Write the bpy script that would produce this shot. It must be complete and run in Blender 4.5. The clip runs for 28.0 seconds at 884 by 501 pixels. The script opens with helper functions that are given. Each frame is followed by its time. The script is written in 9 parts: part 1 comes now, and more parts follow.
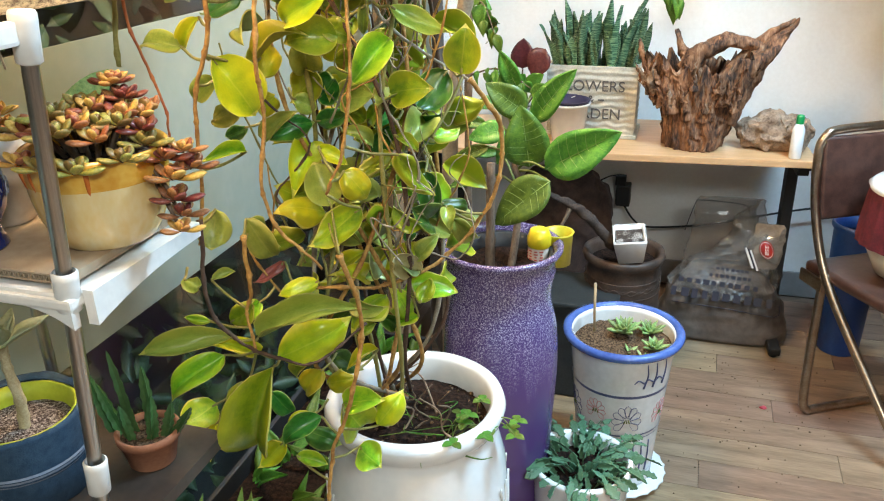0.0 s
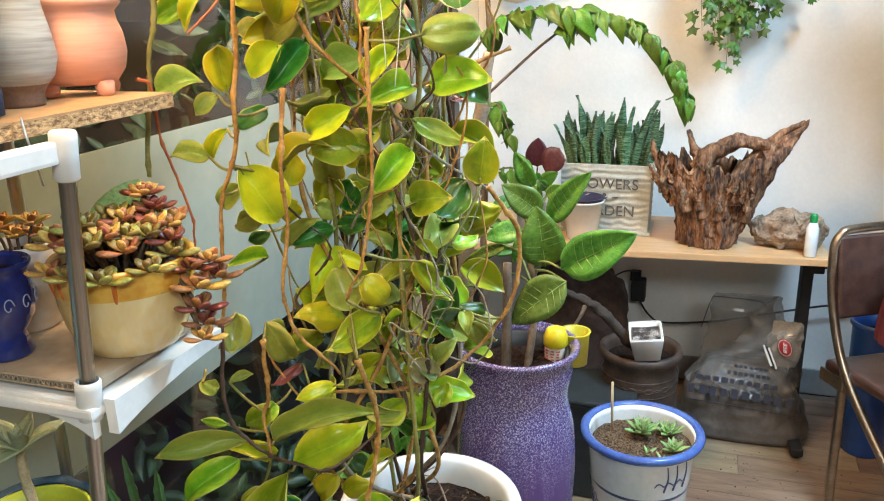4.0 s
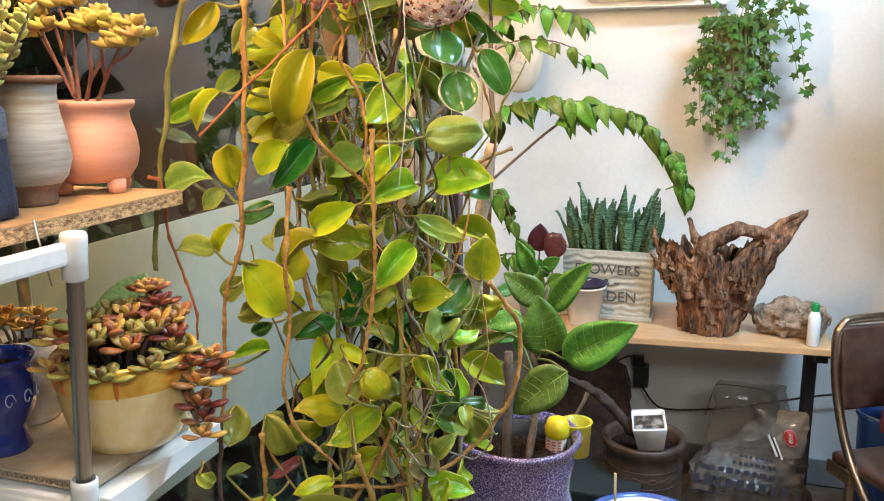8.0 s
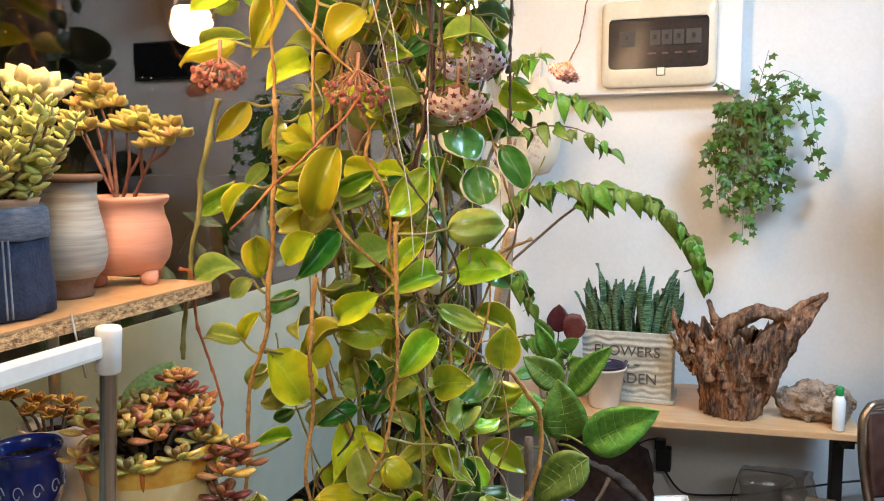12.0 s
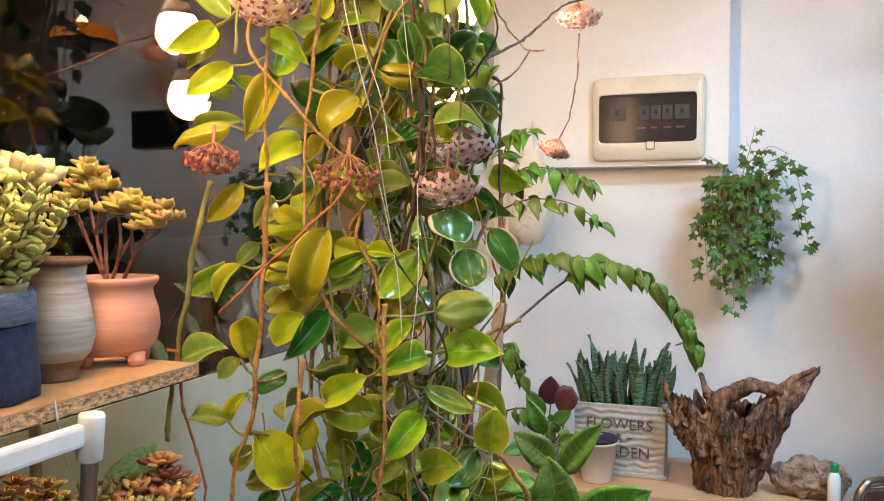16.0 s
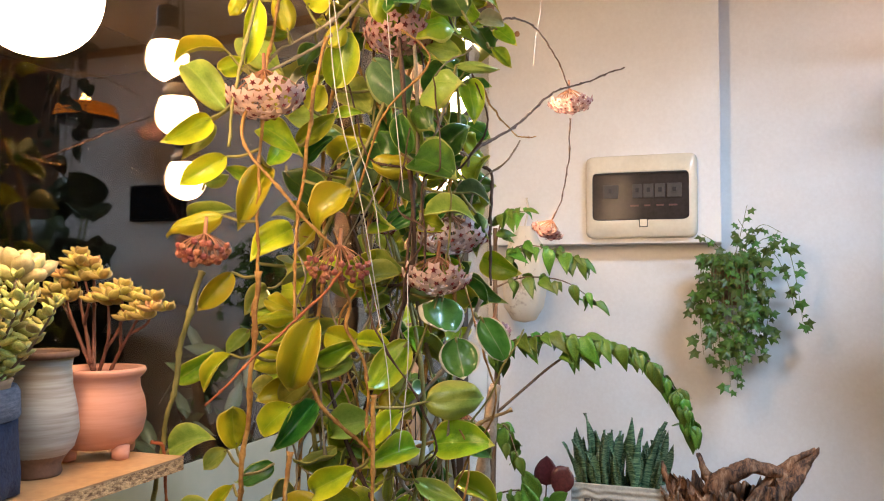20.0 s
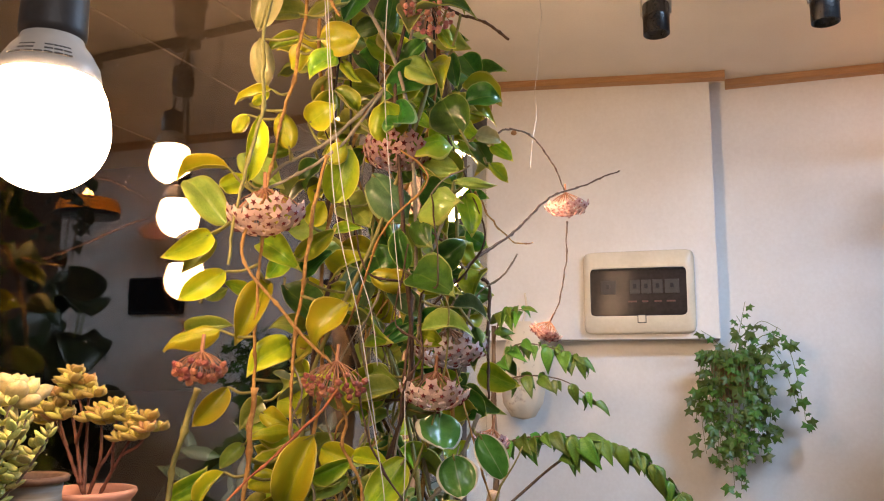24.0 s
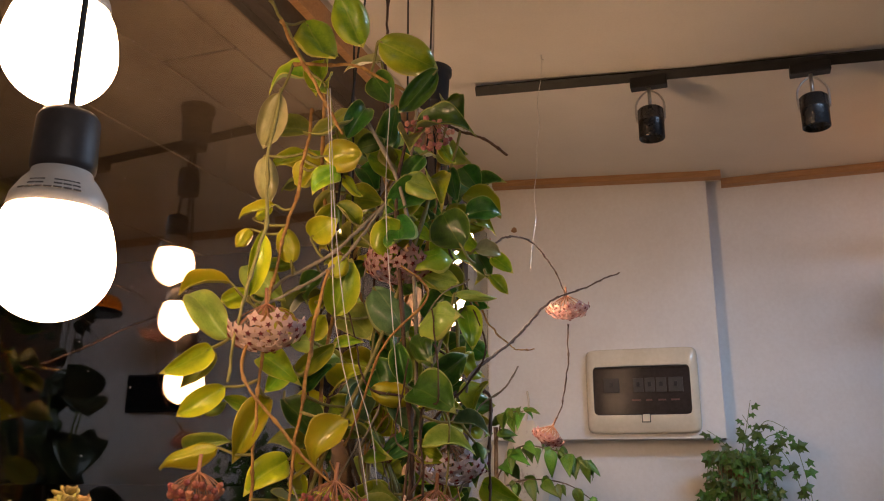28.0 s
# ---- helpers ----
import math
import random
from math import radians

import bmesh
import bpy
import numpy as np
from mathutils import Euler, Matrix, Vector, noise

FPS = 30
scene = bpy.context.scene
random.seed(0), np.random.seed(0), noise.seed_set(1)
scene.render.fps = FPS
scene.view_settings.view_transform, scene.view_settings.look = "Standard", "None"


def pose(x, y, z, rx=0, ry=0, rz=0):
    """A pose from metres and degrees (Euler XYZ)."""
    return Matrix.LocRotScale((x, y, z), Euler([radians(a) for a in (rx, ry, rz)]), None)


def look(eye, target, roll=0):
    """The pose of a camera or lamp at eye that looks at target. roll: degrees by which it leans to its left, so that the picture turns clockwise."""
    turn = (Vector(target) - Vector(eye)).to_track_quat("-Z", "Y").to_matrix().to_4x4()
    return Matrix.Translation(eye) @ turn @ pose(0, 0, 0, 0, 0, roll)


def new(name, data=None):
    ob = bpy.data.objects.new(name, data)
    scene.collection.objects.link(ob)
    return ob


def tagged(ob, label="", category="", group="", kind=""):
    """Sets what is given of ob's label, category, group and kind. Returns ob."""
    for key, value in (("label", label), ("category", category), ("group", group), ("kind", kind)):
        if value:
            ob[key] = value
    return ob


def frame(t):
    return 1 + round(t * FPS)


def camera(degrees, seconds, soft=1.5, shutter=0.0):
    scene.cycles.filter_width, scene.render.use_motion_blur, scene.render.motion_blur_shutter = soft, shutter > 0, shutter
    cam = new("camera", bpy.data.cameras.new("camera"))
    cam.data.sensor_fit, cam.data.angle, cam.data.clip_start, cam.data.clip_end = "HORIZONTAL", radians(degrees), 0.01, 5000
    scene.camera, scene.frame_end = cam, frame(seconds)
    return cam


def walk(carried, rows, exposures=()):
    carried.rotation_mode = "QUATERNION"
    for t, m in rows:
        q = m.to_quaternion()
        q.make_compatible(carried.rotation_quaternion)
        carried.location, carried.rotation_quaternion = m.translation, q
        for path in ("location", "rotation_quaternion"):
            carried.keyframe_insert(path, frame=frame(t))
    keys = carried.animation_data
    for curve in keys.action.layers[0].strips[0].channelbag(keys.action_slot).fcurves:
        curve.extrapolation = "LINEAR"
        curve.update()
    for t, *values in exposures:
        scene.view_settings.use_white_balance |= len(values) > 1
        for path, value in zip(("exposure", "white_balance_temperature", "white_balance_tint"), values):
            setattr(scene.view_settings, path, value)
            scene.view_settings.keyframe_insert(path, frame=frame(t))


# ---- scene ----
cam = camera(57.2, 28.0, soft=1.1)
PATH = [
    (0, (-0.019, -0.047, 1.457), (-0.57, 1.7, 0.654), -1.3),
    (0.5, (-0.021, -0.047, 1.461), (-0.583, 1.709, 0.686), -1.3),
    (1, (-0.022, -0.046, 1.468), (-0.602, 1.721, 0.732), -1.5),
    (1.5, (-0.024, -0.046, 1.472), (-0.618, 1.729, 0.766), -1.5),
    (2, (-0.023, -0.047, 1.475), (-0.636, 1.732, 0.796), -1.5),
    (2.5, (-0.025, -0.046, 1.475), (-0.642, 1.737, 0.812), -1.4),
    (3, (-0.024, -0.048, 1.477), (-0.637, 1.741, 0.827), -1.4),
    (3.5, (-0.025, -0.049, 1.48), (-0.632, 1.751, 0.855), -1.3),
    (5.5, (-0.022, -0.052, 1.488), (-0.615, 1.779, 0.946), -1.0),
    (6, (-0.025, -0.049, 1.492), (-0.632, 1.783, 0.97), -1.1),
    (6.5, (-0.025, -0.048, 1.499), (-0.638, 1.792, 1.011), -0.9),
    (7, (-0.024, -0.048, 1.503), (-0.642, 1.797, 1.042), -0.8),
    (7.5, (-0.021, -0.051, 1.506), (-0.637, 1.801, 1.068), -0.6),
    (8, (-0.021, -0.053, 1.509), (-0.642, 1.802, 1.091), -0.5),
    (8.5, (-0.023, -0.055, 1.514), (-0.652, 1.803, 1.12), -0.4),
    (9, (-0.023, -0.059, 1.517), (-0.653, 1.803, 1.149), -0.2),
    (9.5, (-0.023, -0.062, 1.52), (-0.66, 1.802, 1.177), -0.3),
    (10, (-0.021, -0.069, 1.525), (-0.661, 1.799, 1.209), -0.0),
    (10.5, (-0.019, -0.071, 1.528), (-0.662, 1.8, 1.236), 0.0),
    (11, (-0.018, -0.072, 1.53), (-0.668, 1.8, 1.258), -0.2),
    (11.5, (-0.02, -0.071, 1.53), (-0.684, 1.798, 1.279), -0.5),
    (13.5, (-0.018, -0.073, 1.54), (-0.695, 1.8, 1.356), -0.3),
    (14, (-0.013, -0.076, 1.543), (-0.674, 1.805, 1.386), -0.3),
    (14.5, (-0.014, -0.077, 1.546), (-0.677, 1.805, 1.412), -0.3),
    (15, (-0.013, -0.076, 1.548), (-0.679, 1.807, 1.439), -0.3),
    (15.5, (-0.014, -0.07, 1.551), (-0.678, 1.813, 1.45), -0.1),
    (16, (-0.013, -0.072, 1.555), (-0.672, 1.814, 1.475), 0.0),
    (16.5, (-0.014, -0.073, 1.559), (-0.674, 1.814, 1.494), 0.4),
    (17, (-0.014, -0.074, 1.564), (-0.664, 1.817, 1.528), 0.4),
    (17.5, (-0.011, -0.074, 1.567), (-0.656, 1.819, 1.555), 0.5),
    (18, (-0.011, -0.072, 1.569), (-0.659, 1.82, 1.579), 0.3),
    (18.5, (-0.011, -0.07, 1.571), (-0.663, 1.821, 1.597), 0.2),
    (19, (-0.011, -0.067, 1.572), (-0.667, 1.822, 1.616), 0.1),
    (19.5, (-0.008, -0.067, 1.575), (-0.67, 1.819, 1.637), 0.1),
    (20, (-0.004, -0.071, 1.581), (-0.657, 1.817, 1.671), 0.2),
    (20.5, (-0.002, -0.077, 1.584), (-0.647, 1.812, 1.708), 0.1),
    (21, (-0.002, -0.077, 1.586), (-0.643, 1.812, 1.729), 0.2),
    (21.5, (-0.004, -0.077, 1.586), (-0.642, 1.812, 1.75), 0.1),
    (23.5, (-0.001, -0.081, 1.612), (-0.638, 1.795, 1.886), 0.5),
    (24, (-0.001, -0.077, 1.619), (-0.645, 1.793, 1.917), 0.3),
    (24.5, (-0.002, -0.082, 1.623), (-0.65, 1.783, 1.944), 0.6),
    (25, (-0.002, -0.082, 1.629), (-0.648, 1.778, 1.979), 0.9),
    (25.5, (-0.003, -0.082, 1.631), (-0.655, 1.769, 2.017), 1.0),
    (26, (-0.003, -0.085, 1.638), (-0.651, 1.763, 2.043), 1.2),
    (26.5, (0.001, -0.09, 1.643), (-0.629, 1.756, 2.082), 1.0),
    (27, (0.002, -0.089, 1.645), (-0.625, 1.751, 2.114), 0.6),
    (27.5, (0.001, -0.085, 1.647), (-0.629, 1.748, 2.143), 0.4),
    (28, (0.004, -0.087, 1.65), (-0.63, 1.739, 2.162), 0.2),
]
EXPOSE = [(0, 0.50, 6230, 4), (3.5, 0.40, 6230, 5), (8, 0.14, 6240, 8), (11, 0.0, 6250, 10), (14, -0.24, 6140, 12), (17, -0.38, 6150, 14), (21, -0.53, 6260, 17), (24, -0.70, 6380, 20), (26.5, -0.98, 6500, 21), (27.5, -1.32, 6560, 22), (28, -1.68, 6480, 24)]
walk(cam, [(t, look(eye, target, roll)) for t, eye, target, roll in PATH], EXPOSE)

# ---- light ----
world = bpy.data.worlds.new("night")
scene.world = world
world.use_nodes = True
world.node_tree.nodes["Background"].inputs["Color"].default_value = (0.12, 0.11, 0.10, 1)
world.node_tree.nodes["Background"].inputs["Strength"].default_value = 0.008


def area_lamp(name, place, target, w, h, power, colour):
    d = bpy.data.lights.new(name, "AREA")
    d.shape, d.size, d.size_y, d.energy, d.color = "RECTANGLE", w, h, power, colour
    ob = new(name, d)
    ob.matrix_world = look(place, target)
    return tagged(ob, "cool white ceiling light of the shop, out of view", "light", kind="structure")


area_lamp("ceiling_panel_light", (0.85, 1.5, 2.62), (0.88, 1.75, 0), 0.9, 0.3, 83, (0.50, 0.75, 1.0))
# unseen fill lamp, added behind the camera to brighten the plant side
area_lamp("ceiling_panel_light", (0.9, -1.2, 2.55), (0.7, -1.1, 0), 1.2, 0.6, 54, (0.93, 0.96, 0.94))

# ---- small tools ----
rnd = random.Random(7)
V = Vector


def mat(name, c1, c2, rough=0.5, scale=20.0, bump=0.1, metal=0.0, fine=8.0, spread=0.0, stretch=(1, 1, 1), thin=0.0, coat=0.0, lo=0.35, hi=0.65):
    """Two-scale noise between two colours, with relief; spread: change from piece to piece; thin: light that shines through."""
    m = bpy.data.materials.new(name)
    m.use_nodes = True
    nt = m.node_tree
    n, l = nt.nodes, nt.links
    b = n["Principled BSDF"]
    co = n.new("ShaderNodeTexCoord")
    mp = n.new("ShaderNodeMapping")
    mp.inputs["Scale"].default_value = stretch
    l.new(co.outputs["Object"], mp.inputs["Vector"])
    a = n.new("ShaderNodeTexNoise")
    a.inputs["Scale"].default_value, a.inputs["Detail"].default_value = scale, 4
    f = n.new("ShaderNodeTexNoise")
    f.inputs["Scale"].default_value, f.inputs["Detail"].default_value = scale * fine, 3
    l.new(mp.outputs[0], a.inputs["Vector"])
    l.new(mp.outputs[0], f.inputs["Vector"])
    mx = n.new("ShaderNodeMath")
    mx.operation = "MULTIPLY_ADD"
    mx.inputs[1].default_value = 0.35
    l.new(f.outputs["Fac"], mx.inputs[0])
    sc = n.new("ShaderNodeMath")
    sc.operation = "MULTIPLY"
    sc.inputs[1].default_value = 0.65
    l.new(a.outputs["Fac"], sc.inputs[0])
    l.new(sc.outputs[0], mx.inputs[2])
    r = n.new("ShaderNodeValToRGB")
    r.color_ramp.elements[0].position, r.color_ramp.elements[1].position = lo, hi
    r.color_ramp.elements[0].color, r.color_ramp.elements[1].color = (*c1, 1), (*c2, 1)
    l.new(mx.outputs[0], r.inputs["Fac"])
    col = r.outputs["Color"]
    if spread:
        oi = n.new("ShaderNodeObjectInfo")
        hs = n.new("ShaderNodeHueSaturation")
        for sock, amount in (("Value", spread), ("Hue", spread * 0.09)):
            mr = n.new("ShaderNodeMapRange")
            mid = 1.0 if sock == "Value" else 0.5
            mr.inputs["To Min"].default_value, mr.inputs["To Max"].default_value = mid - amount, mid + amount
            l.new(oi.outputs["Random"], mr.inputs["Value"])
            l.new(mr.outputs[0], hs.inputs[sock])
        l.new(col, hs.inputs["Color"])
        col = hs.outputs["Color"]
    l.new(col, b.inputs["Base Color"])
    b.inputs["Roughness"].default_value, b.inputs["Metallic"].default_value = rough, metal
    b.inputs["Coat Weight"].default_value, b.inputs["Coat Roughness"].default_value = coat, 0.12
    if bump:
        bp = n.new("ShaderNodeBump")
        bp.inputs["Strength"].default_value, bp.inputs["Distance"].default_value = bump, 0.004
        l.new(mx.outputs[0], bp.inputs["Height"])
        l.new(bp.outputs[0], b.inputs["Normal"])
    if thin:
        tr = n.new("ShaderNodeBsdfTranslucent")
        l.new(col, tr.inputs["Color"])
        ms = n.new("ShaderNodeMixShader")
        ms.inputs[0].default_value = thin
        l.new(b.outputs[0], ms.inputs[1])
        l.new(tr.outputs[0], ms.inputs[2])
        l.new(ms.outputs[0], n["Material Output"].inputs["Surface"])
    return m


def glow(name, colour, strength):
    m = bpy.data.materials.new(name)
    m.use_nodes = True
    b = m.node_tree.nodes["Principled BSDF"]
    b.inputs["Base Color"].default_value = (0.9, 0.88, 0.84, 1)
    b.inputs["Emission Color"].default_value, b.inputs["Emission Strength"].default_value = (*colour, 1), strength
    return m


def part(name, bm, material, parent=None, label="", smooth=True):
    """Links a bmesh as one mesh object, under a thing or a part where one is given."""
    me = bpy.data.meshes.new(name)
    bm.to_mesh(me)
    bm.free()
    for m in material if isinstance(material, (list, tuple)) else [material]:
        me.materials.append(m)
    if smooth:
        me.shade_smooth()
    ob = new(name, me)
    if parent:
        ob.parent = parent
    if label:
        ob["label"] = label
    return ob


def shared(name, me, parent, m):
    ob = new(name, me)
    ob.parent = parent
    ob.matrix_basis = m
    return ob


def thing(name, label, category, place=(0, 0, 0), turn=0, group="", kind=""):
    ob = new(name)
    ob.empty_display_size = 0.02
    ob.matrix_world = pose(*place, 0, 0, turn)
    return tagged(ob, label, category, group, kind)


def box(bm, x, y, z, sx, sy, sz, bevel=0.0, m=None):
    """A block by its middle and its sizes."""
    g = bmesh.ops.create_cube(bm, size=1.0)["verts"]
    bmesh.ops.scale(bm, vec=(sx, sy, sz), verts=g)
    if bevel:
        e = list({e for v in g for e in v.link_edges})
        g = list({v for f in bmesh.ops.bevel(bm, geom=e, offset=bevel, segments=2, affect="EDGES", profile=0.6)["faces"] for v in f.verts} | {v for v in g if v.is_valid})
    t = Matrix.Translation((x, y, z))
    bmesh.ops.transform(bm, matrix=t if m is None else m @ t, verts=g)
    return bm


def slab(name, lo, hi, material, parent=None, bevel=0.0, label=""):
    bm = bmesh.new()
    c = [(a + b) / 2 for a, b in zip(lo, hi)]
    box(bm, *c, *[b - a for a, b in zip(lo, hi)], bevel)
    return part(name, bm, material, parent, label, smooth=False)


def lathe(bm, profile, seg=40, at=(0, 0, 0), wobble=0.0, ribs=0, twist=0.0, mi=0, closed=True):
    """Turns (radius, height) pairs round z."""
    rings = []
    for k, (r, z) in enumerate(profile):
        ring = []
        for i in range(seg):
            a = 2 * math.pi * i / seg
            q = r * (1 + wobble * noise.noise(V((math.cos(a) * 1.5, math.sin(a) * 1.5, z * 12))))
            if ribs:
                q *= 1 + 0.02 * math.cos(ribs * a + twist * z)
            ring.append(bm.verts.new((at[0] + q * math.cos(a), at[1] + q * math.sin(a), at[2] + z)))
        rings.append(ring)
    for a, b in zip(rings, rings[1:]):
        for i in range(seg):
            f = bm.faces.new((a[i], a[(i + 1) % seg], b[(i + 1) % seg], b[i]))
            f.material_index = mi
    if profile[0][0] > 1e-4 and profile[0][1] <= 0.001 and closed:
        bm.faces.new(rings[0][::-1]).material_index = mi
    return bm


def glide(pts, n=6):
    """A smooth line through the points."""
    p = [V(q) for q in pts]
    p = [2 * p[0] - p[1]] + p + [2 * p[-1] - p[-2]]
    out = []
    for i in range(1, len(p) - 2):
        for k in range(n):
            t = k / n
            a, b, c, d = p[i - 1:i + 3]
            out.append(0.5 * (2 * b + (c - a) * t + (2 * a - 5 * b + 4 * c - d) * t * t + (3 * b - a - 3 * c + d) * t ** 3))
    return out + [p[-2]]


def tube(bm, pts, r0, r1=None, seg=7, n=6, knots=0.0, every=5, caps=True):
    """A tapered stem along a smooth line; knots: swellings."""
    line = glide(pts, n) if n > 1 else [V(q) for q in pts]
    r1 = r0 if r1 is None else r1
    up, rings = V((0.3, 0.2, 1)), []
    for i, q in enumerate(line):
        d = (line[min(i + 1, len(line) - 1)] - line[max(i - 1, 0)]).normalized()
        s = d.cross(up)
        s = s.normalized() if s.length > 1e-3 else V((1, 0, 0))
        u = s.cross(d)
        r = r0 + (r1 - r0) * i / max(1, len(line) - 1)
        if knots and i % every == 0:
            r *= 1 + knots
        rings.append([bm.verts.new(q + r * (math.cos(a) * s + math.sin(a) * u)) for a in (2 * math.pi * k / seg for k in range(seg))])
        up = u
    for a, b in zip(rings, rings[1:]):
        for i in range(seg):
            bm.faces.new((a[i], a[(i + 1) % seg], b[(i + 1) % seg], b[i]))
    if caps:
        bm.faces.new(rings[0][::-1])
        bm.faces.new(rings[-1])
    return bm


def blade(bm, outline, nu=9, nv=4, bend=0.0, fold=0.0, wave=0.0, thick=0.006, rim=0.0, seed=0.0, twist=0.0, m=None):
    """A leaf of length 1 along x, normal z. outline(u): half width; rim: share of the half width that takes the second material."""
    m = m or Matrix()
    vs = [-1 + 2 * i / (nv * 2) for i in range(nv * 2 + 1)]
    if rim:
        vs[1], vs[-2] = -1 + rim, 1 - rim
    sheets = []
    for side in (1, -1):
        rows = []
        for i in range(nu + 1):
            u = i / nu
            w = outline(u)
            row = []
            for v in vs:
                z = -bend * u * u + fold * abs(v) * w * 1.5 - 0.5 * fold * v * v * w
                z += wave * math.sin(7 * u + seed + 2.3 * v) * abs(v) * 0.5 + wave * 0.6 * noise.noise(V((u * 4 + seed, v * 2, seed)))
                a = twist * u
                y = v * w
                y, z = y * math.cos(a) - z * math.sin(a), y * math.sin(a) + z * math.cos(a)
                row.append(bm.verts.new(m @ V((u - 0.06 * bend * u, y, z + side * thick * 0.5))))
            rows.append(row)
        sheets.append(rows)
    top, bot = sheets
    k = len(vs) - 1
    for i in range(nu):
        for j in range(k):
            mi = 1 if rim and (j in (0, k - 1) or i == nu - 1) else 0
            f = bm.faces.new((top[i][j], top[i + 1][j], top[i + 1][j + 1], top[i][j + 1]))
            f.material_index = mi
            f = bm.faces.new((bot[i][j], bot[i][j + 1], bot[i + 1][j + 1], bot[i + 1][j]))
            f.material_index = 2 if rim and not mi else mi
        for j, flip in ((0, False), (k, True)):
            q = (top[i][j], bot[i][j], bot[i + 1][j], top[i + 1][j])
            f = bm.faces.new(q[::-1] if flip else q)
            f.material_index = 1 if rim else 0
    return bm


def aim(base, tip, normal, width=1.0, length=None):
    """The pose of a leaf from its base to its tip; its upper face looks along normal."""
    b, x = V(base), V(tip) - V(base)
    s = length or x.length
    x = x.normalized()
    z = V(normal) - x * V(normal).dot(x)
    z = z.normalized() if z.length > 1e-3 else x.orthogonal().normalized()
    y = z.cross(x)
    return Matrix.Translation(b) @ Matrix((x, y, z)).transposed().to_4x4() @ Matrix.Diagonal((s, s * width, s, 1))


def leaf_mesh(name, outline, mats, **kw):
    bm = blade(bmesh.new(), outline, **kw)
    me = bpy.data.meshes.new(name)
    bm.to_mesh(me)
    bm.free()
    for m in mats:
        me.materials.append(m)
    me.shade_smooth()
    return me


def bean_mesh(name, material, width, thick, tip=1.0, nu=6, seg=7):
    """A plump leaf along x, one unit long: narrow foot, full middle, short point."""
    bm = bmesh.new()
    rows = []
    for j in range(1, nu):
        u = j / nu
        r = math.sin(math.pi * u ** tip) ** 0.62
        rows.append([bm.verts.new((u, width * r * math.cos(2 * math.pi * i / seg), thick * r * math.sin(2 * math.pi * i / seg) + 0.10 * u * u)) for i in range(seg)])
    a, b = bm.verts.new((0, 0, 0)), bm.verts.new((1, 0, 0.10))
    for p, q in zip(rows, rows[1:]):
        for i in range(seg):
            bm.faces.new((p[i], q[i], q[(i + 1) % seg], p[(i + 1) % seg]))
    for i in range(seg):
        bm.faces.new((a, rows[0][i], rows[0][(i + 1) % seg]))
        bm.faces.new((b, rows[-1][(i + 1) % seg], rows[-1][i]))
    bmesh.ops.recalc_face_normals(bm, faces=bm.faces)
    me = bpy.data.meshes.new(name)
    bm.to_mesh(me)
    bm.free()
    me.materials.append(material)
    me.shade_smooth()
    return me


def wall_text(body, size, m, parent, name, depth=0.002, material=None):
    c = bpy.data.curves.new(name, "FONT")
    c.body, c.size, c.extrude = body, size, depth
    c.align_x, c.align_y = "CENTER", "CENTER"
    tmp = bpy.data.objects.new(name, c)
    scene.collection.objects.link(tmp)
    me = bpy.data.meshes.new_from_object(tmp.evaluated_get(bpy.context.evaluated_depsgraph_get()))
    bpy.data.objects.remove(tmp)
    me.materials.clear()
    me.materials.append(material)
    ob = new(name, me)
    ob.parent = parent
    ob.matrix_basis = m
    return ob


# ---- materials ----
M_WALL = mat("white_wall_paint", (0.72, 0.70, 0.67), (0.80, 0.79, 0.77), 0.6, 3.0, 0.08, fine=30)
M_CEIL = mat("ceiling_paper", (0.66, 0.62, 0.56), (0.72, 0.68, 0.62), 0.75, 4.0, 0.12, fine=40)
M_TRIM = mat("oak_moulding", (0.33, 0.18, 0.08), (0.45, 0.26, 0.12), 0.45, 8.0, 0.05, stretch=(1, 20, 20))
M_BASE = mat("grey_baseboard", (0.20, 0.19, 0.19), (0.26, 0.25, 0.24), 0.5, 6.0)
M_PLANK = mat("oak_vinyl_plank", (0.15, 0.095, 0.060), (0.30, 0.205, 0.135), 0.36, 2.2, 0.08, spread=0.22, stretch=(1.2, 9, 9), fine=9, lo=0.36, hi=0.64)
M_TABLE = mat("beech_laminate", (0.50, 0.29, 0.14), (0.62, 0.39, 0.20), 0.35, 3.0, 0.03, stretch=(2, 30, 30))
M_BLACK = mat("black_powder_coat", (0.006, 0.006, 0.0065), (0.014, 0.014, 0.014), 0.6, 30.0)
M_STEEL = mat("brushed_steel", (0.45, 0.44, 0.42), (0.62, 0.60, 0.57), 0.28, 20.0, 0.02, metal=1.0, stretch=(30, 30, 1))
M_BRONZE = mat("worn_bronze_tube", (0.30, 0.21, 0.14), (0.46, 0.36, 0.27), 0.3, 25.0, 0.05, metal=1.0)
M_PLASTIC = mat("white_plastic", (0.70, 0.69, 0.66), (0.80, 0.79, 0.76), 0.38, 14.0, 0.03)
M_OSB = mat("chipboard_edge", (0.16, 0.075, 0.03), (0.66, 0.42, 0.20), 0.8, 130.0, 0.8, stretch=(1, 1, 2.2), fine=3, lo=0.38, hi=0.58)
M_BOARD = mat("board_top", (0.36, 0.20, 0.09), (0.50, 0.30, 0.14), 0.5, 12.0, 0.05)
M_FILM = mat("frosted_film", (0.29, 0.36, 0.32), (0.37, 0.43, 0.39), 0.45, 2.0, 0.03, fine=14, thin=0.25)
M_FRAME = mat("dark_window_frame", (0.03, 0.022, 0.018), (0.06, 0.045, 0.035), 0.4, 12.0)
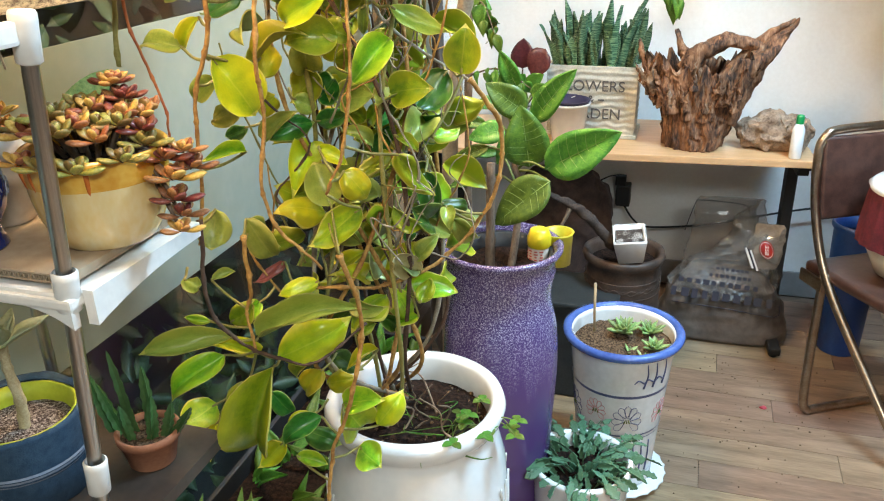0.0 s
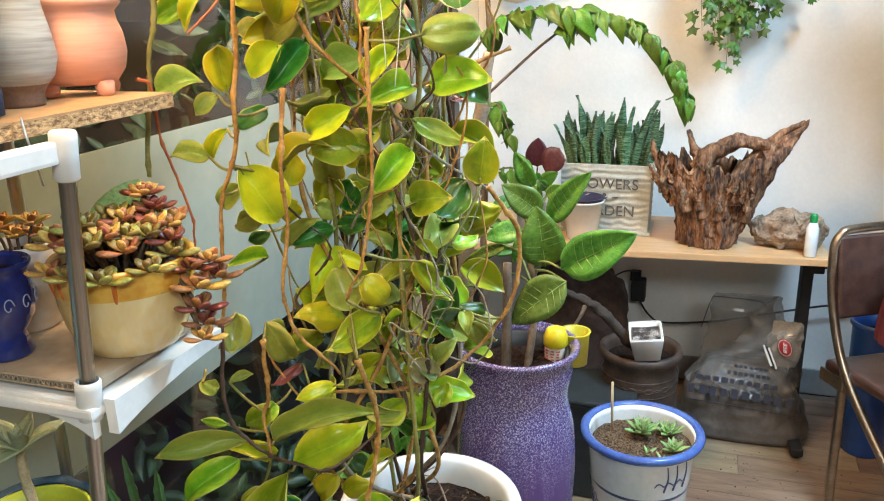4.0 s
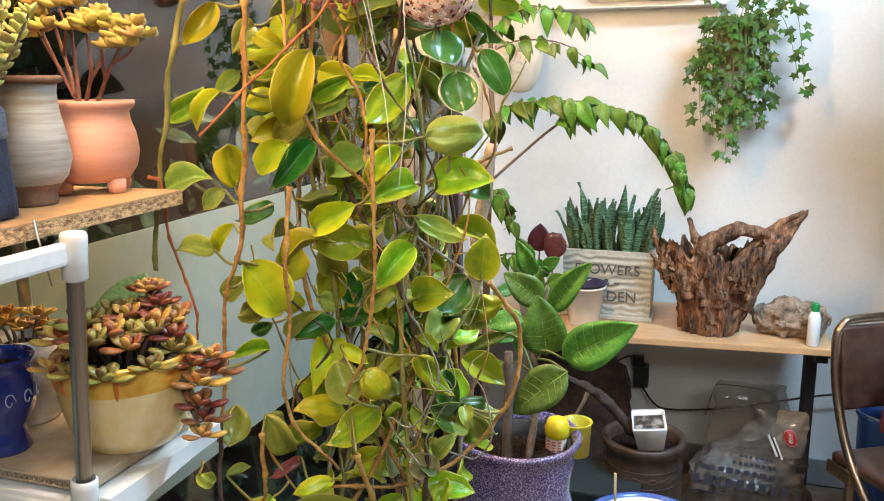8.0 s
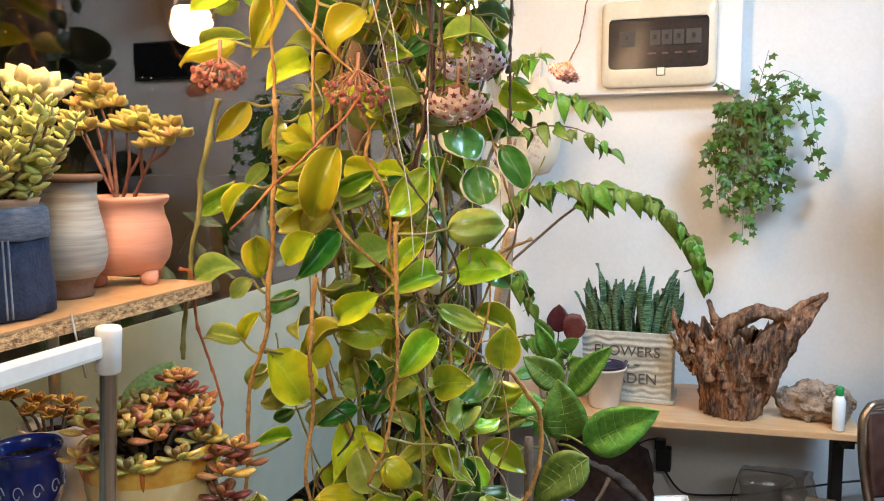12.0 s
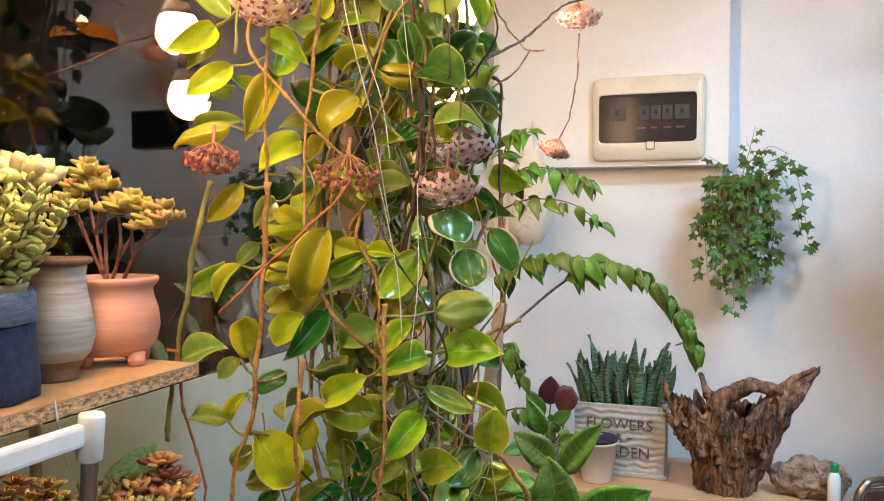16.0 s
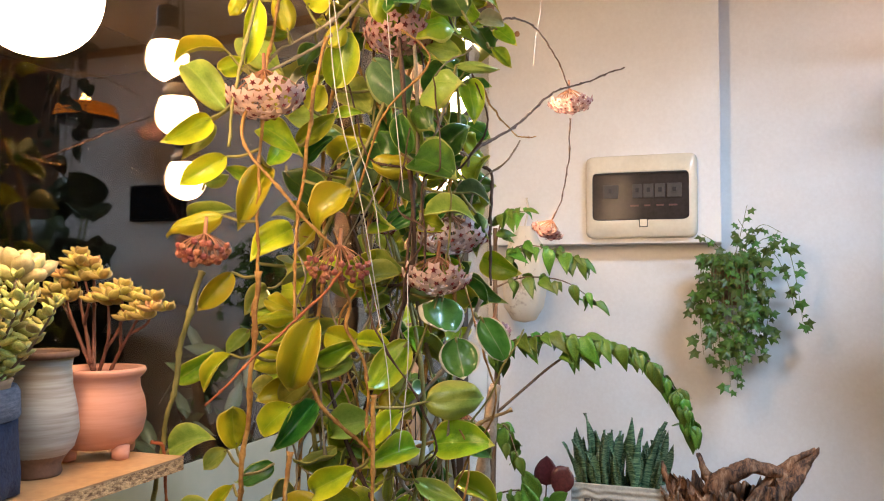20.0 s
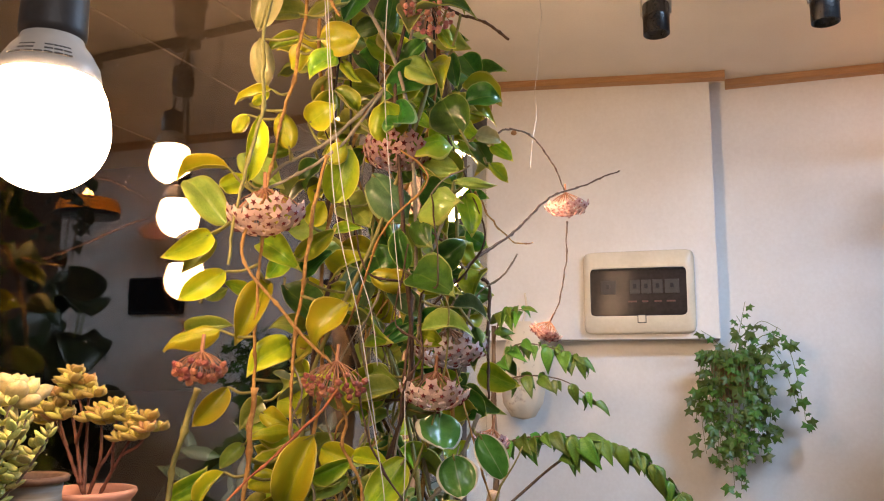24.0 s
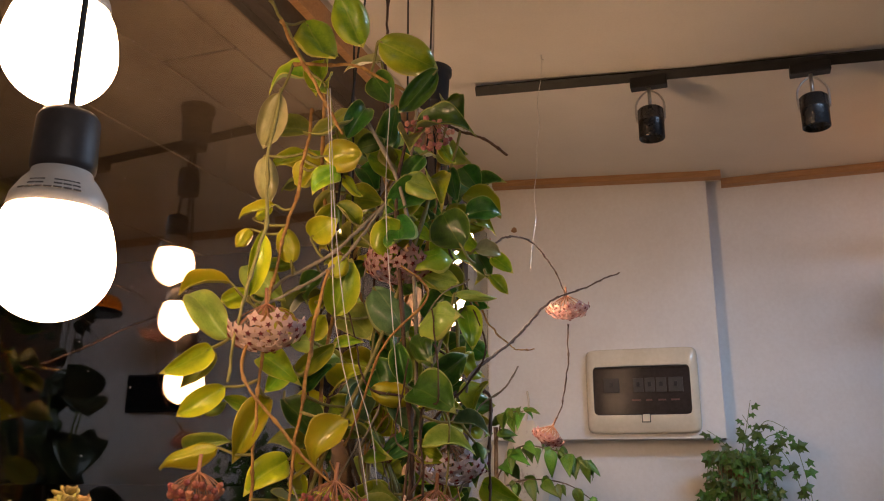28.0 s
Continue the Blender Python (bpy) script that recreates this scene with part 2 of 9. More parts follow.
M_SOIL = mat("potting_soil", (0.004, 0.0025, 0.002), (0.040, 0.021, 0.014), 0.95, 130.0, 1.0, fine=3, lo=0.42, hi=0.66)
M_GRIT = mat("gritty_soil", (0.018, 0.010, 0.006), (0.26, 0.17, 0.10), 0.95, 190.0, 1.0, fine=3, lo=0.40, hi=0.70)
for rough_earth in (M_SOIL, M_GRIT):
    rough_earth.node_tree.nodes["Principled BSDF"].inputs["Specular IOR Level"].default_value = 0.12
M_NIGHT = mat("dark_soil_outside", (0.012, 0.012, 0.012), (0.03, 0.03, 0.028), 0.95, 6.0)

GLASS = bpy.data.materials.new("window_glass")
GLASS.use_nodes = True
g_b = GLASS.node_tree.nodes["Principled BSDF"]
g_b.inputs["Transmission Weight"].default_value, g_b.inputs["Roughness"].default_value, g_b.inputs["IOR"].default_value = 1.0, 0.0, 1.72
g_b.inputs["Base Color"].default_value = (0.9, 0.95, 0.93, 1)
g_b.inputs["Specular Tint"].default_value = (1.0, 0.76, 0.60, 1)

# ---- the room ----
WIN = -0.855        # the window's plane
BACK = 3.05        # the far wall
CEIL = 2.712


def ceil_z(x, y):
    return CEIL - 0.065 * min(x, 0.0)


def structure(ob):
    ob["kind"] = "structure"
    return ob


floor = structure(slab("floor", (-1.0, -3.1, -0.06), (3.6, 3.15, -0.006), mat("subfloor", (0.10, 0.07, 0.05), (0.14, 0.1, 0.07), 0.8)))
tagged(floor, "worn oak-look vinyl plank floor", "floor")
structure(slab("wall_north", (WIN - 0.15, BACK, -0.06), (1.3, BACK + 0.12, 3.0), M_WALL))
# Unseen walls, darkened in colour so the window mirrors little and bounce light drops.
M_UNSEEN_WALL = mat("taupe_unseen_wall", (0.15, 0.095, 0.06), (0.20, 0.13, 0.085), 0.7, 3.0, 0.1)
# Carries on the white wall; its shade is put into the colour.
structure(slab("wall_north_2", (1.3, BACK, -0.06), (3.6, BACK + 0.12, 3.0), M_UNSEEN_WALL))
structure(slab("wall_east", (3.5, -3.1, -0.06), (3.6, BACK, 3.0), M_UNSEEN_WALL))
structure(slab("wall_south", (WIN - 0.15, -3.1, -0.06), (3.5, -3.0, 3.0), M_UNSEEN_WALL))
panel = structure(slab("wall_panel", (WIN, 2.95, 1.743), (-0.006, BACK - 0.001, 2.86), M_WALL, bevel=0.002))
tagged(panel, "white boxed-out panel on the wall carrying the fuse box", "wall panel")
bm = bmesh.new()
corners = ((-1.03, -3.1), (0.0, -3.1), (3.6, -3.1), (3.6, 3.17), (0.0, 3.17), (-1.03, 3.17))
lo = [bm.verts.new((x, y, ceil_z(x, y))) for x, y in corners]
hi = [bm.verts.new((x, y, ceil_z(x, y) + 0.1)) for x, y in corners]
for a, b, c, d in ((0, 1, 4, 5), (1, 2, 3, 4)):
    bm.faces.new((lo[d], lo[c], lo[b], lo[a]))
    bm.faces.new((hi[a], hi[b], hi[c], hi[d]))
for i in range(6):
    bm.faces.new((lo[i], lo[(i + 1) % 6], hi[(i + 1) % 6], hi[i]))
ceiling = structure(part("ceiling", bm, M_CEIL, smooth=False))


def strip(name, a, b, w, h, material, drop=0.0):
    """A straight moulding under the ceiling from a to b (x, y)."""
    bm = bmesh.new()
    d = V((b[0] - a[0], b[1] - a[1], 0))
    s = V((-d.y, d.x, 0)).normalized() * w
    vs = []
    for p in (a, b):
        z = ceil_z(*p) - drop
        for o, zz in ((0, z - h), (1, z - h + 0.004), (1, z - 0.001), (0, z - 0.001)):
            vs.append(bm.verts.new((p[0] + s.x * o, p[1] + s.y * o, zz)))
    for i in range(4):
        bm.faces.new((vs[i], vs[(i + 1) % 4], vs[4 + (i + 1) % 4], vs[4 + i]))
    bm.faces.new(vs[3::-1])
    bm.faces.new(vs[4:])
    bmesh.ops.recalc_face_normals(bm, faces=bm.faces)
    return structure(part(name, bm, material, smooth=False))


strip("trim_ceiling_1", (0.05, 2.95), (WIN + 0.03, 2.95), 0.035, 0.03, M_TRIM)
strip("trim_ceiling_2", (3.5, BACK), (0.05, BACK), 0.035, 0.03, M_TRIM)
structure(slab("baseboard", (-0.85, BACK - 0.012, 0), (3.5, BACK - 0.001, 0.10), M_BASE, bevel=0.002))

# window wall: sill wall, frame, panes and the frosted film
win = structure(new("window_1"))
tagged(win, "tall dark-framed shop window at night with a frosted film band", "window")
for name, lo, hi, m in (
    ("window_frame", (WIN - 0.06, -3.0, -0.02), (WIN, 3.04, 0.08), M_FRAME),
    ("window_frame", (WIN - 0.06, -3.0, 2.585), (WIN, 2.949, 2.66), M_FRAME),
    ("window_frame", (WIN - 0.06, 2.62, 0.08), (WIN, 2.68, 2.585), M_FRAME),
    ("window_frame", (WIN - 0.06, -0.30, 0.08), (WIN, -0.24, 2.585), M_FRAME),
    ("head_board", (WIN - 0.06, -3.0, 2.66), (WIN + 0.02, 2.949, 2.72), M_TRIM),
    ("frosted_film", (WIN - 0.0265, -0.24, 0.815), (WIN - 0.0245, 2.62, 1.275), M_FILM),
):
    slab(name, lo, hi, m, win, 0.003 if "frame" in name else 0)
for a, b in ((-3.0, -0.30), (-0.24, 2.62), (2.68, 3.04)):
    p = slab("pane", (WIN - 0.036, a, 0.08), (WIN - 0.03, b, 2.585), GLASS, win)
    p.visible_shadow = False
structure(slab("wall_west", (WIN - 0.08, -3.0, 2.72), (WIN, 2.949, 3.0), M_CEIL))

# outside: the boarded porch ceiling, seen through the upper panes
bm = bmesh.new()
box(bm, -2.2, 0.8, 2.79, 2.5, 5.4, 0.04)
for x0, x1, cuts in ((-0.945, -1.172, ()), (-1.18, -1.412, (0.38, 1.60)), (-1.42, -1.812, ()), (-1.82, -2.60, (1.0,)), (-2.61, -3.40, ())):
    ends = (-1.9,) + cuts + (3.5,)
    for y0, y1 in zip(ends, ends[1:]):
        box(bm, (x0 + x1) / 2, (y0 + y1) / 2, 2.752, abs(x1 - x0), y1 - y0 - 0.008, 0.030, 0.003)
porch = structure(part("ceiling_2", bm, mat("porch_board", (0.20, 0.125, 0.075), (0.30, 0.20, 0.125), 0.6, 4.0, 0.1), smooth=False))
tagged(porch, "brown boarded porch ceiling outside the shop window", "ceiling")

# outside: ground and a dark hedge behind the glass
ground = structure(slab("ground", (-60, -60, -0.2), (60, 60, -0.1), M_NIGHT))
# ---- pots ----
def pot_profile(r_bot, r_mid, r_top, h, wall=0.008, lip=0.0, belly=0.5):
    """Outer line up, lip, inner line down to the soil."""
    out = [(r_bot * 0.96, 0), (r_bot, 0.004)]
    for i in range(1, 8):
        t = i / 8
        if t < belly:
            s = t / belly
            r = r_bot + (r_mid - r_bot) * math.sin(s * math.pi / 2)
        else:
            s = (t - belly) / (1 - belly)
            r = r_mid + (r_top - r_mid) * (1 - math.cos(s * math.pi)) / 2
        out.append((r, h * t))
    out += [(r_top, h - 0.012 - lip), (r_top + lip, h - 0.010 - lip * 0.6), (r_top + lip, h - 0.003), (r_top + lip - wall * 0.3, h), (r_top - wall, h - 0.002), (r_top - wall, h * 0.86)]
    return out


def pot(name, label, place, profile, material, soil=M_SOIL, soil_h=0.85, category="plant pot", **kw):
    p = thing(name, label, category, place)
    part("body", lathe(bmesh.new(), profile, **kw), material, p)
    h = max(z for _, z in profile)
    r = min(q for q, z in profile[-2:])
    bm = bmesh.new()
    lathe(bm, [(r + 0.001, h * soil_h - 0.004)] + [(r * (1 - i / 7), h * soil_h + 0.004 * math.sin(i)) for i in range(1, 7)] + [(0.0005, h * soil_h)], seg=28, wobble=0.08)
    if soil:
        part("soil", bm, soil, p, "dark loose potting soil")
    return p
# ---- the back of the shop: table and what stands on it ----
M_STONE = mat("cast_stone", (0.34, 0.32, 0.26), (0.50, 0.475, 0.40), 0.8, 25.0, 0.5)
M_STONEDARK = mat("dark_letter_paint", (0.06, 0.055, 0.05), (0.12, 0.11, 0.10), 0.7, 40.0)
M_SNAKE = mat("snake_leaf", (0.020, 0.072, 0.030), (0.22, 0.32, 0.17), 0.4, 1.0, 0.1, spread=0.25, stretch=(42, 3, 3), fine=3, lo=0.44, hi=0.6)
M_DRIFT = mat("weathered_wood", (0.022, 0.011, 0.006), (0.44, 0.28, 0.17), 0.8, 9.0, 1.0, stretch=(6, 6, 1.3), fine=5, lo=0.36, hi=0.70)
grain = [x for x in M_DRIFT.node_tree.nodes if x.bl_idname == "ShaderNodeValToRGB"][0].color_ramp
for spot, tone in ((0.43, (0.075, 0.033, 0.016)), (0.50, (0.18, 0.080, 0.036)), (0.58, (0.27, 0.130, 0.062))):
    grain.elements.new(spot).color = (*tone, 1)
M_DRIFTLITE = mat("pale_wood", (0.10, 0.058, 0.034), (0.40, 0.28, 0.19), 0.9, 30.0, 1.0, fine=5)
M_CREAM = mat("cream_plastic", (0.70, 0.63, 0.48), (0.78, 0.71, 0.57), 0.22, 10.0, 0.02)
M_SMOKE = mat("smoked_window", (0.03, 0.024, 0.022), (0.05, 0.04, 0.036), 0.16, 9.0, 0.0)
M_SMOKE.node_tree.nodes["Principled BSDF"].inputs["Specular IOR Level"].default_value = 0.05
M_BREAKER = mat("grey_breaker", (0.038, 0.033, 0.030), (0.058, 0.050, 0.046), 0.6, 30.0)
M_WHITEGLAZE = mat("white_glaze", (0.72, 0.73, 0.73), (0.82, 0.82, 0.81), 0.16, 6.0, 0.05, coat=0.5)
M_GREENCAP = mat("green_cap", (0.01, 0.19, 0.05), (0.02, 0.26, 0.07), 0.35, 20.0)
M_BARK = mat("bark", (0.07, 0.045, 0.03), (0.20, 0.14, 0.09), 0.9, 40.0, 0.8, stretch=(1, 1, 0.3))
M_STEM = mat("green_stem", (0.10, 0.14, 0.03), (0.20, 0.22, 0.06), 0.6, 40.0, 0.2)
M_IVY = mat("ivy_leaf", (0.028, 0.076, 0.008), (0.115, 0.20, 0.022), 0.4, 30.0, 0.15, spread=0.35, thin=0.2)
M_SPRAY = mat("shrub_leaf", (0.048, 0.13, 0.014), (0.145, 0.27, 0.026), 0.38, 25.0, 0.15, spread=0.35, thin=0.25)
M_RED = mat("dark_red_leaf", (0.055, 0.012, 0.014), (0.12, 0.03, 0.03), 0.3, 12.0, 0.1, spread=0.2)
M_COIR = mat("coir_basket", (0.13, 0.065, 0.025), (0.36, 0.20, 0.09), 0.95, 70.0, 1.0)

table = thing("side_table", "narrow beech-topped table with black steel legs by the wall", "table")
table.matrix_world = Matrix.Translation((0.33, 2.73, 0)) @ pose(0, 0, 0, 0, 0, 5) @ Matrix.Translation((-0.33, -2.73, 0))
bm = box(bmesh.new(), -0.285, 2.745, 0.685, 1.27, 0.45, 0.022, 0.003)
part("tabletop", bm, M_TABLE, table, "beech laminate top", smooth=False)
for x in (0.315, -0.78):
    bm = bmesh.new()
    box(bm, x, 2.70, 0.345, 0.035, 0.05, 0.64, 0.004)
    box(bm, x, 2.74, 0.658, 0.035, 0.40, 0.03, 0.004)
    box(bm, x, 2.735, 0.026, 0.04, 0.42, 0.026, 0.006)
    leg = part("leg", bm, M_BLACK, table, "black steel T-shaped leg", smooth=False)
    for y in (2.55, 2.92):
        part("foot", lathe(bmesh.new(), [(0.012, 0), (0.014, 0.003), (0.014, 0.011)], 12, (x, y, 0)), M_BLACK, leg)
part("bracket", box(bmesh.new(), 0.325, 2.60, 0.662, 0.055, 0.06, 0.022, 0.003), M_BLACK, table, smooth=False)

# stone planter with the words, and its snake plant
planter = thing("stone_planter", "cast stone planter lettered FLOWERS and GARDEN, full of snake plant", "planter", (-0.338, 2.723, 0.697))
W, H, D = 0.300, 0.232, 0.155
n_x, n_z = 40, 64
for side in range(4):
    bm = bmesh.new()
    a = side * math.pi / 2
    w, d = (W, D) if side % 2 == 0 else (D, W)
    grid = []
    for j in range(n_z + 1):
        row = []
        for i in range(n_x + 1):
            u, v = i / n_x - 0.5, j / n_z
            k = noise.noise(V((u * 7 + side * 9, v * 3, 0))) * 0.9
            rip = 0.0022 * math.sin(v * 62 + 3.2 * k + 1.5 * noise.noise(V((u * 24, v * 5, side))))
            edge = min(0.5 - abs(u), v, 1 - v)
            rip *= 1 if edge > 0.025 else 0
            t = 0.965 + 0.035 * v
            x, y = u * w * t, -d * t / 2 - rip
            row.append(bm.verts.new((x * math.cos(a) - y * math.sin(a), x * math.sin(a) + y * math.cos(a), 0.014 + v * (H - 0.014))))
        grid.append(row)
    for j in range(n_z):
        for i in range(n_x):
            bm.faces.new((grid[j][i], grid[j][i + 1], grid[j + 1][i + 1], grid[j + 1][i]))
    part("side_panel", bm, M_STONE, planter, "rippled grey-beige stone side")
part("base_plate", box(bmesh.new(), 0, 0, 0.007, W + 0.012, D + 0.012, 0.014, 0.003), M_STONE, planter, smooth=False)
bm = bmesh.new()
for x, y, sx, sy in ((0, -D / 2 + 0.006, W, 0.012), (0, D / 2 - 0.006, W, 0.012), (-W / 2 + 0.006, 0, 0.012, D - 0.024), (W / 2 - 0.006, 0, 0.012, D - 0.024)):
    box(bm, x, y, H + 0.001, sx, sy, 0.008, 0.002)
part("rim", bm, M_STONE, planter, smooth=False)
part("soil", box(bmesh.new(), 0, 0, H - 0.03, W - 0.02, D - 0.02, 0.02), M_SOIL, planter, smooth=False)
for words, z, size in (("FLOWERS", 0.172, 0.050), ("&", 0.128, 0.036), ("GARDEN", 0.080, 0.050)):
    wall_text(words, size, Matrix.Translation((0.0, -D / 2 - 0.0015, z)) @ pose(0, 0, 0, 90, 0, 0), planter, "lettering", 0.0022, M_STONEDARK)
for s in (-1, 1):
    part("lettering_bar", box(bmesh.new(), s * 0.034, -D / 2 - 0.002, 0.128, 0.018, 0.004, 0.005), M_STONEDARK, planter, smooth=False)
snake_me = [leaf_mesh("snake_blade", lambda u: 0.105 * (min(1, 0.62 + u * 0.9) if u < 0.55 else max(0.004, (1 - ((u - 0.55) / 0.45) ** 2.2))), [M_SNAKE], nu=9, nv=2, bend=0.05 * k, fold=0.45, wave=0.05, thick=0.02, twist=0.5 * k - 0.6, seed=k) for k in range(4)]
for i in range(74):
    x, y = rnd.uniform(-0.135, 0.135), rnd.uniform(-0.06, 0.06)
    tall = rnd.uniform(0.09, 0.20) + 0.22 * max(0, x) + (0.085 if i < 5 else 0)
    if i < 4:
        x = 0.05 + 0.02 * i
    lean = V((x * 0.28 + rnd.uniform(-0.02, 0.02), rnd.uniform(-0.025, 0.02), tall))
    b = V((x, y, H - 0.022))
    a = rnd.uniform(0, 6.28)
    shared("leaf", snake_me[i % 4], planter, aim(b, b + lean, (math.cos(a), math.sin(a), 0), 0.030 * rnd.uniform(0.7, 1.25) / (0.21 * lean.length)))

p = pot("white_plastic_pot", "white plastic pot with a dark liner beside the planter", (-0.402, 2.58, 0.6965), [(0.047, 0), (0.050, 0.004), (0.068, 0.125), (0.072, 0.126), (0.073, 0.132), (0.070, 0.134), (0.066, 0.12)], M_WHITEGLAZE, soil=None)
part("liner", lathe(bmesh.new(), [(0.064, 0.10), (0.0665, 0.135), (0.070, 0.138), (0.072, 0.141), (0.068, 0.143), (0.062, 0.12), (0.002, 0.118)], 32), mat("dark_liner", (0.025, 0.02, 0.045), (0.045, 0.04, 0.08), 0.4), p, "dark purple inner pot")


def gnarl(bm, amount, scale, seed, stretch=1.0):
    for v in bm.verts:
        q = V((v.co.x * scale, v.co.y * scale, v.co.z * scale * stretch)) + V((seed, seed * 2, 0))
        v.co += amount * (noise.noise_vector(q) + 0.5 * noise.noise_vector(q * 2.7) + 0.3 * noise.noise_vector(q * 6.1))
    return bm


drift = thing("driftwood_stump", "gnarled brown driftwood stump with a long raised prong on the table", "driftwood", (0.02, 2.625, 0.697))
bm = bmesh.new()
rings, SEG = [], 150
for j in range(64):
    v = j / 63
    ring = []
    for i in range(SEG):
        a = 2 * math.pi * i / SEG
        c, s = math.cos(a), math.sin(a)
        rx = (0.125 + 0.085 * v * v) if c < 0 else (0.072 + 0.115 * v)
        ry = 0.095 + 0.01 * v
        top = 0.225 + 0.055 * noise.noise(V((c * 2.2 + 3, s * 2.2, 0))) + 0.075 * abs(noise.noise(V((c * 9, s * 9, 2)))) + 0.05 * abs(noise.noise(V((c * 23, s * 23, 5)))) + (0.05 * c if c > 0 else -0.03 * c)
        flute = 0.010 * abs(math.sin(7 * a + 2.5 * noise.noise(V((a, v * 3, 1))))) + 0.009 * abs(math.sin(17 * a + 5 * noise.noise(V((c * 2, s * 2 + v * 5, 4))))) + 0.010 * abs(noise.noise(V((c * 15, s * 15, v * 3))))
        ring.append(bm.verts.new(((rx - flute) * c, (ry - flute) * s, top * v)))
    rings.append(ring)
for a, b in zip(rings, rings[1:]):
    for i in range(SEG):
        bm.faces.new((a[i], a[(i + 1) % SEG], b[(i + 1) % SEG], b[i]))
c = bm.verts.new((0.0, 0, 0.11))
for i in range(SEG):
    bm.faces.new((rings[-1][i], rings[-1][(i + 1) % SEG], c))
bm.faces.new(rings[0][::-1])
for v in bm.verts:
    if v.co.z > 0.012:
        q = V((v.co.x * 26, v.co.y * 26, v.co.z * 11))
        v.co += (0.007 * noise.noise_vector(q) + 0.006 * noise.noise_vector(q * 2.6) + 0.003 * noise.noise_vector(q * 6)) * min(1, v.co.z / 0.05)
part("stump", bm, M_DRIFT, drift, "cracked dark brown stump")
for k in range(40):
    a = rnd.uniform(-3.3, -0.9)
    c, q = math.cos(a), math.sin(a)
    v = rnd.uniform(0.62, 1.05)
    rx = (0.125 + 0.085 * v * v) if c < 0 else (0.072 + 0.115 * v)
    p = V((rx * c * 0.98, 0.10 * q, 0.225 * v))
    d = V((c * rnd.uniform(0.1, 0.7) + rnd.uniform(-0.25, 0.25), q * rnd.uniform(0.1, 0.5), rnd.uniform(0.5, 1.1))).normalized()
    size = rnd.uniform(0.022, 0.062)
    bm = tube(bmesh.new(), [p - d * size * 0.5, p, p + d * size * 0.5, p + d * size], rnd.uniform(0.007, 0.014), 0.001, seg=7, n=3)
    for w in bm.verts:
        w.co += 0.006 * noise.noise_vector(w.co * 70) + 0.004 * noise.noise_vector(w.co * 160)
    part("bark_flake", bm, M_DRIFTLITE if c < 0.1 and rnd.random() < 0.5 else M_DRIFT, drift, smooth=False)
for name, pts, r0, r1 in (
    ("prong", [(0.04, 0, 0.10), (0.085, 0, 0.19), (0.135, 0.0, 0.265), (0.19, 0.01, 0.33), (0.248, 0.01, 0.405)], 0.072, 0.003),
    ("splinter", [(0.06, -0.02, 0.16), (0.12, -0.03, 0.245), (0.18, -0.02, 0.31), (0.215, -0.01, 0.352)], 0.036, 0.006),
    ("splinter", [(0.05, 0.02, 0.20), (0.12, 0.02, 0.30), (0.18, 0.02, 0.36), (0.236, 0.015, 0.40)], 0.028, 0.004),
    ("prong", [(-0.12, 0, 0.14), (-0.155, 0, 0.22), (-0.19, 0, 0.27), (-0.222, 0, 0.33)], 0.036, 0.004),
    ("prong", [(-0.03, 0, 0.14), (-0.045, 0, 0.24), (-0.07, 0, 0.29), (-0.106, 0.01, 0.362)], 0.040, 0.004),
    ("prong", [(-0.06, 0, 0.24), (-0.03, -0.01, 0.295), (0.01, -0.01, 0.315), (0.05, -0.01, 0.335), (0.10, 0, 0.330), (0.15, 0.01, 0.318)], 0.036, 0.013),
    ("splinter", [(-0.09, -0.05, 0.12), (-0.115, -0.06, 0.20), (-0.12, -0.05, 0.25)], 0.034, 0.006),
    ("splinter", [(0.01, -0.06, 0.10), (0.01, -0.07, 0.19), (-0.005, -0.06, 0.265)], 0.034, 0.006),
    ("splinter", [(-0.04, -0.06, 0.10), (-0.055, -0.07, 0.17), (-0.05, -0.06, 0.225)], 0.026, 0.004),
):
    bm = tube(bmesh.new(), pts, r0, r1, seg=20, n=16)
    for v in bm.verts:
        q = V((v.co.x * 30, v.co.y * 60, v.co.z * 30))
        v.co += min(1.0, r0 / 0.05) * (0.009 * noise.noise_vector(q * 0.5 + V((r0 * 99, 0, 0))) + 0.009 * noise.noise_vector(q) + 0.005 * noise.noise_vector(q * 2.6))
    part(name, bm, M_DRIFT, drift)

rock = thing("gnarled_wood_knot", "pale rough wood knot lying on the table", "driftwood", (0.243, 2.635, 0.697))
bm = bmesh.new()
bmesh.ops.create_icosphere(bm, subdivisions=5, radius=0.06, matrix=Matrix.Translation((0, 0, 0.052)))
bmesh.ops.scale(bm, vec=(1.95, 0.85, 1.05), verts=bm.verts)
gnarl(bm, 0.018, 20, 3)
for v in bm.verts:
    v.co.z = max(v.co.z, 0.0)
part("knot", bm, M_DRIFTLITE, rock)

glue = thing("glue_bottle", "small white plastic bottle with a green cap on the table edge", "bottle", (0.301, 2.548, 0.697))
part("body", lathe(bmesh.new(), [(0.017, 0), (0.0185, 0.003), (0.0185, 0.09), (0.012, 0.105), (0.009, 0.108)], 24), M_WHITEGLAZE, glue)
part("cap", lathe(bmesh.new(), [(0.0115, 0.108), (0.0115, 0.128), (0.010, 0.134), (0.001, 0.135)], 18), M_GREENCAP, glue, "green screw cap")

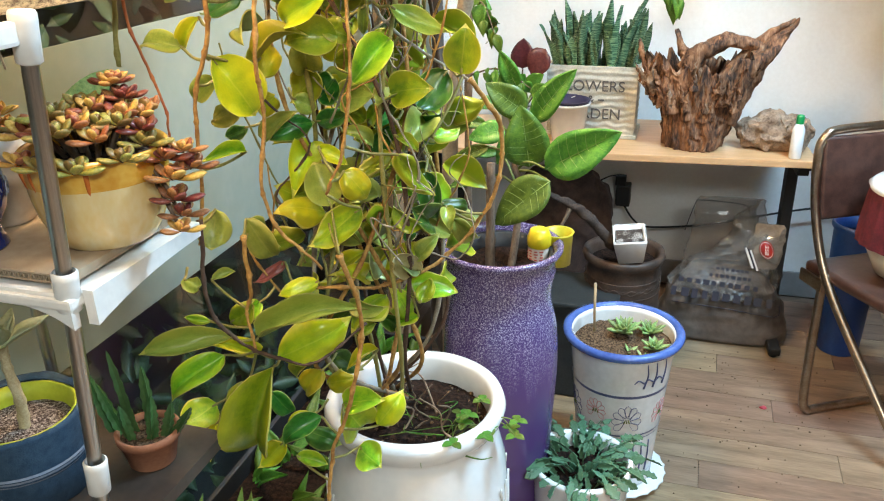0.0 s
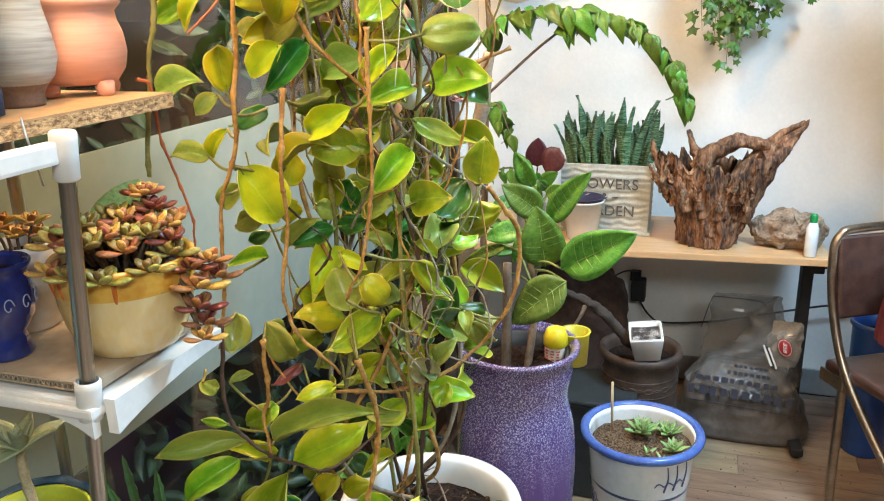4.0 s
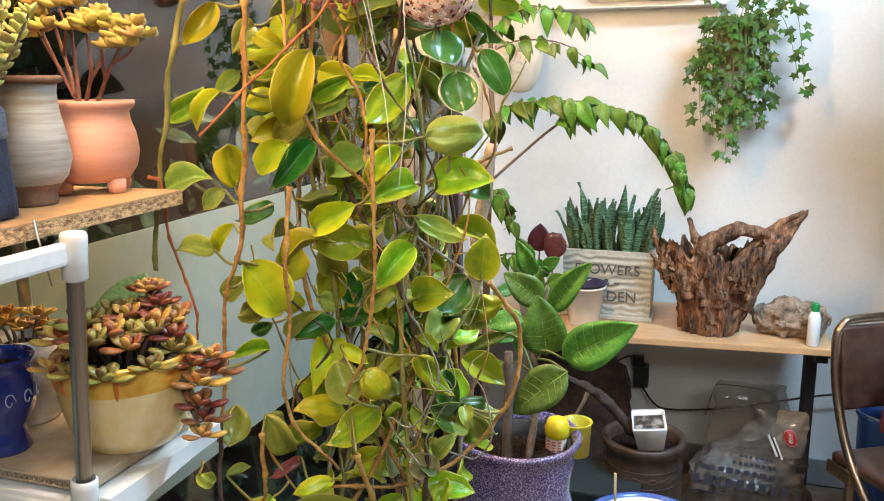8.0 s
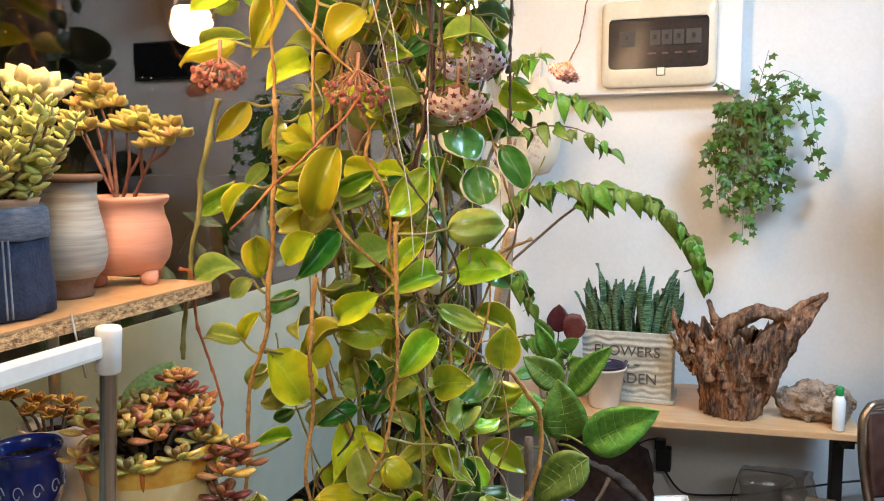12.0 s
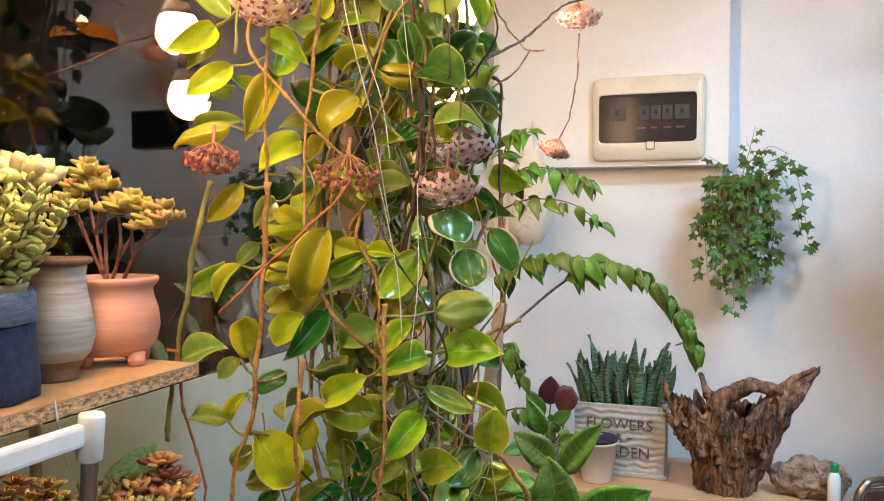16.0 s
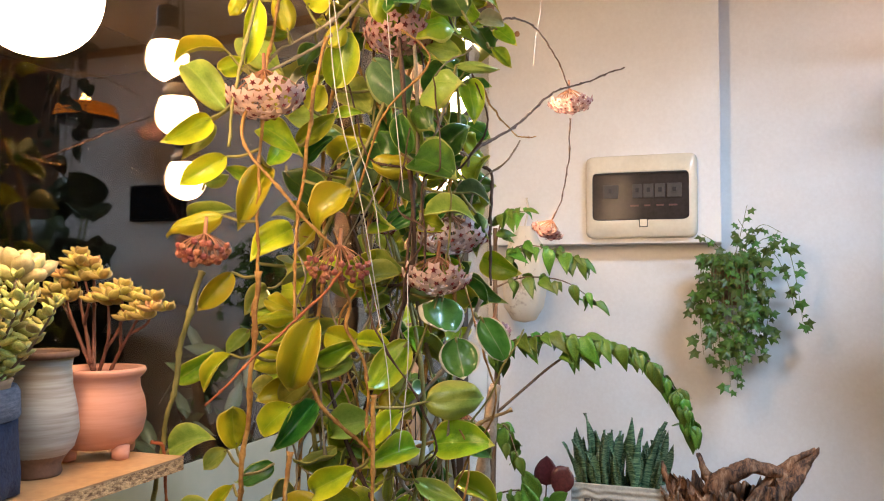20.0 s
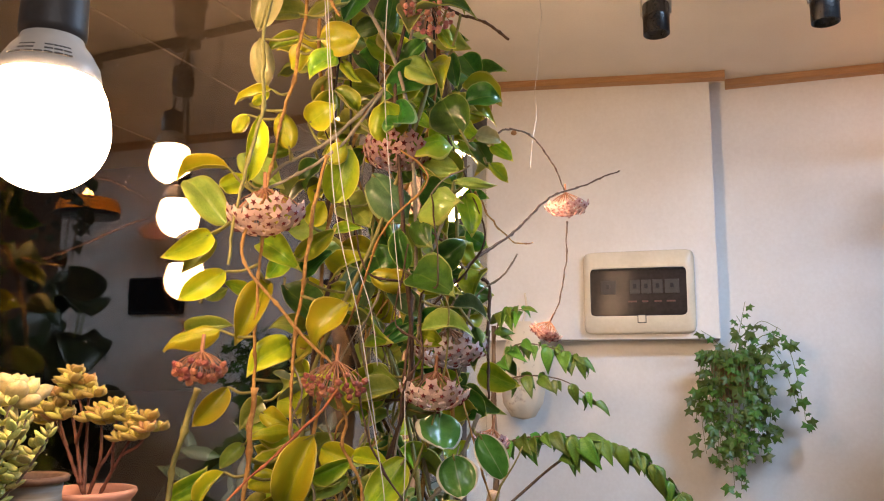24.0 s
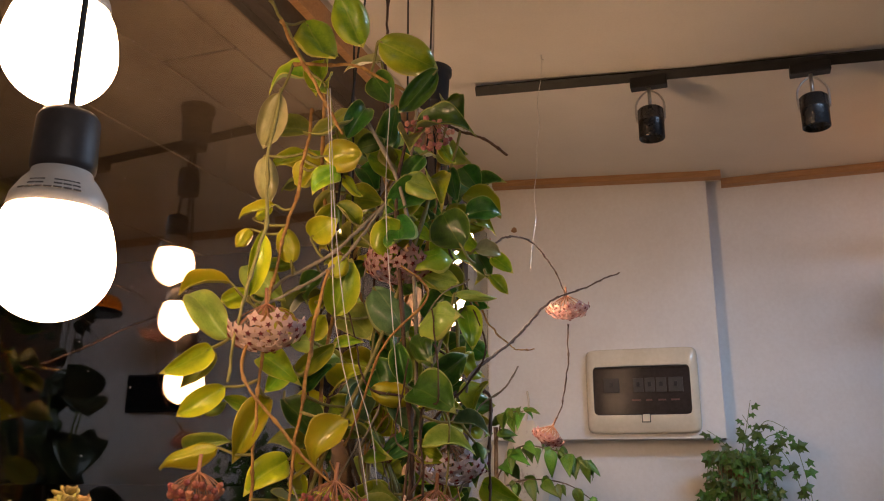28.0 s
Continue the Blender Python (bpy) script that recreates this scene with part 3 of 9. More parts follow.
# ---- fuse box on the wall panel ----
fuse = thing("fuse_box", "cream plastic fuse box with a smoked window on the wall panel", "fuse box", (-0.282, 2.949, 1.9125))
bm = bmesh.new()
FW, FH = 0.396, 0.303
rows = []
for k, (s, d) in enumerate(((1, 0), (1, 0.012), (0.985, 0.024), (0.95, 0.032), (0.84, 0.034))):
    ring = []
    for i in range(64):
        a = 2 * math.pi * i / 64
        cx, cy = math.cos(a), math.sin(a)
        e = 0.14
        px, pz = math.copysign(abs(cx) ** e, cx), math.copysign(abs(cy) ** e, cy)
        wx, hz = FW / 2, FH / 2
        sx = s if s > 0.9 else 0.86
        sz = s if s > 0.9 else 0.58
        ring.append(bm.verts.new((px * wx * sx, -d, pz * hz * sz)))
    rows.append(ring)
for a, b in zip(rows, rows[1:]):
    for i in range(64):
        bm.faces.new((a[i], b[i], b[(i + 1) % 64], a[(i + 1) % 64]))
bmesh.ops.recalc_face_normals(bm, faces=bm.faces)
part("cover", bm, M_CREAM, fuse, "cream rounded cover")
part("smoked_window", box(bmesh.new(), 0, -0.026, 0.0, FW * 0.87, 0.006, FH * 0.57, 0.002), M_SMOKE, fuse, "dark translucent door", smooth=False)
part("window_lip", box(bmesh.new(), 0, -0.0335, FH * 0.272, FW * 0.82, 0.006, 0.006, 0.001), M_BLACK, fuse, smooth=False)
for x, w in ((-0.105, 0.055), (-0.01, 0.035), (0.03, 0.035), (0.07, 0.035), (0.12, 0.05)):
    br = part("breaker", box(bmesh.new(), x, -0.031, 0.018, w, 0.005, 0.05, 0.001), M_BREAKER, fuse, smooth=False)
    part("toggle", box(bmesh.new(), x, -0.036, 0.02, 0.012, 0.006, 0.016, 0.001), M_BLACK, br, smooth=False)
for i, w in enumerate((0.03, 0.022, 0.026, 0.03)):
    part("label_bar", box(bmesh.new(), -0.02 + i * 0.045, -0.0295, -0.035, w, 0.002, 0.006), mat("label_red", (0.10, 0.035, 0.03), (0.13, 0.05, 0.04), 0.5), fuse, smooth=False)
part("latch", box(bmesh.new(), 0.012, -0.034, -0.098, 0.026, 0.006, 0.026, 0.003), M_CREAM, fuse, "small square latch tab", smooth=False)
part("latch_shadow_gap", box(bmesh.new(), 0.012, -0.0328, -0.098, 0.031, 0.004, 0.031), M_BLACK, fuse, smooth=False)
for x in (-0.12, 0.14):
    part("screw", lathe(bmesh.new(), [(0.004, 0), (0.003, 0.002), (0.0005, 0.0025)], 10, (x, -0.002, -0.147)), M_STEEL, fuse)

# a cream cloth bag hung on the wall
bag = thing("hanging_cloth_bag", "cream cloth bag with brown stains hanging on the wall panel", "bag", (-0.705, 2.90, 1.45))
bm = lathe(bmesh.new(), [(0.006, 0), (0.045, 0.01), (0.075, 0.06), (0.085, 0.13), (0.08, 0.22), (0.06, 0.30), (0.035, 0.34), (0.03, 0.36)], 40, ribs=9, wobble=0.1)
bmesh.ops.scale(bm, vec=(1, 0.5, 1), verts=bm.verts)
part("cloth", bm, mat("stained_canvas", (0.30, 0.19, 0.11), (0.74, 0.66, 0.52), 0.9, 9.0, 0.4, lo=0.3, hi=0.44), bag)
part("strap", tube(bmesh.new(), [(0, 0, 0.35), (0.01, 0.02, 0.42), (0, 0.04, 0.47)], 0.004), M_CREAM, bag)

# ---- ivy in a wall basket ----
ivy = thing("ivy_basket", "green ivy spilling from a coir basket on the wall", "ivy plant", (0.03, 2.975, 1.60))
bm = lathe(bmesh.new(), [(0.02, -0.08), (0.05, -0.06), (0.068, 0.0), (0.07, 0.07), (0.064, 0.075), (0.055, 0.06)], 24, wobble=0.25)
part("basket", bm, M_COIR, ivy, "brown coir basket")


def ivy_mesh(k):
    bm = bmesh.new()
    tips = [(0, 0.0)]
    pts = []
    for i, (a, r) in enumerate(((0, 1.0), (28, 0.48), (62, 0.82), (95, 0.45), (135, 0.62), (180, 0.22), (-135, 0.62), (-95, 0.45), (-62, 0.82), (-28, 0.48))):
        a = radians(a)
        pts.append(bm.verts.new((0.45 + 0.6 * r * math.cos(a), 0.6 * r * math.sin(a), -0.12 * r * r + 0.05 * math.sin(k + i * 2))))
    low = [bm.verts.new(v.co - V((0, 0, 0.015))) for v in pts]
    c, cl = bm.verts.new((0.45, 0, 0.05)), bm.verts.new((0.45, 0, 0.03))
    m = len(pts)
    for i in range(m):
        bm.faces.new((c, pts[i], pts[(i + 1) % m]))
        bm.faces.new((cl, low[(i + 1) % m], low[i]))
        bm.faces.new((pts[i], low[i], low[(i + 1) % m], pts[(i + 1) % m]))
    me = bpy.data.meshes.new("ivy_leaf")
    bm.to_mesh(me)
    bm.free()
    me.materials.append(M_IVY)
    return me


ivy_me = [ivy_mesh(k) for k in range(3)]
trails = []
for i in range(36):
    a = rnd.uniform(-2.9, 0.0)
    r = rnd.uniform(0.05, 0.118)
    x, y = r * math.cos(a) * 1.05, -0.035 + 0.09 * math.sin(a)
    drop = rnd.uniform(0.10, 0.37) * (1 - 0.45 * abs(x) / 0.14)
    trails.append([(x * 0.4, y * 0.3, 0.06), (x * 0.8, y * 0.8, 0.10), (x, y, 0.02), (x * 1.1, y, -drop * 0.5), (x * rnd.uniform(0.8, 1.2), y, -drop)])
trails += [[(0.02, -0.02, 0.06), (0.05, -0.05, 0.15), (0.02, -0.06, 0.22)], [(0, -0.02, 0.06), (0.03, -0.05, 0.18), (0.05, -0.05, 0.27)], [(0.02, -0.02, 0.07), (0.10, -0.05, 0.15), (0.17, -0.06, 0.13), (0.20, -0.06, 0.02), (0.215, -0.06, -0.08), (0.22, -0.06, -0.13)], [(0, 0, 0.06), (-0.06, -0.05, 0.14), (-0.10, -0.05, 0.17)], [(0, 0, 0.06), (0.12, -0.05, 0.13), (0.15, -0.05, 0.18)], [(0.02, -0.02, 0.07), (0.09, -0.05, 0.12), (0.14, -0.06, 0.09), (0.175, -0.06, 0.0), (0.20, -0.06, -0.10)], [(0, 0, 0.06), (0.06, -0.05, 0.16), (0.10, -0.05, 0.2), (0.16, -0.05, 0.17)]]
for k, tr in enumerate(trails):
    part("vine", tube(bmesh.new(), tr, 0.0016, 0.0009, seg=5, n=4), M_STEM, ivy)
    line = glide(tr, 6)
    for j in range(3, len(line)):
        if rnd.random() < (0.14 if abs(line[j].x) < 0.055 and -0.07 < line[j].z < 0.10 else 0.62):
            b = line[j]
            out = V((rnd.uniform(-0.6, 0.6), rnd.uniform(-0.8, 0.0), rnd.uniform(-0.9, 0.3))).normalized()
            size = 0.020 + 0.042 * rnd.random() ** 1.6
            stalk = b + out * 0.012
            shared("leaf", rnd.choice(ivy_me), ivy, aim(stalk, stalk + V((out.x, out.y, -0.8)).normalized() * size, V((rnd.uniform(-0.5, 0.5), -1, rnd.uniform(0, 0.7))), rnd.uniform(0.85, 1.15)))

# ---- shrub with an arching branch ----
shrub = thing("arching_shrub", "tall thin-stemmed shrub with an arching leafy branch", "shrub", (0, 0, 0))
M_CLAY = mat("dark_brown_clay", (0.030, 0.018, 0.013), (0.085, 0.055, 0.040), 0.55, 25.0, 0.25)
part("pot", lathe(bmesh.new(), pot_profile(0.09, 0.13, 0.13, 0.28), at=(-0.66, 2.28, 0.0)), M_CLAY, shrub, "brown clay pot")
part("soil", lathe(bmesh.new(), [(0.12, 0.23), (0.06, 0.245), (0.001, 0.24)], 24, (-0.66, 2.28, 0)), M_SOIL, shrub)
part("trunk", tube(bmesh.new(), [(-0.66, 2.28, 0.24), (-0.665, 2.29, 0.6), (-0.66, 2.3, 1.08), (-0.645, 2.3, 1.35), (-0.653, 2.3, 1.5), (-0.653, 2.3, 1.76)], 0.013, 0.006, seg=9, knots=0.2), M_BARK, shrub, "brown woody trunk")
shrub_me = [leaf_mesh("shrub_leaf", lambda u: 0.31 * math.sin(math.pi * u ** 0.72) ** 0.9 * (1 - 0.4 * u) + 0.003, [M_SPRAY], nu=7, nv=2, bend=0.3 + 0.15 * k, fold=0.35, wave=0.06, thick=0.012, seed=k) for k in range(3)]


def leafy_branch(owner, pts, r, meshes, step, size, droop, name="leaf", start=0):
    """A branch with drooping pairs of leaves."""
    part("branch", tube(bmesh.new(), pts, r, r * 0.4, seg=6), M_BARK, owner)
    line = glide(pts, 12)
    for j in range(start, len(line), step):
        d = (line[min(j + 1, len(line) - 1)] - line[max(0, j - 1)]).normalized()
        for s in (-1, 1, rnd.choice((-1, 1))):
            side = d.cross(V((0, 0, 1))).normalized() * s
            if rnd.random() < 0.15:
                continue
            v = (side * rnd.uniform(0.2, 0.7) + d * rnd.uniform(0.1, 0.5) + V((0, 0, -droop * rnd.uniform(0.2, 1.3)))).normalized()
            b = line[j] + side * 0.006 + V((rnd.uniform(-0.012, 0.012), rnd.uniform(-0.02, 0.01), rnd.uniform(-0.006, 0.012)))
            shared(name, rnd.choice(meshes), owner, aim(b, b + v * size * rnd.uniform(0.55, 1.3), side * 0.5 + V((rnd.uniform(-0.4, 0.4), -1.0, 0.5)), rnd.uniform(0.85, 1.15)))
    b = line[-1]
    shared(name, meshes[0], owner, aim(b, b + (line[-1] - line[-4]).normalized() * size, (0, -0.6, 0.8)))
leafy_branch(shrub, [(-0.665, 2.3, 1.19), (-0.57, 2.3, 1.275), (-0.47, 2.3, 1.36), (-0.36, 2.29, 1.425), (-0.25, 2.28, 1.405), (-0.17, 2.28, 1.345), (-0.115, 2.28, 1.27), (-0.085, 2.28, 1.195)], 0.0045, shrub_me, 2, 0.062, 1.1, start=28)
leafy_branch(shrub, [(-0.66, 2.3, 1.36), (-0.60, 2.28, 1.42), (-0.50, 2.27, 1.44), (-0.38, 2.27, 1.44)], 0.004, shrub_me, 3, 0.07, 1.0, start=3)
leafy_branch(shrub, [(-0.66, 2.3, 1.60), (-0.583, 2.28, 1.70), (-0.464, 2.28, 1.69), (-0.395, 2.28, 1.66)], 0.003, shrub_me, 3, 0.06, 0.8, start=6)
leafy_branch(shrub, [(-0.655, 2.3, 1.58), (-0.565, 2.29, 1.61), (-0.446, 2.29, 1.60), (-0.35, 2.29, 1.54)], 0.003, shrub_me, 5, 0.055, 0.9, start=8)
leafy_branch(shrub, [(-0.655, 2.3, 1.70), (-0.61, 2.24, 1.79), (-0.54, 2.2, 1.80)], 0.003, shrub_me, 3, 0.05, 0.4, start=4)
leafy_branch(shrub, [(-0.665, 2.3, 1.16), (-0.60, 2.22, 1.18), (-0.56, 2.2, 1.10)], 0.003, shrub_me, 4, 0.06, 0.8, start=6)
leafy_branch(shrub, [(-0.665, 2.3, 0.96), (-0.55, 2.22, 1.00), (-0.45, 2.2, 0.95)], 0.003, shrub_me, 3, 0.05, 0.8, start=6)

redp = thing("red_rubber_plant", "small rubber plant with dark red leaves on the table", "potted plant", (-0.585, 2.62, 0.697))
redp.scale = (0.8, 0.8, 0.92)
part("pot", lathe(bmesh.new(), pot_profile(0.05, 0.06, 0.065, 0.11)), mat("grey_pot", (0.28, 0.27, 0.25), (0.38, 0.37, 0.35), 0.6), redp)
part("soil", lathe(bmesh.new(), [(0.055, 0.09), (0.02, 0.095), (0.001, 0.094)], 20), M_SOIL, redp)
red_me = leaf_mesh("red_leaf", lambda u: 0.38 * math.sin(math.pi * u ** 0.85) ** 0.65 + 0.003, [M_RED], nu=8, nv=2, bend=0.15, fold=0.3, wave=0.03, thick=0.012)
green_me = leaf_mesh("green_leaf", lambda u: 0.36 * math.sin(math.pi * u ** 0.85) ** 0.7 + 0.003, [M_SPRAY], nu=8, nv=2, bend=0.2, fold=0.3, wave=0.04, thick=0.012)
for b, t, me in (((0.125, -0.04, 0.325), (0.075, -0.07, 0.235), red_me), ((0.03, -0.02, 0.25), (0.035, -0.05, 0.355), red_me), ((0.05, -0.05, 0.19), (0.12, -0.08, 0.24), green_me), ((0.0, -0.02, 0.2), (-0.06, -0.06, 0.30), green_me), ((0, 0, 0.16), (-0.09, -0.05, 0.22), green_me), ((0.02, -0.03, 0.17), (0.06, -0.1, 0.15), green_me)):
    part("stem", tube(bmesh.new(), [(0, 0, 0.09), (b[0] * 0.6, b[1] * 0.5, 0.15), b], 0.004, 0.003, seg=6), M_BARK, redp)
    shared("leaf", me, redp, aim(b, t, (0.1, -1, 0.25), 1.2 if me is red_me else 0.85))

# ---- ceiling: spotlight track, hook and wire ----
track = thing("spotlight_track", "black ceiling track carrying two black spotlights", "track light", (-0.627, 2.038, 0))
z0 = 2.693
run = V((1.077, 0.051, -0.041))
bm = tube(bmesh.new(), [V((0, 0, 0.035 + z0)), V((0, 0, 0.035 + z0)) + run * 0.5, V((0, 0, 0.035 + z0)) + run * 2.2], 0.019, seg=4, n=1)
part("rail", bm, M_BLACK, track, smooth=False)
for k in (0.46, 0.845):
    q = V((0, 0, z0 + 0.012)) + run * k
    ad = part("adapter", box(bmesh.new(), q.x, q.y, q.z, 0.10, 0.032, 0.030, 0.003), M_BLACK, track, smooth=False)
    part("stem", tube(bmesh.new(), [q, q + V((0, 0, -0.085))], 0.005, n=1), M_STEEL, ad)
    sp = part("lamp_head", lathe(bmesh.new(), [(0.001, -0.076), (0.030, -0.078), (0.035, -0.083), (0.035, -0.113), (0.0365, -0.116), (0.035, -0.119), (0.035, -0.166), (0.033, -0.168), (0.028, -0.15), (0.002, -0.148)], 24, q), mat("black_gloss", (0.01, 0.01, 0.01), (0.02, 0.02, 0.02), 0.25), track, "black cylinder spotlight head")
    part("yoke", tube(bmesh.new(), [q + V((-0.038, 0, -0.112)), q + V((-0.035, 0, -0.055)), q + V((0, 0, -0.024)), q + V((0.035, 0, -0.055)), q + V((0.038, 0, -0.112))], 0.003, n=5), M_STEEL, sp)
wire = thing("hanging_wire", "thin crinkled clear wire hanging from a ceiling hook", "wire")
hk = V((-0.40, 1.90, ceil_z(-0.4, 1.9)))
part("hook", tube(bmesh.new(), [hk + V((0, 0, 0.004)), hk - V((0, 0, 0.012)), hk - V((-0.006, 0, 0.016))], 0.0018), M_STEEL, wire)
part("strand", tube(bmesh.new(), [hk - V((0, 0, 0.01))] + [V((-0.40 - 0.02 * (i / 9), 1.90 - 0.10 * i / 9, hk.z - 0.01 - (hk.z - 2.12) * i / 9)) + V((rnd.uniform(-0.006, 0.006), 0, 0)) for i in range(1, 10)], 0.0009, seg=5), mat("clear_wire", (0.5, 0.48, 0.44), (0.7, 0.68, 0.64), 0.3, metal=0.6), wire)
chip = tagged(part("wall_chip", gnarl(lathe(bmesh.new(), [(0.012, 0), (0.007, 0.002), (0.0005, 0.0025)], 14), 0.002, 60, 2), M_TRIM), "brown chip where paint has come off the wall panel", "paint chip", kind="structure")
chip.matrix_world = pose(-0.745, 2.9495, 2.56, 90, 0, 0)

# ---- under the table ----
M_PLBAG = mat("clear_dusty_plastic", (0.055, 0.044, 0.038), (0.13, 0.105, 0.09), 0.40, 9.0, 1.0, fine=5, coat=0.25)
soil_bag = thing("potting_soil_bag", "half-full clear plastic sack of dark potting soil with printed text", "soil bag", (0.155, 2.69, 0.0))


def puff(w, d, h, seed, crumple, taper=0.0):
    bm = bmesh.new()
    bmesh.ops.create_icosphere(bm, subdivisions=5, radius=1.0)
    for v in bm.verts:
        x, y, z = v.co
        e = 0.45
        v.co = V((math.copysign(abs(x) ** e, x) * w / 2, math.copysign(abs(y) ** 0.7, y) * d / 2, (math.copysign(abs(z) ** 0.6, z) + 1) * h / 2))
        k = noise.noise_vector(v.co * 9 + V((seed, 0, 0))) + 0.5 * noise.noise_vector(v.co * 24)
        v.co.x *= 1 - taper * v.co.z / h
        v.co += crumple * k
        v.co.z = max(0.0, v.co.z)
    return bm


def film_sack(rows, seed, crumple, lean=0.0, n=72):
    """A sack of flattened rounded sections, crumpled into sharp folds and leaning over to one side."""
    bm = bmesh.new()
    rings, fine = [], []
    for (z0, w0, d0), (z1, w1, d1) in zip(rows, rows[1:]):
        for k in range(7):
            q = k / 7
            fine.append((z0 + (z1 - z0) * q, w0 + (w1 - w0) * q, d0 + (d1 - d0) * q))
    for z, w, d in fine + [rows[-1]]:
        ring = []
        for i in range(n):
            a = 2 * math.pi * i / n
            p = V((math.copysign(abs(math.cos(a)) ** 0.55, math.cos(a)) * w / 2, math.copysign(abs(math.sin(a)) ** 0.7, math.sin(a)) * d / 2, z))
            n1, n2 = noise.noise(p * 8 + V((seed, 0, 0))), noise.noise(p * 19 + V((seed, 3, 0)))
            out = V((math.cos(a), math.sin(a), 0.3))
            p += crumple * out * (0.5 - 2 * abs(n1) + 0.6 * (0.4 - 2 * abs(n2))) * min(1.0, 0.3 + z * 6)
            p.x += lean * (z - rows[0][0])
            p.z = max(0.0, p.z)
            ring.append(bm.verts.new(p))
        rings.append(ring)
    for p, q in zip(rings, rings[1:]):
        for i in range(n):
            bm.faces.new((p[i], p[(i + 1) % n], q[(i + 1) % n], q[i]))
    bm.faces.new(rings[0][::-1])
    bm.faces.new(rings[-1])
    return bm


part("filled_sack", film_sack([(0, 0.41, 0.20), (0.015, 0.45, 0.225), (0.07, 0.435, 0.225), (0.13, 0.39, 0.21), (0.19, 0.335, 0.18), (0.23, 0.27, 0.13), (0.26, 0.20, 0.08)], 2, 0.012), M_PLBAG, soil_bag, "sack full of dark soil")


def clear_film(name, c1, c2, solid):
    m = mat(name, c1, c2, 0.16, 14.0, 1.0, coat=0.6)
    nt = m.node_tree
    tsp, tmx = nt.nodes.new("ShaderNodeBsdfTransparent"), nt.nodes.new("ShaderNodeMixShader")
    tmx.inputs[0].default_value = solid
    nt.links.new(tsp.outputs[0], tmx.inputs[1])
    nt.links.new(nt.nodes["Principled BSDF"].outputs[0], tmx.inputs[2])
    nt.links.new(tmx.outputs[0], nt.nodes["Material Output"].inputs["Surface"])
    return m


M_CLEAR = clear_film("clear_film", (0.13, 0.12, 0.11), (0.30, 0.28, 0.26), 0.42)
part("loose_top", film_sack([(0.17, 0.355, 0.195), (0.22, 0.325, 0.17), (0.27, 0.27, 0.12), (0.32, 0.20, 0.085), (0.37, 0.145, 0.06), (0.43, 0.095, 0.04), (0.50, 0.03, 0.010)], 6, 0.030, 0.26, 44), M_CLEAR, soil_bag, "crumpled empty clear plastic top", smooth=False)
back_film = part("back_film", film_sack([(0.20, 0.25, 0.02), (0.30, 0.23, 0.016), (0.40, 0.21, 0.014), (0.485, 0.19, 0.006)], 11, 0.014, 0.02, 44), M_CLEAR, soil_bag, "flat clear plastic panel standing up behind", smooth=False)
back_film.matrix_basis = Matrix.Translation((-0.02, 0.05, 0))
flap = part("corner_flap", film_sack([(0.27, 0.09, 0.03), (0.32, 0.12, 0.028), (0.38, 0.12, 0.022), (0.43, 0.09, 0.008)], 17, 0.012, 0.03, 36), clear_film("beige_film", (0.30, 0.25, 0.20), (0.44, 0.38, 0.31), 0.72), soil_bag, "beige corner with the price sticker", smooth=False)
flap.matrix_basis = Matrix.Translation((0.115, -0.02, 0))
M_PRINT = mat("dark_blue_print", (0.004, 0.004, 0.014), (0.010, 0.010, 0.026), 0.5)
for z, n, w, h, x0, y in ((0.285, 7, 0.014, 0.010, -0.03, -0.100), (0.262, 8, 0.016, 0.013, -0.05, -0.106), (0.238, 10, 0.024, 0.018, -0.145, -0.112), (0.196, 10, 0.031, 0.034, -0.165, -0.121)):
    for i in range(n):
        b = part("print_bar", box(bmesh.new(), 0, 0, 0, w * rnd.uniform(0.55, 0.9), 0.002, h * rnd.uniform(0.8, 1.0), 0.0004), M_PRINT, soil_bag, smooth=False)
        b.matrix_basis = pose(x0 + i * w * 1.1 + rnd.uniform(-0.002, 0.002), y, z - 0.05 * (i * w), -22, 4, 0)
for pts in ([(-0.17, -0.132, 0.160), (0.02, -0.132, 0.152), (0.165, -0.128, 0.140), (0.175, -0.118, 0.18)], [(-0.15, 0.030, 0.36), (-0.125, 0.030, 0.46), (-0.105, 0.030, 0.477), (0.02, 0.030, 0.474), (0.05, 0.030, 0.46), (0.06, 0.030, 0.42)]):
    part("print_line", tube(bmesh.new(), pts, 0.0015, seg=5, n=4), M_PRINT, soil_bag)
st = part("sticker", lathe(bmesh.new(), [(0.030, 0), (0.030, 0.002), (0.0005, 0.0025)], 24), mat("red_sticker", (0.36, 0.015, 0.012), (0.46, 0.03, 0.02), 0.35), soil_bag, "red oval price sticker")
st.matrix_basis = pose(0.118, -0.047, 0.345, 78, 0, -10) @ pose(0, 0, 0, 0, 0, 25) @ Matrix.Diagonal((0.74, 1.05, 1, 1))
ringm = part("sticker_ring", tube(bmesh.new(), [(0.026 * math.cos(a), 0.026 * math.sin(a), 0.0026) for a in (2 * math.pi * i / 24 for i in range(25))], 0.0010, seg=5, n=1), M_WHITEGLAZE, st)
wall_text("358", 0.022, Matrix.Translation((0, 0, 0.003)) @ pose(0, 0, 0, 0, 0, -115), st, "sticker_number", 0.0008, M_WHITEGLAZE)
for k, ink in enumerate((M_WHITEGLAZE, M_PRINT, M_WHITEGLAZE)):
    sb = part("print_bar", box(bmesh.new(), 0, 0, 0, 0.007, 0.002, 0.075), ink, soil_bag, smooth=False)
    sb.matrix_basis = pose(0.066 + 0.008 * k, -0.056, 0.315 - 0.004 * k, -10, -24, 0)

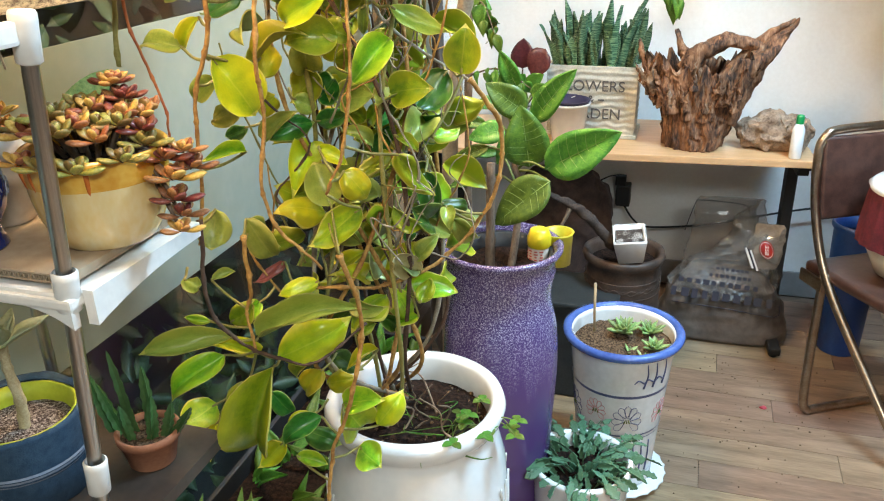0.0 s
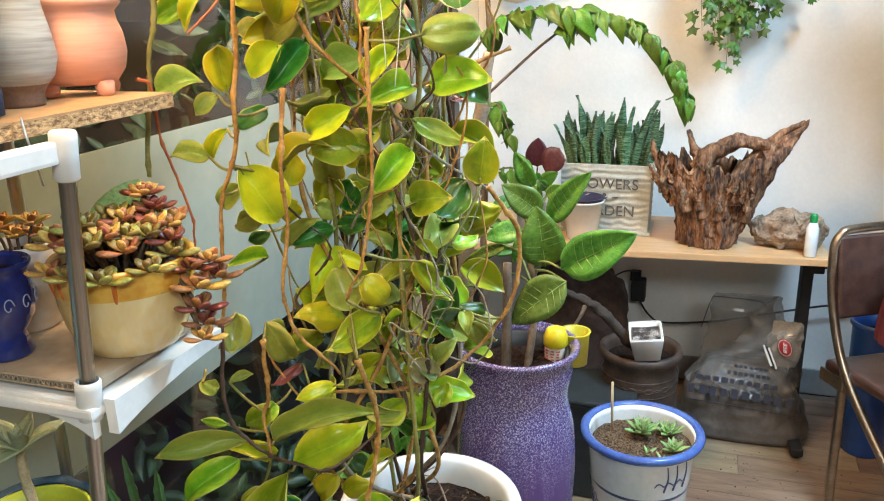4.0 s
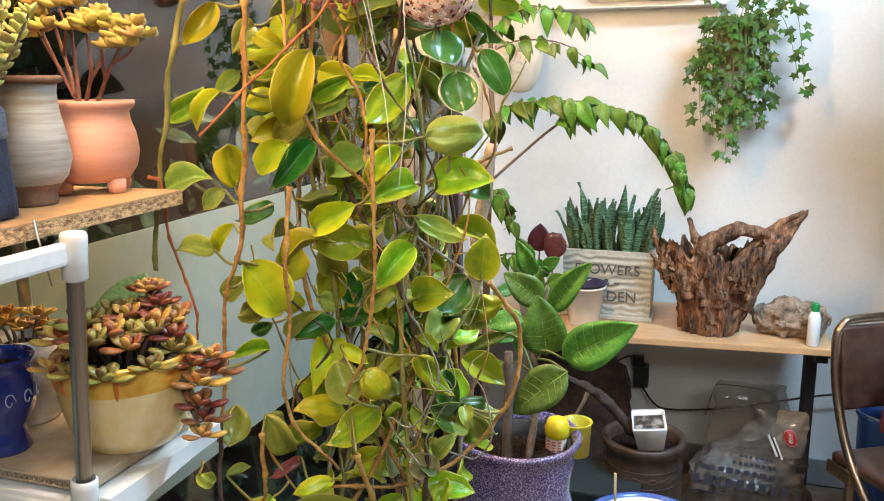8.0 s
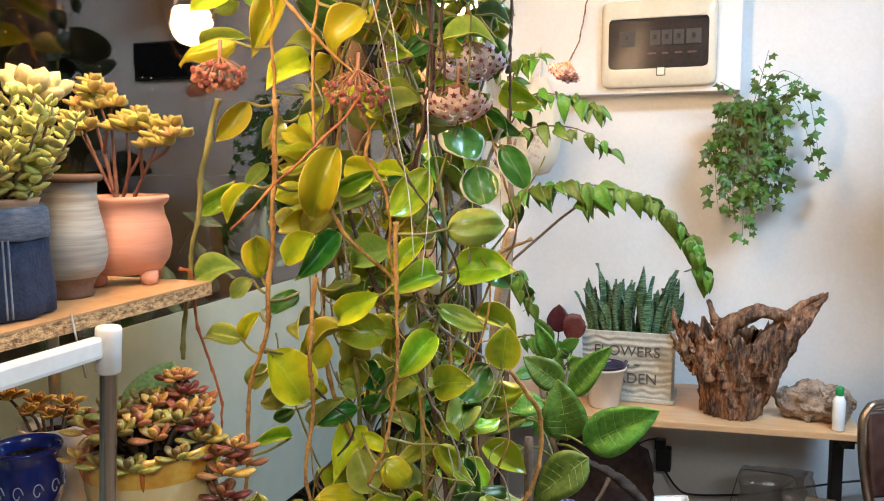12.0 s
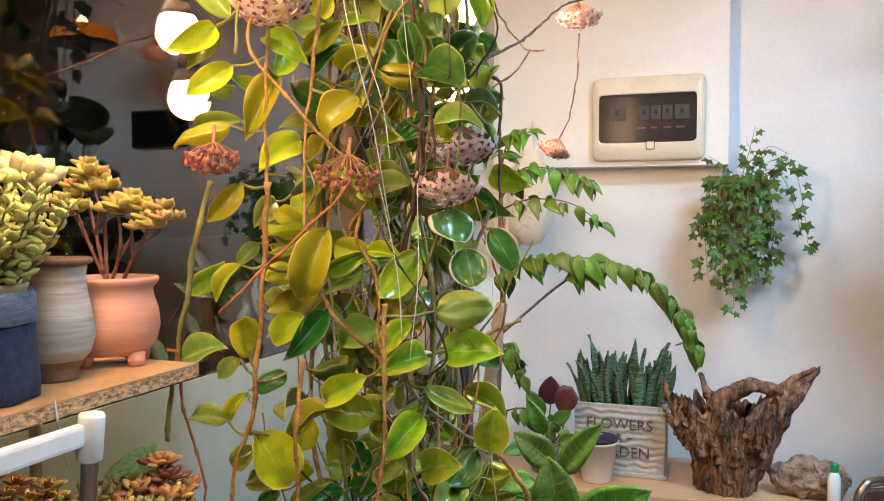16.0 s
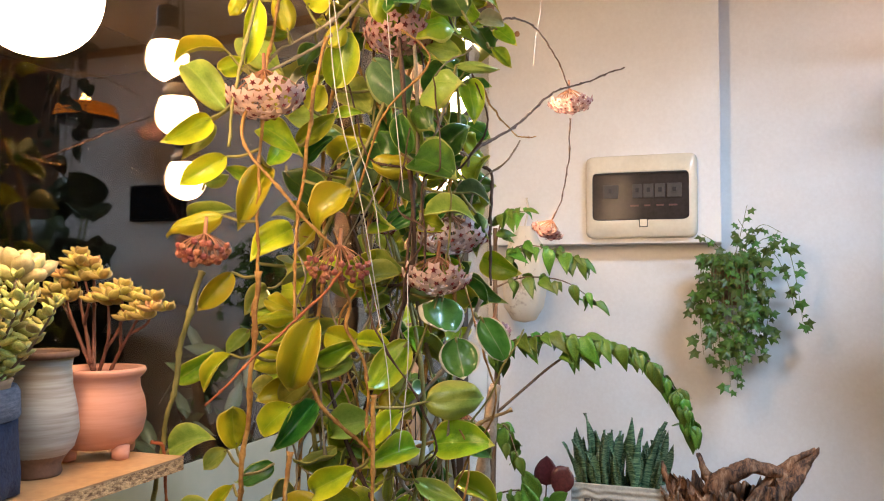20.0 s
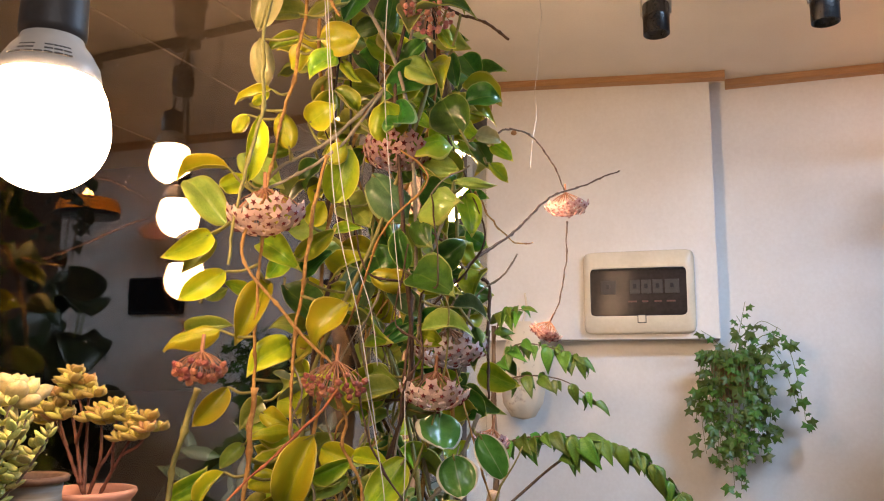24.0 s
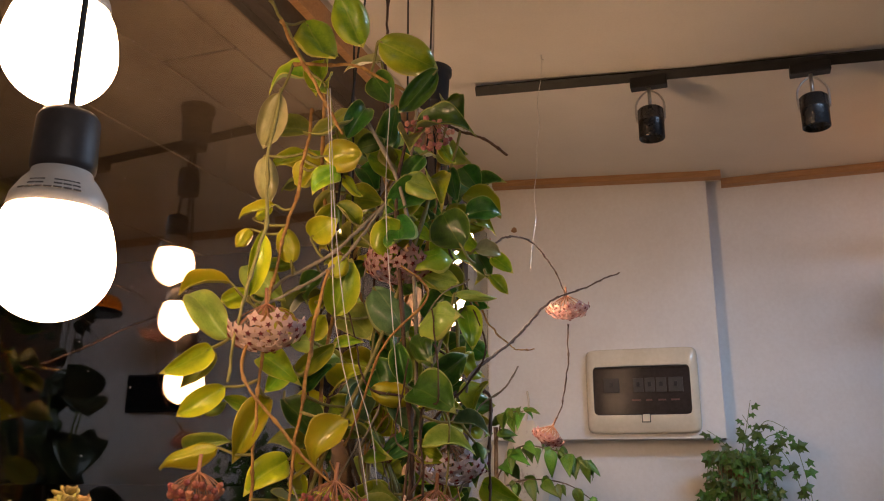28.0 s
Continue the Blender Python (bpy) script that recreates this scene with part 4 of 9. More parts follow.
clay = thing("clay_pot", "dark brown unglazed clay pot with a wavy carved band", "plant pot", (-0.172, 2.32, 0))
part("body", lathe(bmesh.new(), [(0.075, 0), (0.08, 0.004), (0.105, 0.12), (0.118, 0.25), (0.112, 0.36), (0.108, 0.40), (0.122, 0.412), (0.127, 0.425), (0.124, 0.438), (0.112, 0.44), (0.104, 0.425), (0.10, 0.38)], 44), M_CLAY, clay)
for z, amp in ((0.365, 0.0), (0.342, 0.006), (0.338, -0.006), (0.315, 0.0)):
    part("carved_band", tube(bmesh.new(), [(0.1165 * math.cos(a), 0.1165 * math.sin(a), z + amp * math.sin(a * 14)) for a in (2 * math.pi * i / 112 for i in range(113))], 0.0012, seg=5, n=1), M_CLAY, clay)
part("soil", lathe(bmesh.new(), [(0.104, 0.40), (0.05, 0.405), (0.001, 0.402)], 24), M_SOIL, clay)
limb = thing("dry_branch", "bare dark dry branch leaning in the clay pot", "branch", (0, 0, 0))
part("wood", gnarl(tube(bmesh.new(), [(-0.15, 2.30, 0.42), (-0.20, 2.27, 0.47), (-0.27, 2.25, 0.55), (-0.33, 2.24, 0.60), (-0.40, 2.24, 0.63)], 0.022, 0.010, seg=10, n=10), 0.008, 30, 1), mat("dark_wood", (0.02, 0.014, 0.011), (0.07, 0.05, 0.04), 0.85, 30.0, 0.8), limb)
part("twig", tube(bmesh.new(), [(-0.33, 2.24, 0.60), (-0.35, 2.22, 0.55), (-0.38, 2.21, 0.50)], 0.008, 0.003), M_BARK, limb)
sq = thing("square_pot", "small glossy white square pot tilted on the clay pot", "plant pot", (-0.148, 2.24, 0.45), 8)
bm = bmesh.new()
ring = [[bm.verts.new((sx * w, sy * w, z)) for sx, sy in ((-1, -1), (1, -1), (1, 1), (-1, 1))] for w, z in ((0.036, 0), (0.048, 0.082), (0.048, 0.088), (0.0435, 0.088), (0.041, 0.06))]
for a, b in zip(ring, ring[1:]):
    for i in range(4):
        bm.faces.new((a[i], a[(i + 1) % 4], b[(i + 1) % 4], b[i]))
bm.faces.new(ring[0][::-1])
bmesh.ops.bevel(bm, geom=list(bm.edges), offset=0.003, segments=2, affect="EDGES")
sqb = part("body", bm, M_WHITEGLAZE, sq)
sqs = part("grit", box(bmesh.new(), 0, 0, 0.068, 0.078, 0.078, 0.008), mat("pale_grit", (0.030, 0.020, 0.015), (0.34, 0.32, 0.30), 0.9, 38.0, 0.8, lo=0.48, hi=0.60), sq, smooth=False)
for o in (sqb, sqs):
    o.matrix_basis = pose(0, 0, 0, 14, -6, 0)
tray = thing("grey_planter_tray", "dark grey-blue plastic planter behind the purple vase", "planter", (-0.40, 2.22, 0), 0)
bm = bmesh.new()
box(bm, 0, 0, 0.16, 0.44, 0.20, 0.32, 0.012)
box(bm, 0, 0, 0.328, 0.47, 0.23, 0.016, 0.006)
part("body", bm, mat("slate_plastic", (0.016, 0.020, 0.022), (0.032, 0.038, 0.040), 0.5), tray, smooth=False)
sack = thing("brown_fabric_bag", "dark brown fabric bag slumped under the table", "bag", (-0.42, 2.72, 0))
part("cloth", puff(0.34, 0.2, 0.55, 8, 0.03), mat("brown_fabric", (0.025, 0.014, 0.011), (0.06, 0.035, 0.028), 0.9, 40.0, 0.4), sack)
plug = thing("power_adapter", "black power adapter with cable on the wall", "adapter", (-0.236, 3.016, 0.372))
part("block", box(bmesh.new(), 0, 0, 0, 0.055, 0.06, 0.085, 0.006), M_BLACK, plug, smooth=False)
part("plug_head", box(bmesh.new(), -0.012, -0.012, 0.06, 0.04, 0.03, 0.04, 0.004), M_BLACK, plug, smooth=False)
part("cable", tube(bmesh.new(), [(0.0, 0, -0.04), (0.05, -0.03, -0.095), (0.11, -0.04, -0.113), (0.30, -0.03, -0.09), (0.48, -0.02, -0.045), (0.69, -0.02, 0.01), (1.0, 0, 0.05)], 0.004), M_BLACK, plug)
part("cable", tube(bmesh.new(), [(-0.015, 0.0, 0.075), (-0.06, -0.01, 0.07), (-0.12, -0.02, 0.03), (-0.18, -0.02, -0.04)], 0.003), M_BLACK, plug)

# ---- folding chair, bin and the jar on the seat ----
chair = thing("folding_chair", "folding chair with worn bronze tube frame and brown padded back", "chair", (0.394, 2.215, 0.0), 30)
M_VINYL = mat("brown_vinyl", (0.035, 0.016, 0.012), (0.075, 0.035, 0.026), 0.35, 30.0, 0.25, fine=10)
CW = 0.43
part("rear_leg_frame", tube(bmesh.new(), [(0.05, 0.075, 0.43), (0.022, 0.04, 0.22), (0.0, 0.008, 0.06), (0.012, 0.0, 0.016), (0.06, 0, 0.012), (CW - 0.06, 0, 0.012), (CW - 0.012, 0, 0.016), (CW, 0.008, 0.06), (CW - 0.022, 0.04, 0.22), (CW - 0.05, 0.075, 0.43)], 0.013, seg=10, n=8), M_BRONZE, chair)
part("back_frame", tube(bmesh.new(), [(0.075, -0.36, 0.012), (0.055, -0.17, 0.2), (0.035, 0.04, 0.42), (0.03, 0.13, 0.60), (0.03, 0.16, 0.76), (0.05, 0.165, 0.815), (0.10, 0.167, 0.83), (CW - 0.10, 0.167, 0.83), (CW - 0.05, 0.165, 0.815), (CW - 0.03, 0.16, 0.76), (CW - 0.03, 0.13, 0.60), (CW - 0.035, 0.04, 0.42), (CW - 0.055, -0.17, 0.2), (CW - 0.075, -0.36, 0.012)], 0.013, seg=10, n=8), M_BRONZE, chair)
bm = box(bmesh.new(), 0, 0, 0, CW - 0.08, 0.022, 0.24, 0.01)
b = part("backrest", bm, M_VINYL, chair, "brown vinyl padded back")
b.matrix_basis = pose(CW / 2, 0.145, 0.695, -8, 0, 0)
b = part("seat", box(bmesh.new(), 0, 0, 0, CW - 0.075, 0.36, 0.035, 0.014), M_VINYL, chair, "brown vinyl padded seat")
b.matrix_basis = pose(CW / 2, -0.03, 0.435, -3, 0, 0)
part("hinge", box(bmesh.new(), 0.03, 0.10, 0.40, 0.008, 0.10, 0.04, 0.004), M_BRONZE, chair, smooth=False)
jar = thing("cloth_covered_jar", "white round jar under a burgundy cloth on the chair seat", "jar", (0.60, 2.28, 0.455))
part("body", lathe(bmesh.new(), [(0.06, 0), (0.08, 0.01), (0.115, 0.08), (0.12, 0.16), (0.11, 0.20)], 36), M_CREAM, jar)
part("cloth", lathe(bmesh.new(), [(0.142, 0.10), (0.138, 0.16), (0.13, 0.22), (0.128, 0.255)], 72, ribs=22, wobble=0.03), mat("burgundy_velvet", (0.06, 0.004, 0.008), (0.14, 0.012, 0.02), 0.85, 30.0, 0.3), jar, "burgundy gathered cloth")
part("lid", lathe(bmesh.new(), [(0.13, 0.25), (0.135, 0.262), (0.12, 0.275), (0.001, 0.28)], 40), M_WHITEGLAZE, jar, "white round lid")
bin_ = thing("blue_bin", "tall blue plastic bin standing by the wall", "bin", (0.545, 2.66, 0))
part("body", lathe(bmesh.new(), [(0.062, 0), (0.066, 0.005), (0.078, 0.44), (0.086, 0.45), (0.086, 0.465), (0.079, 0.466), (0.07, 0.42)], 36), mat("blue_plastic", (0.012, 0.05, 0.22), (0.02, 0.075, 0.30), 0.4), bin_)

# ---- pots on the floor ----
M_VASE = mat("purple_speckled_glaze", (0.085, 0.055, 0.165), (0.50, 0.44, 0.64), 0.25, 300.0, 0.1, fine=2, coat=0.4, lo=0.49, hi=0.62)
vase = thing("purple_vase", "tall purple speckled ceramic vase holding a rubber fig", "vase", (-0.379, 1.52, 0.0))
vase.scale = (1, 1, 1.02)
nt = M_VASE.node_tree
# paler speckles fade downwards into plain purple, with the lower third ridged
grad, tc, mixc, mr = nt.nodes.new("ShaderNodeSeparateXYZ"), nt.nodes.new("ShaderNodeTexCoord"), nt.nodes.new("ShaderNodeMixRGB"), nt.nodes.new("ShaderNodeMapRange")
drip, drip_map, drop = nt.nodes.new("ShaderNodeTexNoise"), nt.nodes.new("ShaderNodeMapping"), nt.nodes.new("ShaderNodeMath")
drip_map.inputs["Scale"].default_value = (34, 34, 1.6)
drip.inputs["Scale"].default_value, drip.inputs["Detail"].default_value = 1.0, 3
drop.operation, drop.inputs[1].default_value = "MULTIPLY_ADD", 0.22
mr.inputs["From Min"].default_value, mr.inputs["From Max"].default_value = 0.56, 0.72
nt.links.new(tc.outputs["Object"], grad.inputs[0])
nt.links.new(tc.outputs["Object"], drip_map.inputs[0])
nt.links.new(drip_map.outputs[0], drip.inputs["Vector"])
nt.links.new(drip.outputs["Fac"], drop.inputs[0])
nt.links.new(grad.outputs["Z"], drop.inputs[2])
nt.links.new(drop.outputs[0], mr.inputs["Value"])
nt.links.new(mr.outputs[0], mixc.inputs["Fac"])
mixc.inputs["Color1"].default_value = (0.092, 0.048, 0.185, 1)
nt.links.new([x for x in nt.nodes if x.bl_idname == "ShaderNodeValToRGB"][0].outputs["Color"], mixc.inputs["Color2"])
# the shoulder is a greyer, darker violet with few speckles
top_r, top_x = nt.nodes.new("ShaderNodeMapRange"), nt.nodes.new("ShaderNodeMixRGB")
top_r.inputs["From Min"].default_value, top_r.inputs["From Max"].default_value = 0.75, 0.92
top_r.inputs["To Max"].default_value = 0.80
nt.links.new(drop.outputs[0], top_r.inputs["Value"])
nt.links.new(top_r.outputs[0], top_x.inputs["Fac"])
top_x.blend_type = "MULTIPLY"
nt.links.new(mixc.outputs[0], top_x.inputs["Color1"])
top_x.inputs["Color2"].default_value = (0.62, 0.48, 0.46, 1)
nt.links.new(top_x.outputs[0], nt.nodes["Principled BSDF"].inputs["Base Color"])
prof = [(0.085, 0), (0.09, 0.006)]
for i in range(1, 40):
    z = 0.70 * i / 39
    r = 0.100 + 0.022 * min(1, z / 0.30) + 0.008 * math.exp(-((z - 0.47) / 0.11) ** 2) - 0.013 * math.exp(-((z - 0.64) / 0.05) ** 2)
    if z < 0.28:
        r += 0.003 * math.sin(z * 210)
    prof.append((r, z))
prof += [(0.115, 0.715), (0.126, 0.735), (0.133, 0.745), (0.134, 0.752), (0.126, 0.756), (0.114, 0.745), (0.105, 0.69)]
part("body", lathe(bmesh.new(), prof, 56), M_VASE, vase)
part("inner_pot", lathe(bmesh.new(), [(0.104, 0.66), (0.108, 0.735), (0.112, 0.738), (0.104, 0.735), (0.10, 0.70)], 36), mat("black_liner", (0.015, 0.015, 0.016), (0.03, 0.03, 0.03), 0.5), vase, "black inner pot")
bm = lathe(bmesh.new(), [(0.104, 0.70)] + [(0.104 * (1 - i / 9), 0.70 + 0.012 * math.sin(i * 0.5)) for i in range(1, 9)] + [(0.001, 0.71)], 32, wobble=0.05)
part("soil", gnarl(bm, 0.006, 40, 1), M_SOIL, vase, "dark potting soil")

fig = thing("rubber_fig", "rubber fig with broad glossy green leaves growing in the purple vase", "potted plant", (0, 0, 0))
M_FIG = mat("fig_leaf", (0.055, 0.150, 0.018), (0.17, 0.32, 0.035), 0.40, 9.0, 0.2, spread=0.35, thin=0.2, coat=0.1, fine=5)
M_FIGRIB = mat("fig_rib", (0.22, 0.36, 0.08), (0.32, 0.44, 0.12), 0.45)


def ribbed_leaf(name, outline, m1, m2, bend, fold, pairs=7, seed=0.0):
    bm = blade(bmesh.new(), outline, nu=12, nv=3, bend=bend, fold=fold, wave=0.04, thick=0.012, seed=seed)
    top = lambda u, v: V((u - 0.06 * bend * u, v * outline(u), -bend * u * u + fold * abs(v) * outline(u) * 1.5 - 0.5 * fold * v * v * outline(u) + 0.008))
    n0 = len(bm.faces)
    tube(bm, [top(u / 10, 0) for u in range(11)], 0.008, 0.003, seg=5, n=1)
    for i in range(1, pairs + 1):
        u = 0.92 * i / (pairs + 1)
        for s in (-1, 1):
            tube(bm, [top(u, 0), top(u + 0.05, s * 0.45), top(min(0.97, u + 0.11), s * 0.9)], 0.0032, 0.0015, seg=4, n=2)
    bm.faces.ensure_lookup_table()
    for f in bm.faces[n0:]:
        f.material_index = 1
    me = bpy.data.meshes.new(name)
    bm.to_mesh(me)
    bm.free()
    me.materials.append(m1)
    me.materials.append(m2)
    me.shade_smooth()
    return me


fig_me = [ribbed_leaf("fig_leaf", lambda u: 0.36 * math.sin(math.pi * u ** 0.8) ** 0.75 * (1 - 0.12 * u) + 0.003, M_FIG, M_FIGRIB, 0.12 + 0.1 * k, 0.25, seed=k * 2.0) for k in range(3)]
FIG_TOP = V((-0.375, 1.62, 0.92))
part("trunk", tube(bmesh.new(), [(-0.40, 1.50, 0.70), (-0.398, 1.50, 0.80), (-0.40, 1.51, 0.95)], 0.011, 0.009, seg=10, knots=0.1), M_BARK, fig, "cut grey-brown main stem")
part("trunk", tube(bmesh.new(), [(-0.36, 1.53, 0.70), (-0.355, 1.57, 0.80), (-0.36, 1.60, 0.88), FIG_TOP, (-0.375, 1.66, 1.0)], 0.009, 0.005, seg=9), M_BARK, fig)


def ficus_leaf(b, t, w):
    b, t = V(b), V(t)
    q = V((-0.375, 1.63, min(0.98, max(0.8, b.z - 0.02))))
    part("petiole", tube(bmesh.new(), [q, (q + b) / 2 + V((0, 0, 0.01)), b], 0.0032, 0.0026, seg=5, n=4), M_STEM, fig)
    shared("leaf", rnd.choice(fig_me), fig, aim(b, t, V((rnd.uniform(-0.2, 0.2), -1, 0.45)), w / 0.7))


ficus_leaf((-0.292, 1.550, 0.932), (-0.149, 1.510, 1.029), 0.54)
ficus_leaf((-0.279, 1.520, 0.916), (-0.393, 1.480, 0.829), 0.60)
ficus_leaf((-0.341, 1.620, 0.913), (-0.352, 1.580, 1.043), 0.74)
ficus_leaf((-0.363, 1.680, 1.014), (-0.442, 1.640, 1.084), 0.62)
ficus_leaf((-0.337, 1.640, 1.009), (-0.256, 1.600, 1.128), 0.42)
ficus_leaf((-0.399, 1.640, 0.985), (-0.471, 1.600, 0.979), 0.66)
ficus_leaf((-0.446, 1.680, 0.932), (-0.542, 1.640, 0.900), 0.32)
ficus_leaf((-0.467, 1.740, 0.968), (-0.563, 1.700, 0.989), 0.32)
ficus_leaf((-0.437, 1.620, 0.885), (-0.517, 1.580, 0.865), 0.32)
ficus_leaf((-0.452, 1.780, 1.015), (-0.494, 1.740, 1.009), 0.60)
ficus_leaf((-0.410, 1.800, 1.046), (-0.442, 1.760, 1.125), 0.50)
ficus_leaf((-0.368, 1.760, 1.037), (-0.323, 1.720, 1.068), 0.50)
ficus_leaf((-0.445, 1.780, 0.891), (-0.525, 1.740, 0.898), 0.35)
ficus_leaf((-0.409, 1.740, 0.947), (-0.433, 1.700, 0.889), 0.50)
bott = thing("yellow_cap_bottle", "small bottle with a yellow cap and printed label in the vase", "bottle", (-0.305, 1.565, 0.672))
part("body", lathe(bmesh.new(), [(0.022, 0), (0.024, 0.003), (0.024, 0.075), (0.021, 0.082)], 28), mat("bottle_paper", (0.55, 0.45, 0.38), (0.70, 0.62, 0.55), 0.5), bott)
part("label_band", lathe(bmesh.new(), [(0.0246, 0.03), (0.0246, 0.045)], 28), mat("label_band_red", (0.45, 0.08, 0.06), (0.5, 0.12, 0.08), 0.5), bott)
M_REDINK = mat("red_print", (0.40, 0.07, 0.05), (0.48, 0.11, 0.08), 0.5)
for i in range(5):
    for a in (-1.2, -0.65, -0.1, 0.4):
        pb = part("print_bar", box(bmesh.new(), 0, 0, 0, 0.009 - 0.002 * ((i + int(a * 7)) % 3), 0.001, 0.003), M_REDINK, bott, smooth=False)
        pb.matrix_basis = pose(0.0243 * math.sin(a), -0.0243 * math.cos(a), 0.048 + 0.0065 * i, 0, 0, math.degrees(a))
part("cap", lathe(bmesh.new(), [(0.024, 0.08), (0.0265, 0.084), (0.0265, 0.102), (0.02, 0.118), (0.012, 0.122), (0.001, 0.123)], 28), mat("yellow_plastic", (0.62, 0.48, 0.01), (0.75, 0.58, 0.02), 0.35), bott, "bright yellow cap")
cup = thing("yellow_cup", "yellow round plastic cup lid in the vase", "cup", (-0.270, 1.60, 0.70))
part("ring", lathe(bmesh.new(), [(0.03, 0), (0.033, 0.07), (0.036, 0.075), (0.030, 0.074), (0.027, 0.01)], 28), mat("yellow_rim", (0.50, 0.42, 0.02), (0.62, 0.52, 0.03), 0.4), cup)

M_BW = mat("white_crackle_glaze", (0.60, 0.60, 0.585), (0.72, 0.72, 0.71), 0.22, 8.0, 0.05, coat=0.5)
M_BLUE = mat("cobalt_glaze", (0.045, 0.09, 0.31), (0.08, 0.15, 0.43), 0.2, 15.0, coat=0.5)
M_BLUEINK = mat("blue_brushwork", (0.06, 0.07, 0.16), (0.12, 0.13, 0.24), 0.3, 30.0)
M_PINKINK = mat("pink_brushwork", (0.50, 0.22, 0.22), (0.6, 0.3, 0.3), 0.3, 30.0)
bw = thing("blue_rim_pot", "white ceramic pot with cobalt rim and brushed lotus flowers", "plant pot", (-0.125, 1.80, 0.018))


def bw_r(z):
    return 0.098 + 0.035 * (z / 0.42) ** 1.2


part("body", lathe(bmesh.new(), [(0.095, 0), (0.099, 0.004)] + [(bw_r(0.42 * i / 14), 0.42 * i / 14) for i in range(1, 15)] + [(0.128, 0.425), (0.125, 0.410), (0.122, 0.36)], 56), M_BW, bw)
part("rim", lathe(bmesh.new(), [(0.133, 0.405), (0.148, 0.412), (0.152, 0.42), (0.150, 0.428), (0.138, 0.431), (0.129, 0.426), (0.127, 0.41)], 56), M_BLUE, bw, "cobalt blue rolled rim")
for z, h in ((0.295, 0.006), (0.175, 0.005), (0.165, 0.003), (0.30, 0.003), (0.04, 0.003)):
    part("blue_line", lathe(bmesh.new(), [(bw_r(z) + 0.0006, z), (bw_r(z + h) + 0.0010, z + h)], 56), M_BLUEINK, bw)


def brush(parent, pts, r, m):
    """A painted stroke lying on the pot: (angle, height) pairs."""
    part("brush_stroke", tube(bmesh.new(), [((bw_r(z) + 0.0006) * math.sin(a), -(bw_r(z) + 0.0006) * math.cos(a), z) for a, z in pts], r, r * 0.5, seg=5, n=4), m, parent)


for a0, z0, size, m in ((0.28, 0.225, 1.0, M_BLUEINK), (-0.42, 0.245, 0.72, M_PINKINK), (-1.15, 0.225, 1.0, M_BLUEINK), (1.15, 0.23, 0.8, M_PINKINK)):
    for k in range(9):
        a = -2.2 + 0.55 * k
        w, h = 0.33 * size, 0.048 * size
        brush(bw, [(a0 + 0.2 * w * math.sin(a), z0 + 0.2 * h * math.cos(a)), (a0 + 0.75 * w * math.sin(a - 0.3), z0 + 0.75 * h * math.cos(a - 0.3)), (a0 + w * math.sin(a), z0 + h * math.cos(a)), (a0 + 0.75 * w * math.sin(a + 0.3), z0 + 0.75 * h * math.cos(a + 0.3)), (a0 + 0.2 * w * math.sin(a), z0 + 0.2 * h * math.cos(a))], 0.0010, m)
    for k in range(3):
        brush(bw, [(a0 - 0.06 + 0.06 * k, z0 - 0.006), (a0 - 0.03 + 0.03 * k, z0 + 0.004)], 0.0022, M_STEM)
for a0 in (0.75, 1.0, 0.55):
    brush(bw, [(a0, 0.325), (a0 + 0.06, 0.36), (a0 + 0.02, 0.395)], 0.003, M_BLUEINK)
    brush(bw, [(a0, 0.34), (a0 - 0.12, 0.35), (a0 - 0.2, 0.34)], 0.0025, M_BLUEINK)
for k in range(9):
    a0 = -0.8 + 0.22 * k
    brush(bw, [(a0, 0.05), (a0 + 0.02, 0.10), (a0 - 0.03, 0.15)], 0.003, M_BLUEINK)
part("soil", gnarl(lathe(bmesh.new(), [(0.124, 0.385)] + [(0.124 * (1 - i / 12), 0.385 + 0.01 * math.sin(i * 0.3)) for i in range(1, 12)] + [(0.001, 0.390)], 40), 0.005, 45, 4), M_GRIT, bw, "gritty brown soil")
part("stick", tube(bmesh.new(), [(-0.075, 0.03, 0.37), (-0.08, 0.03, 0.53)], 0.0035, n=1), mat("bamboo", (0.38, 0.26, 0.14), (0.5, 0.36, 0.2), 0.6), bw, "thin bamboo stick")
M_ROS = mat("rosette_leaf", (0.15, 0.25, 0.08), (0.34, 0.45, 0.17), 0.45, 20.0, 0.1, spread=0.3)
ros_me = leaf_mesh("rosette_leaf", lambda u: 0.19 * (0.45 + 0.55 * math.sin(math.pi * u ** 1.5)) * (1 - u ** 3) + 0.004, [M_ROS], nu=6, nv=2, bend=-0.15, fold=0.5, thick=0.1)


def rosette(owner, place, size, n, me, flat=0.5, name="leaf"):
    """A spiral of fleshy leaves round a point, in the owner's space."""
    for i in range(n):
        a = i * 2.399
        k = (i + 1) / n
        d = V((math.cos(a) * k, math.sin(a) * k, flat + 0.9 * (1 - k))).normalized()
        b = V(place) + V((math.cos(a), math.sin(a), 0)) * size * 0.06 * k
        shared(name, me, owner, aim(b, b + d * size * (0.45 + 0.55 * k), V((-d.x * 0.6, -d.y * 0.6, 1)), rnd.uniform(0.9, 1.1)))


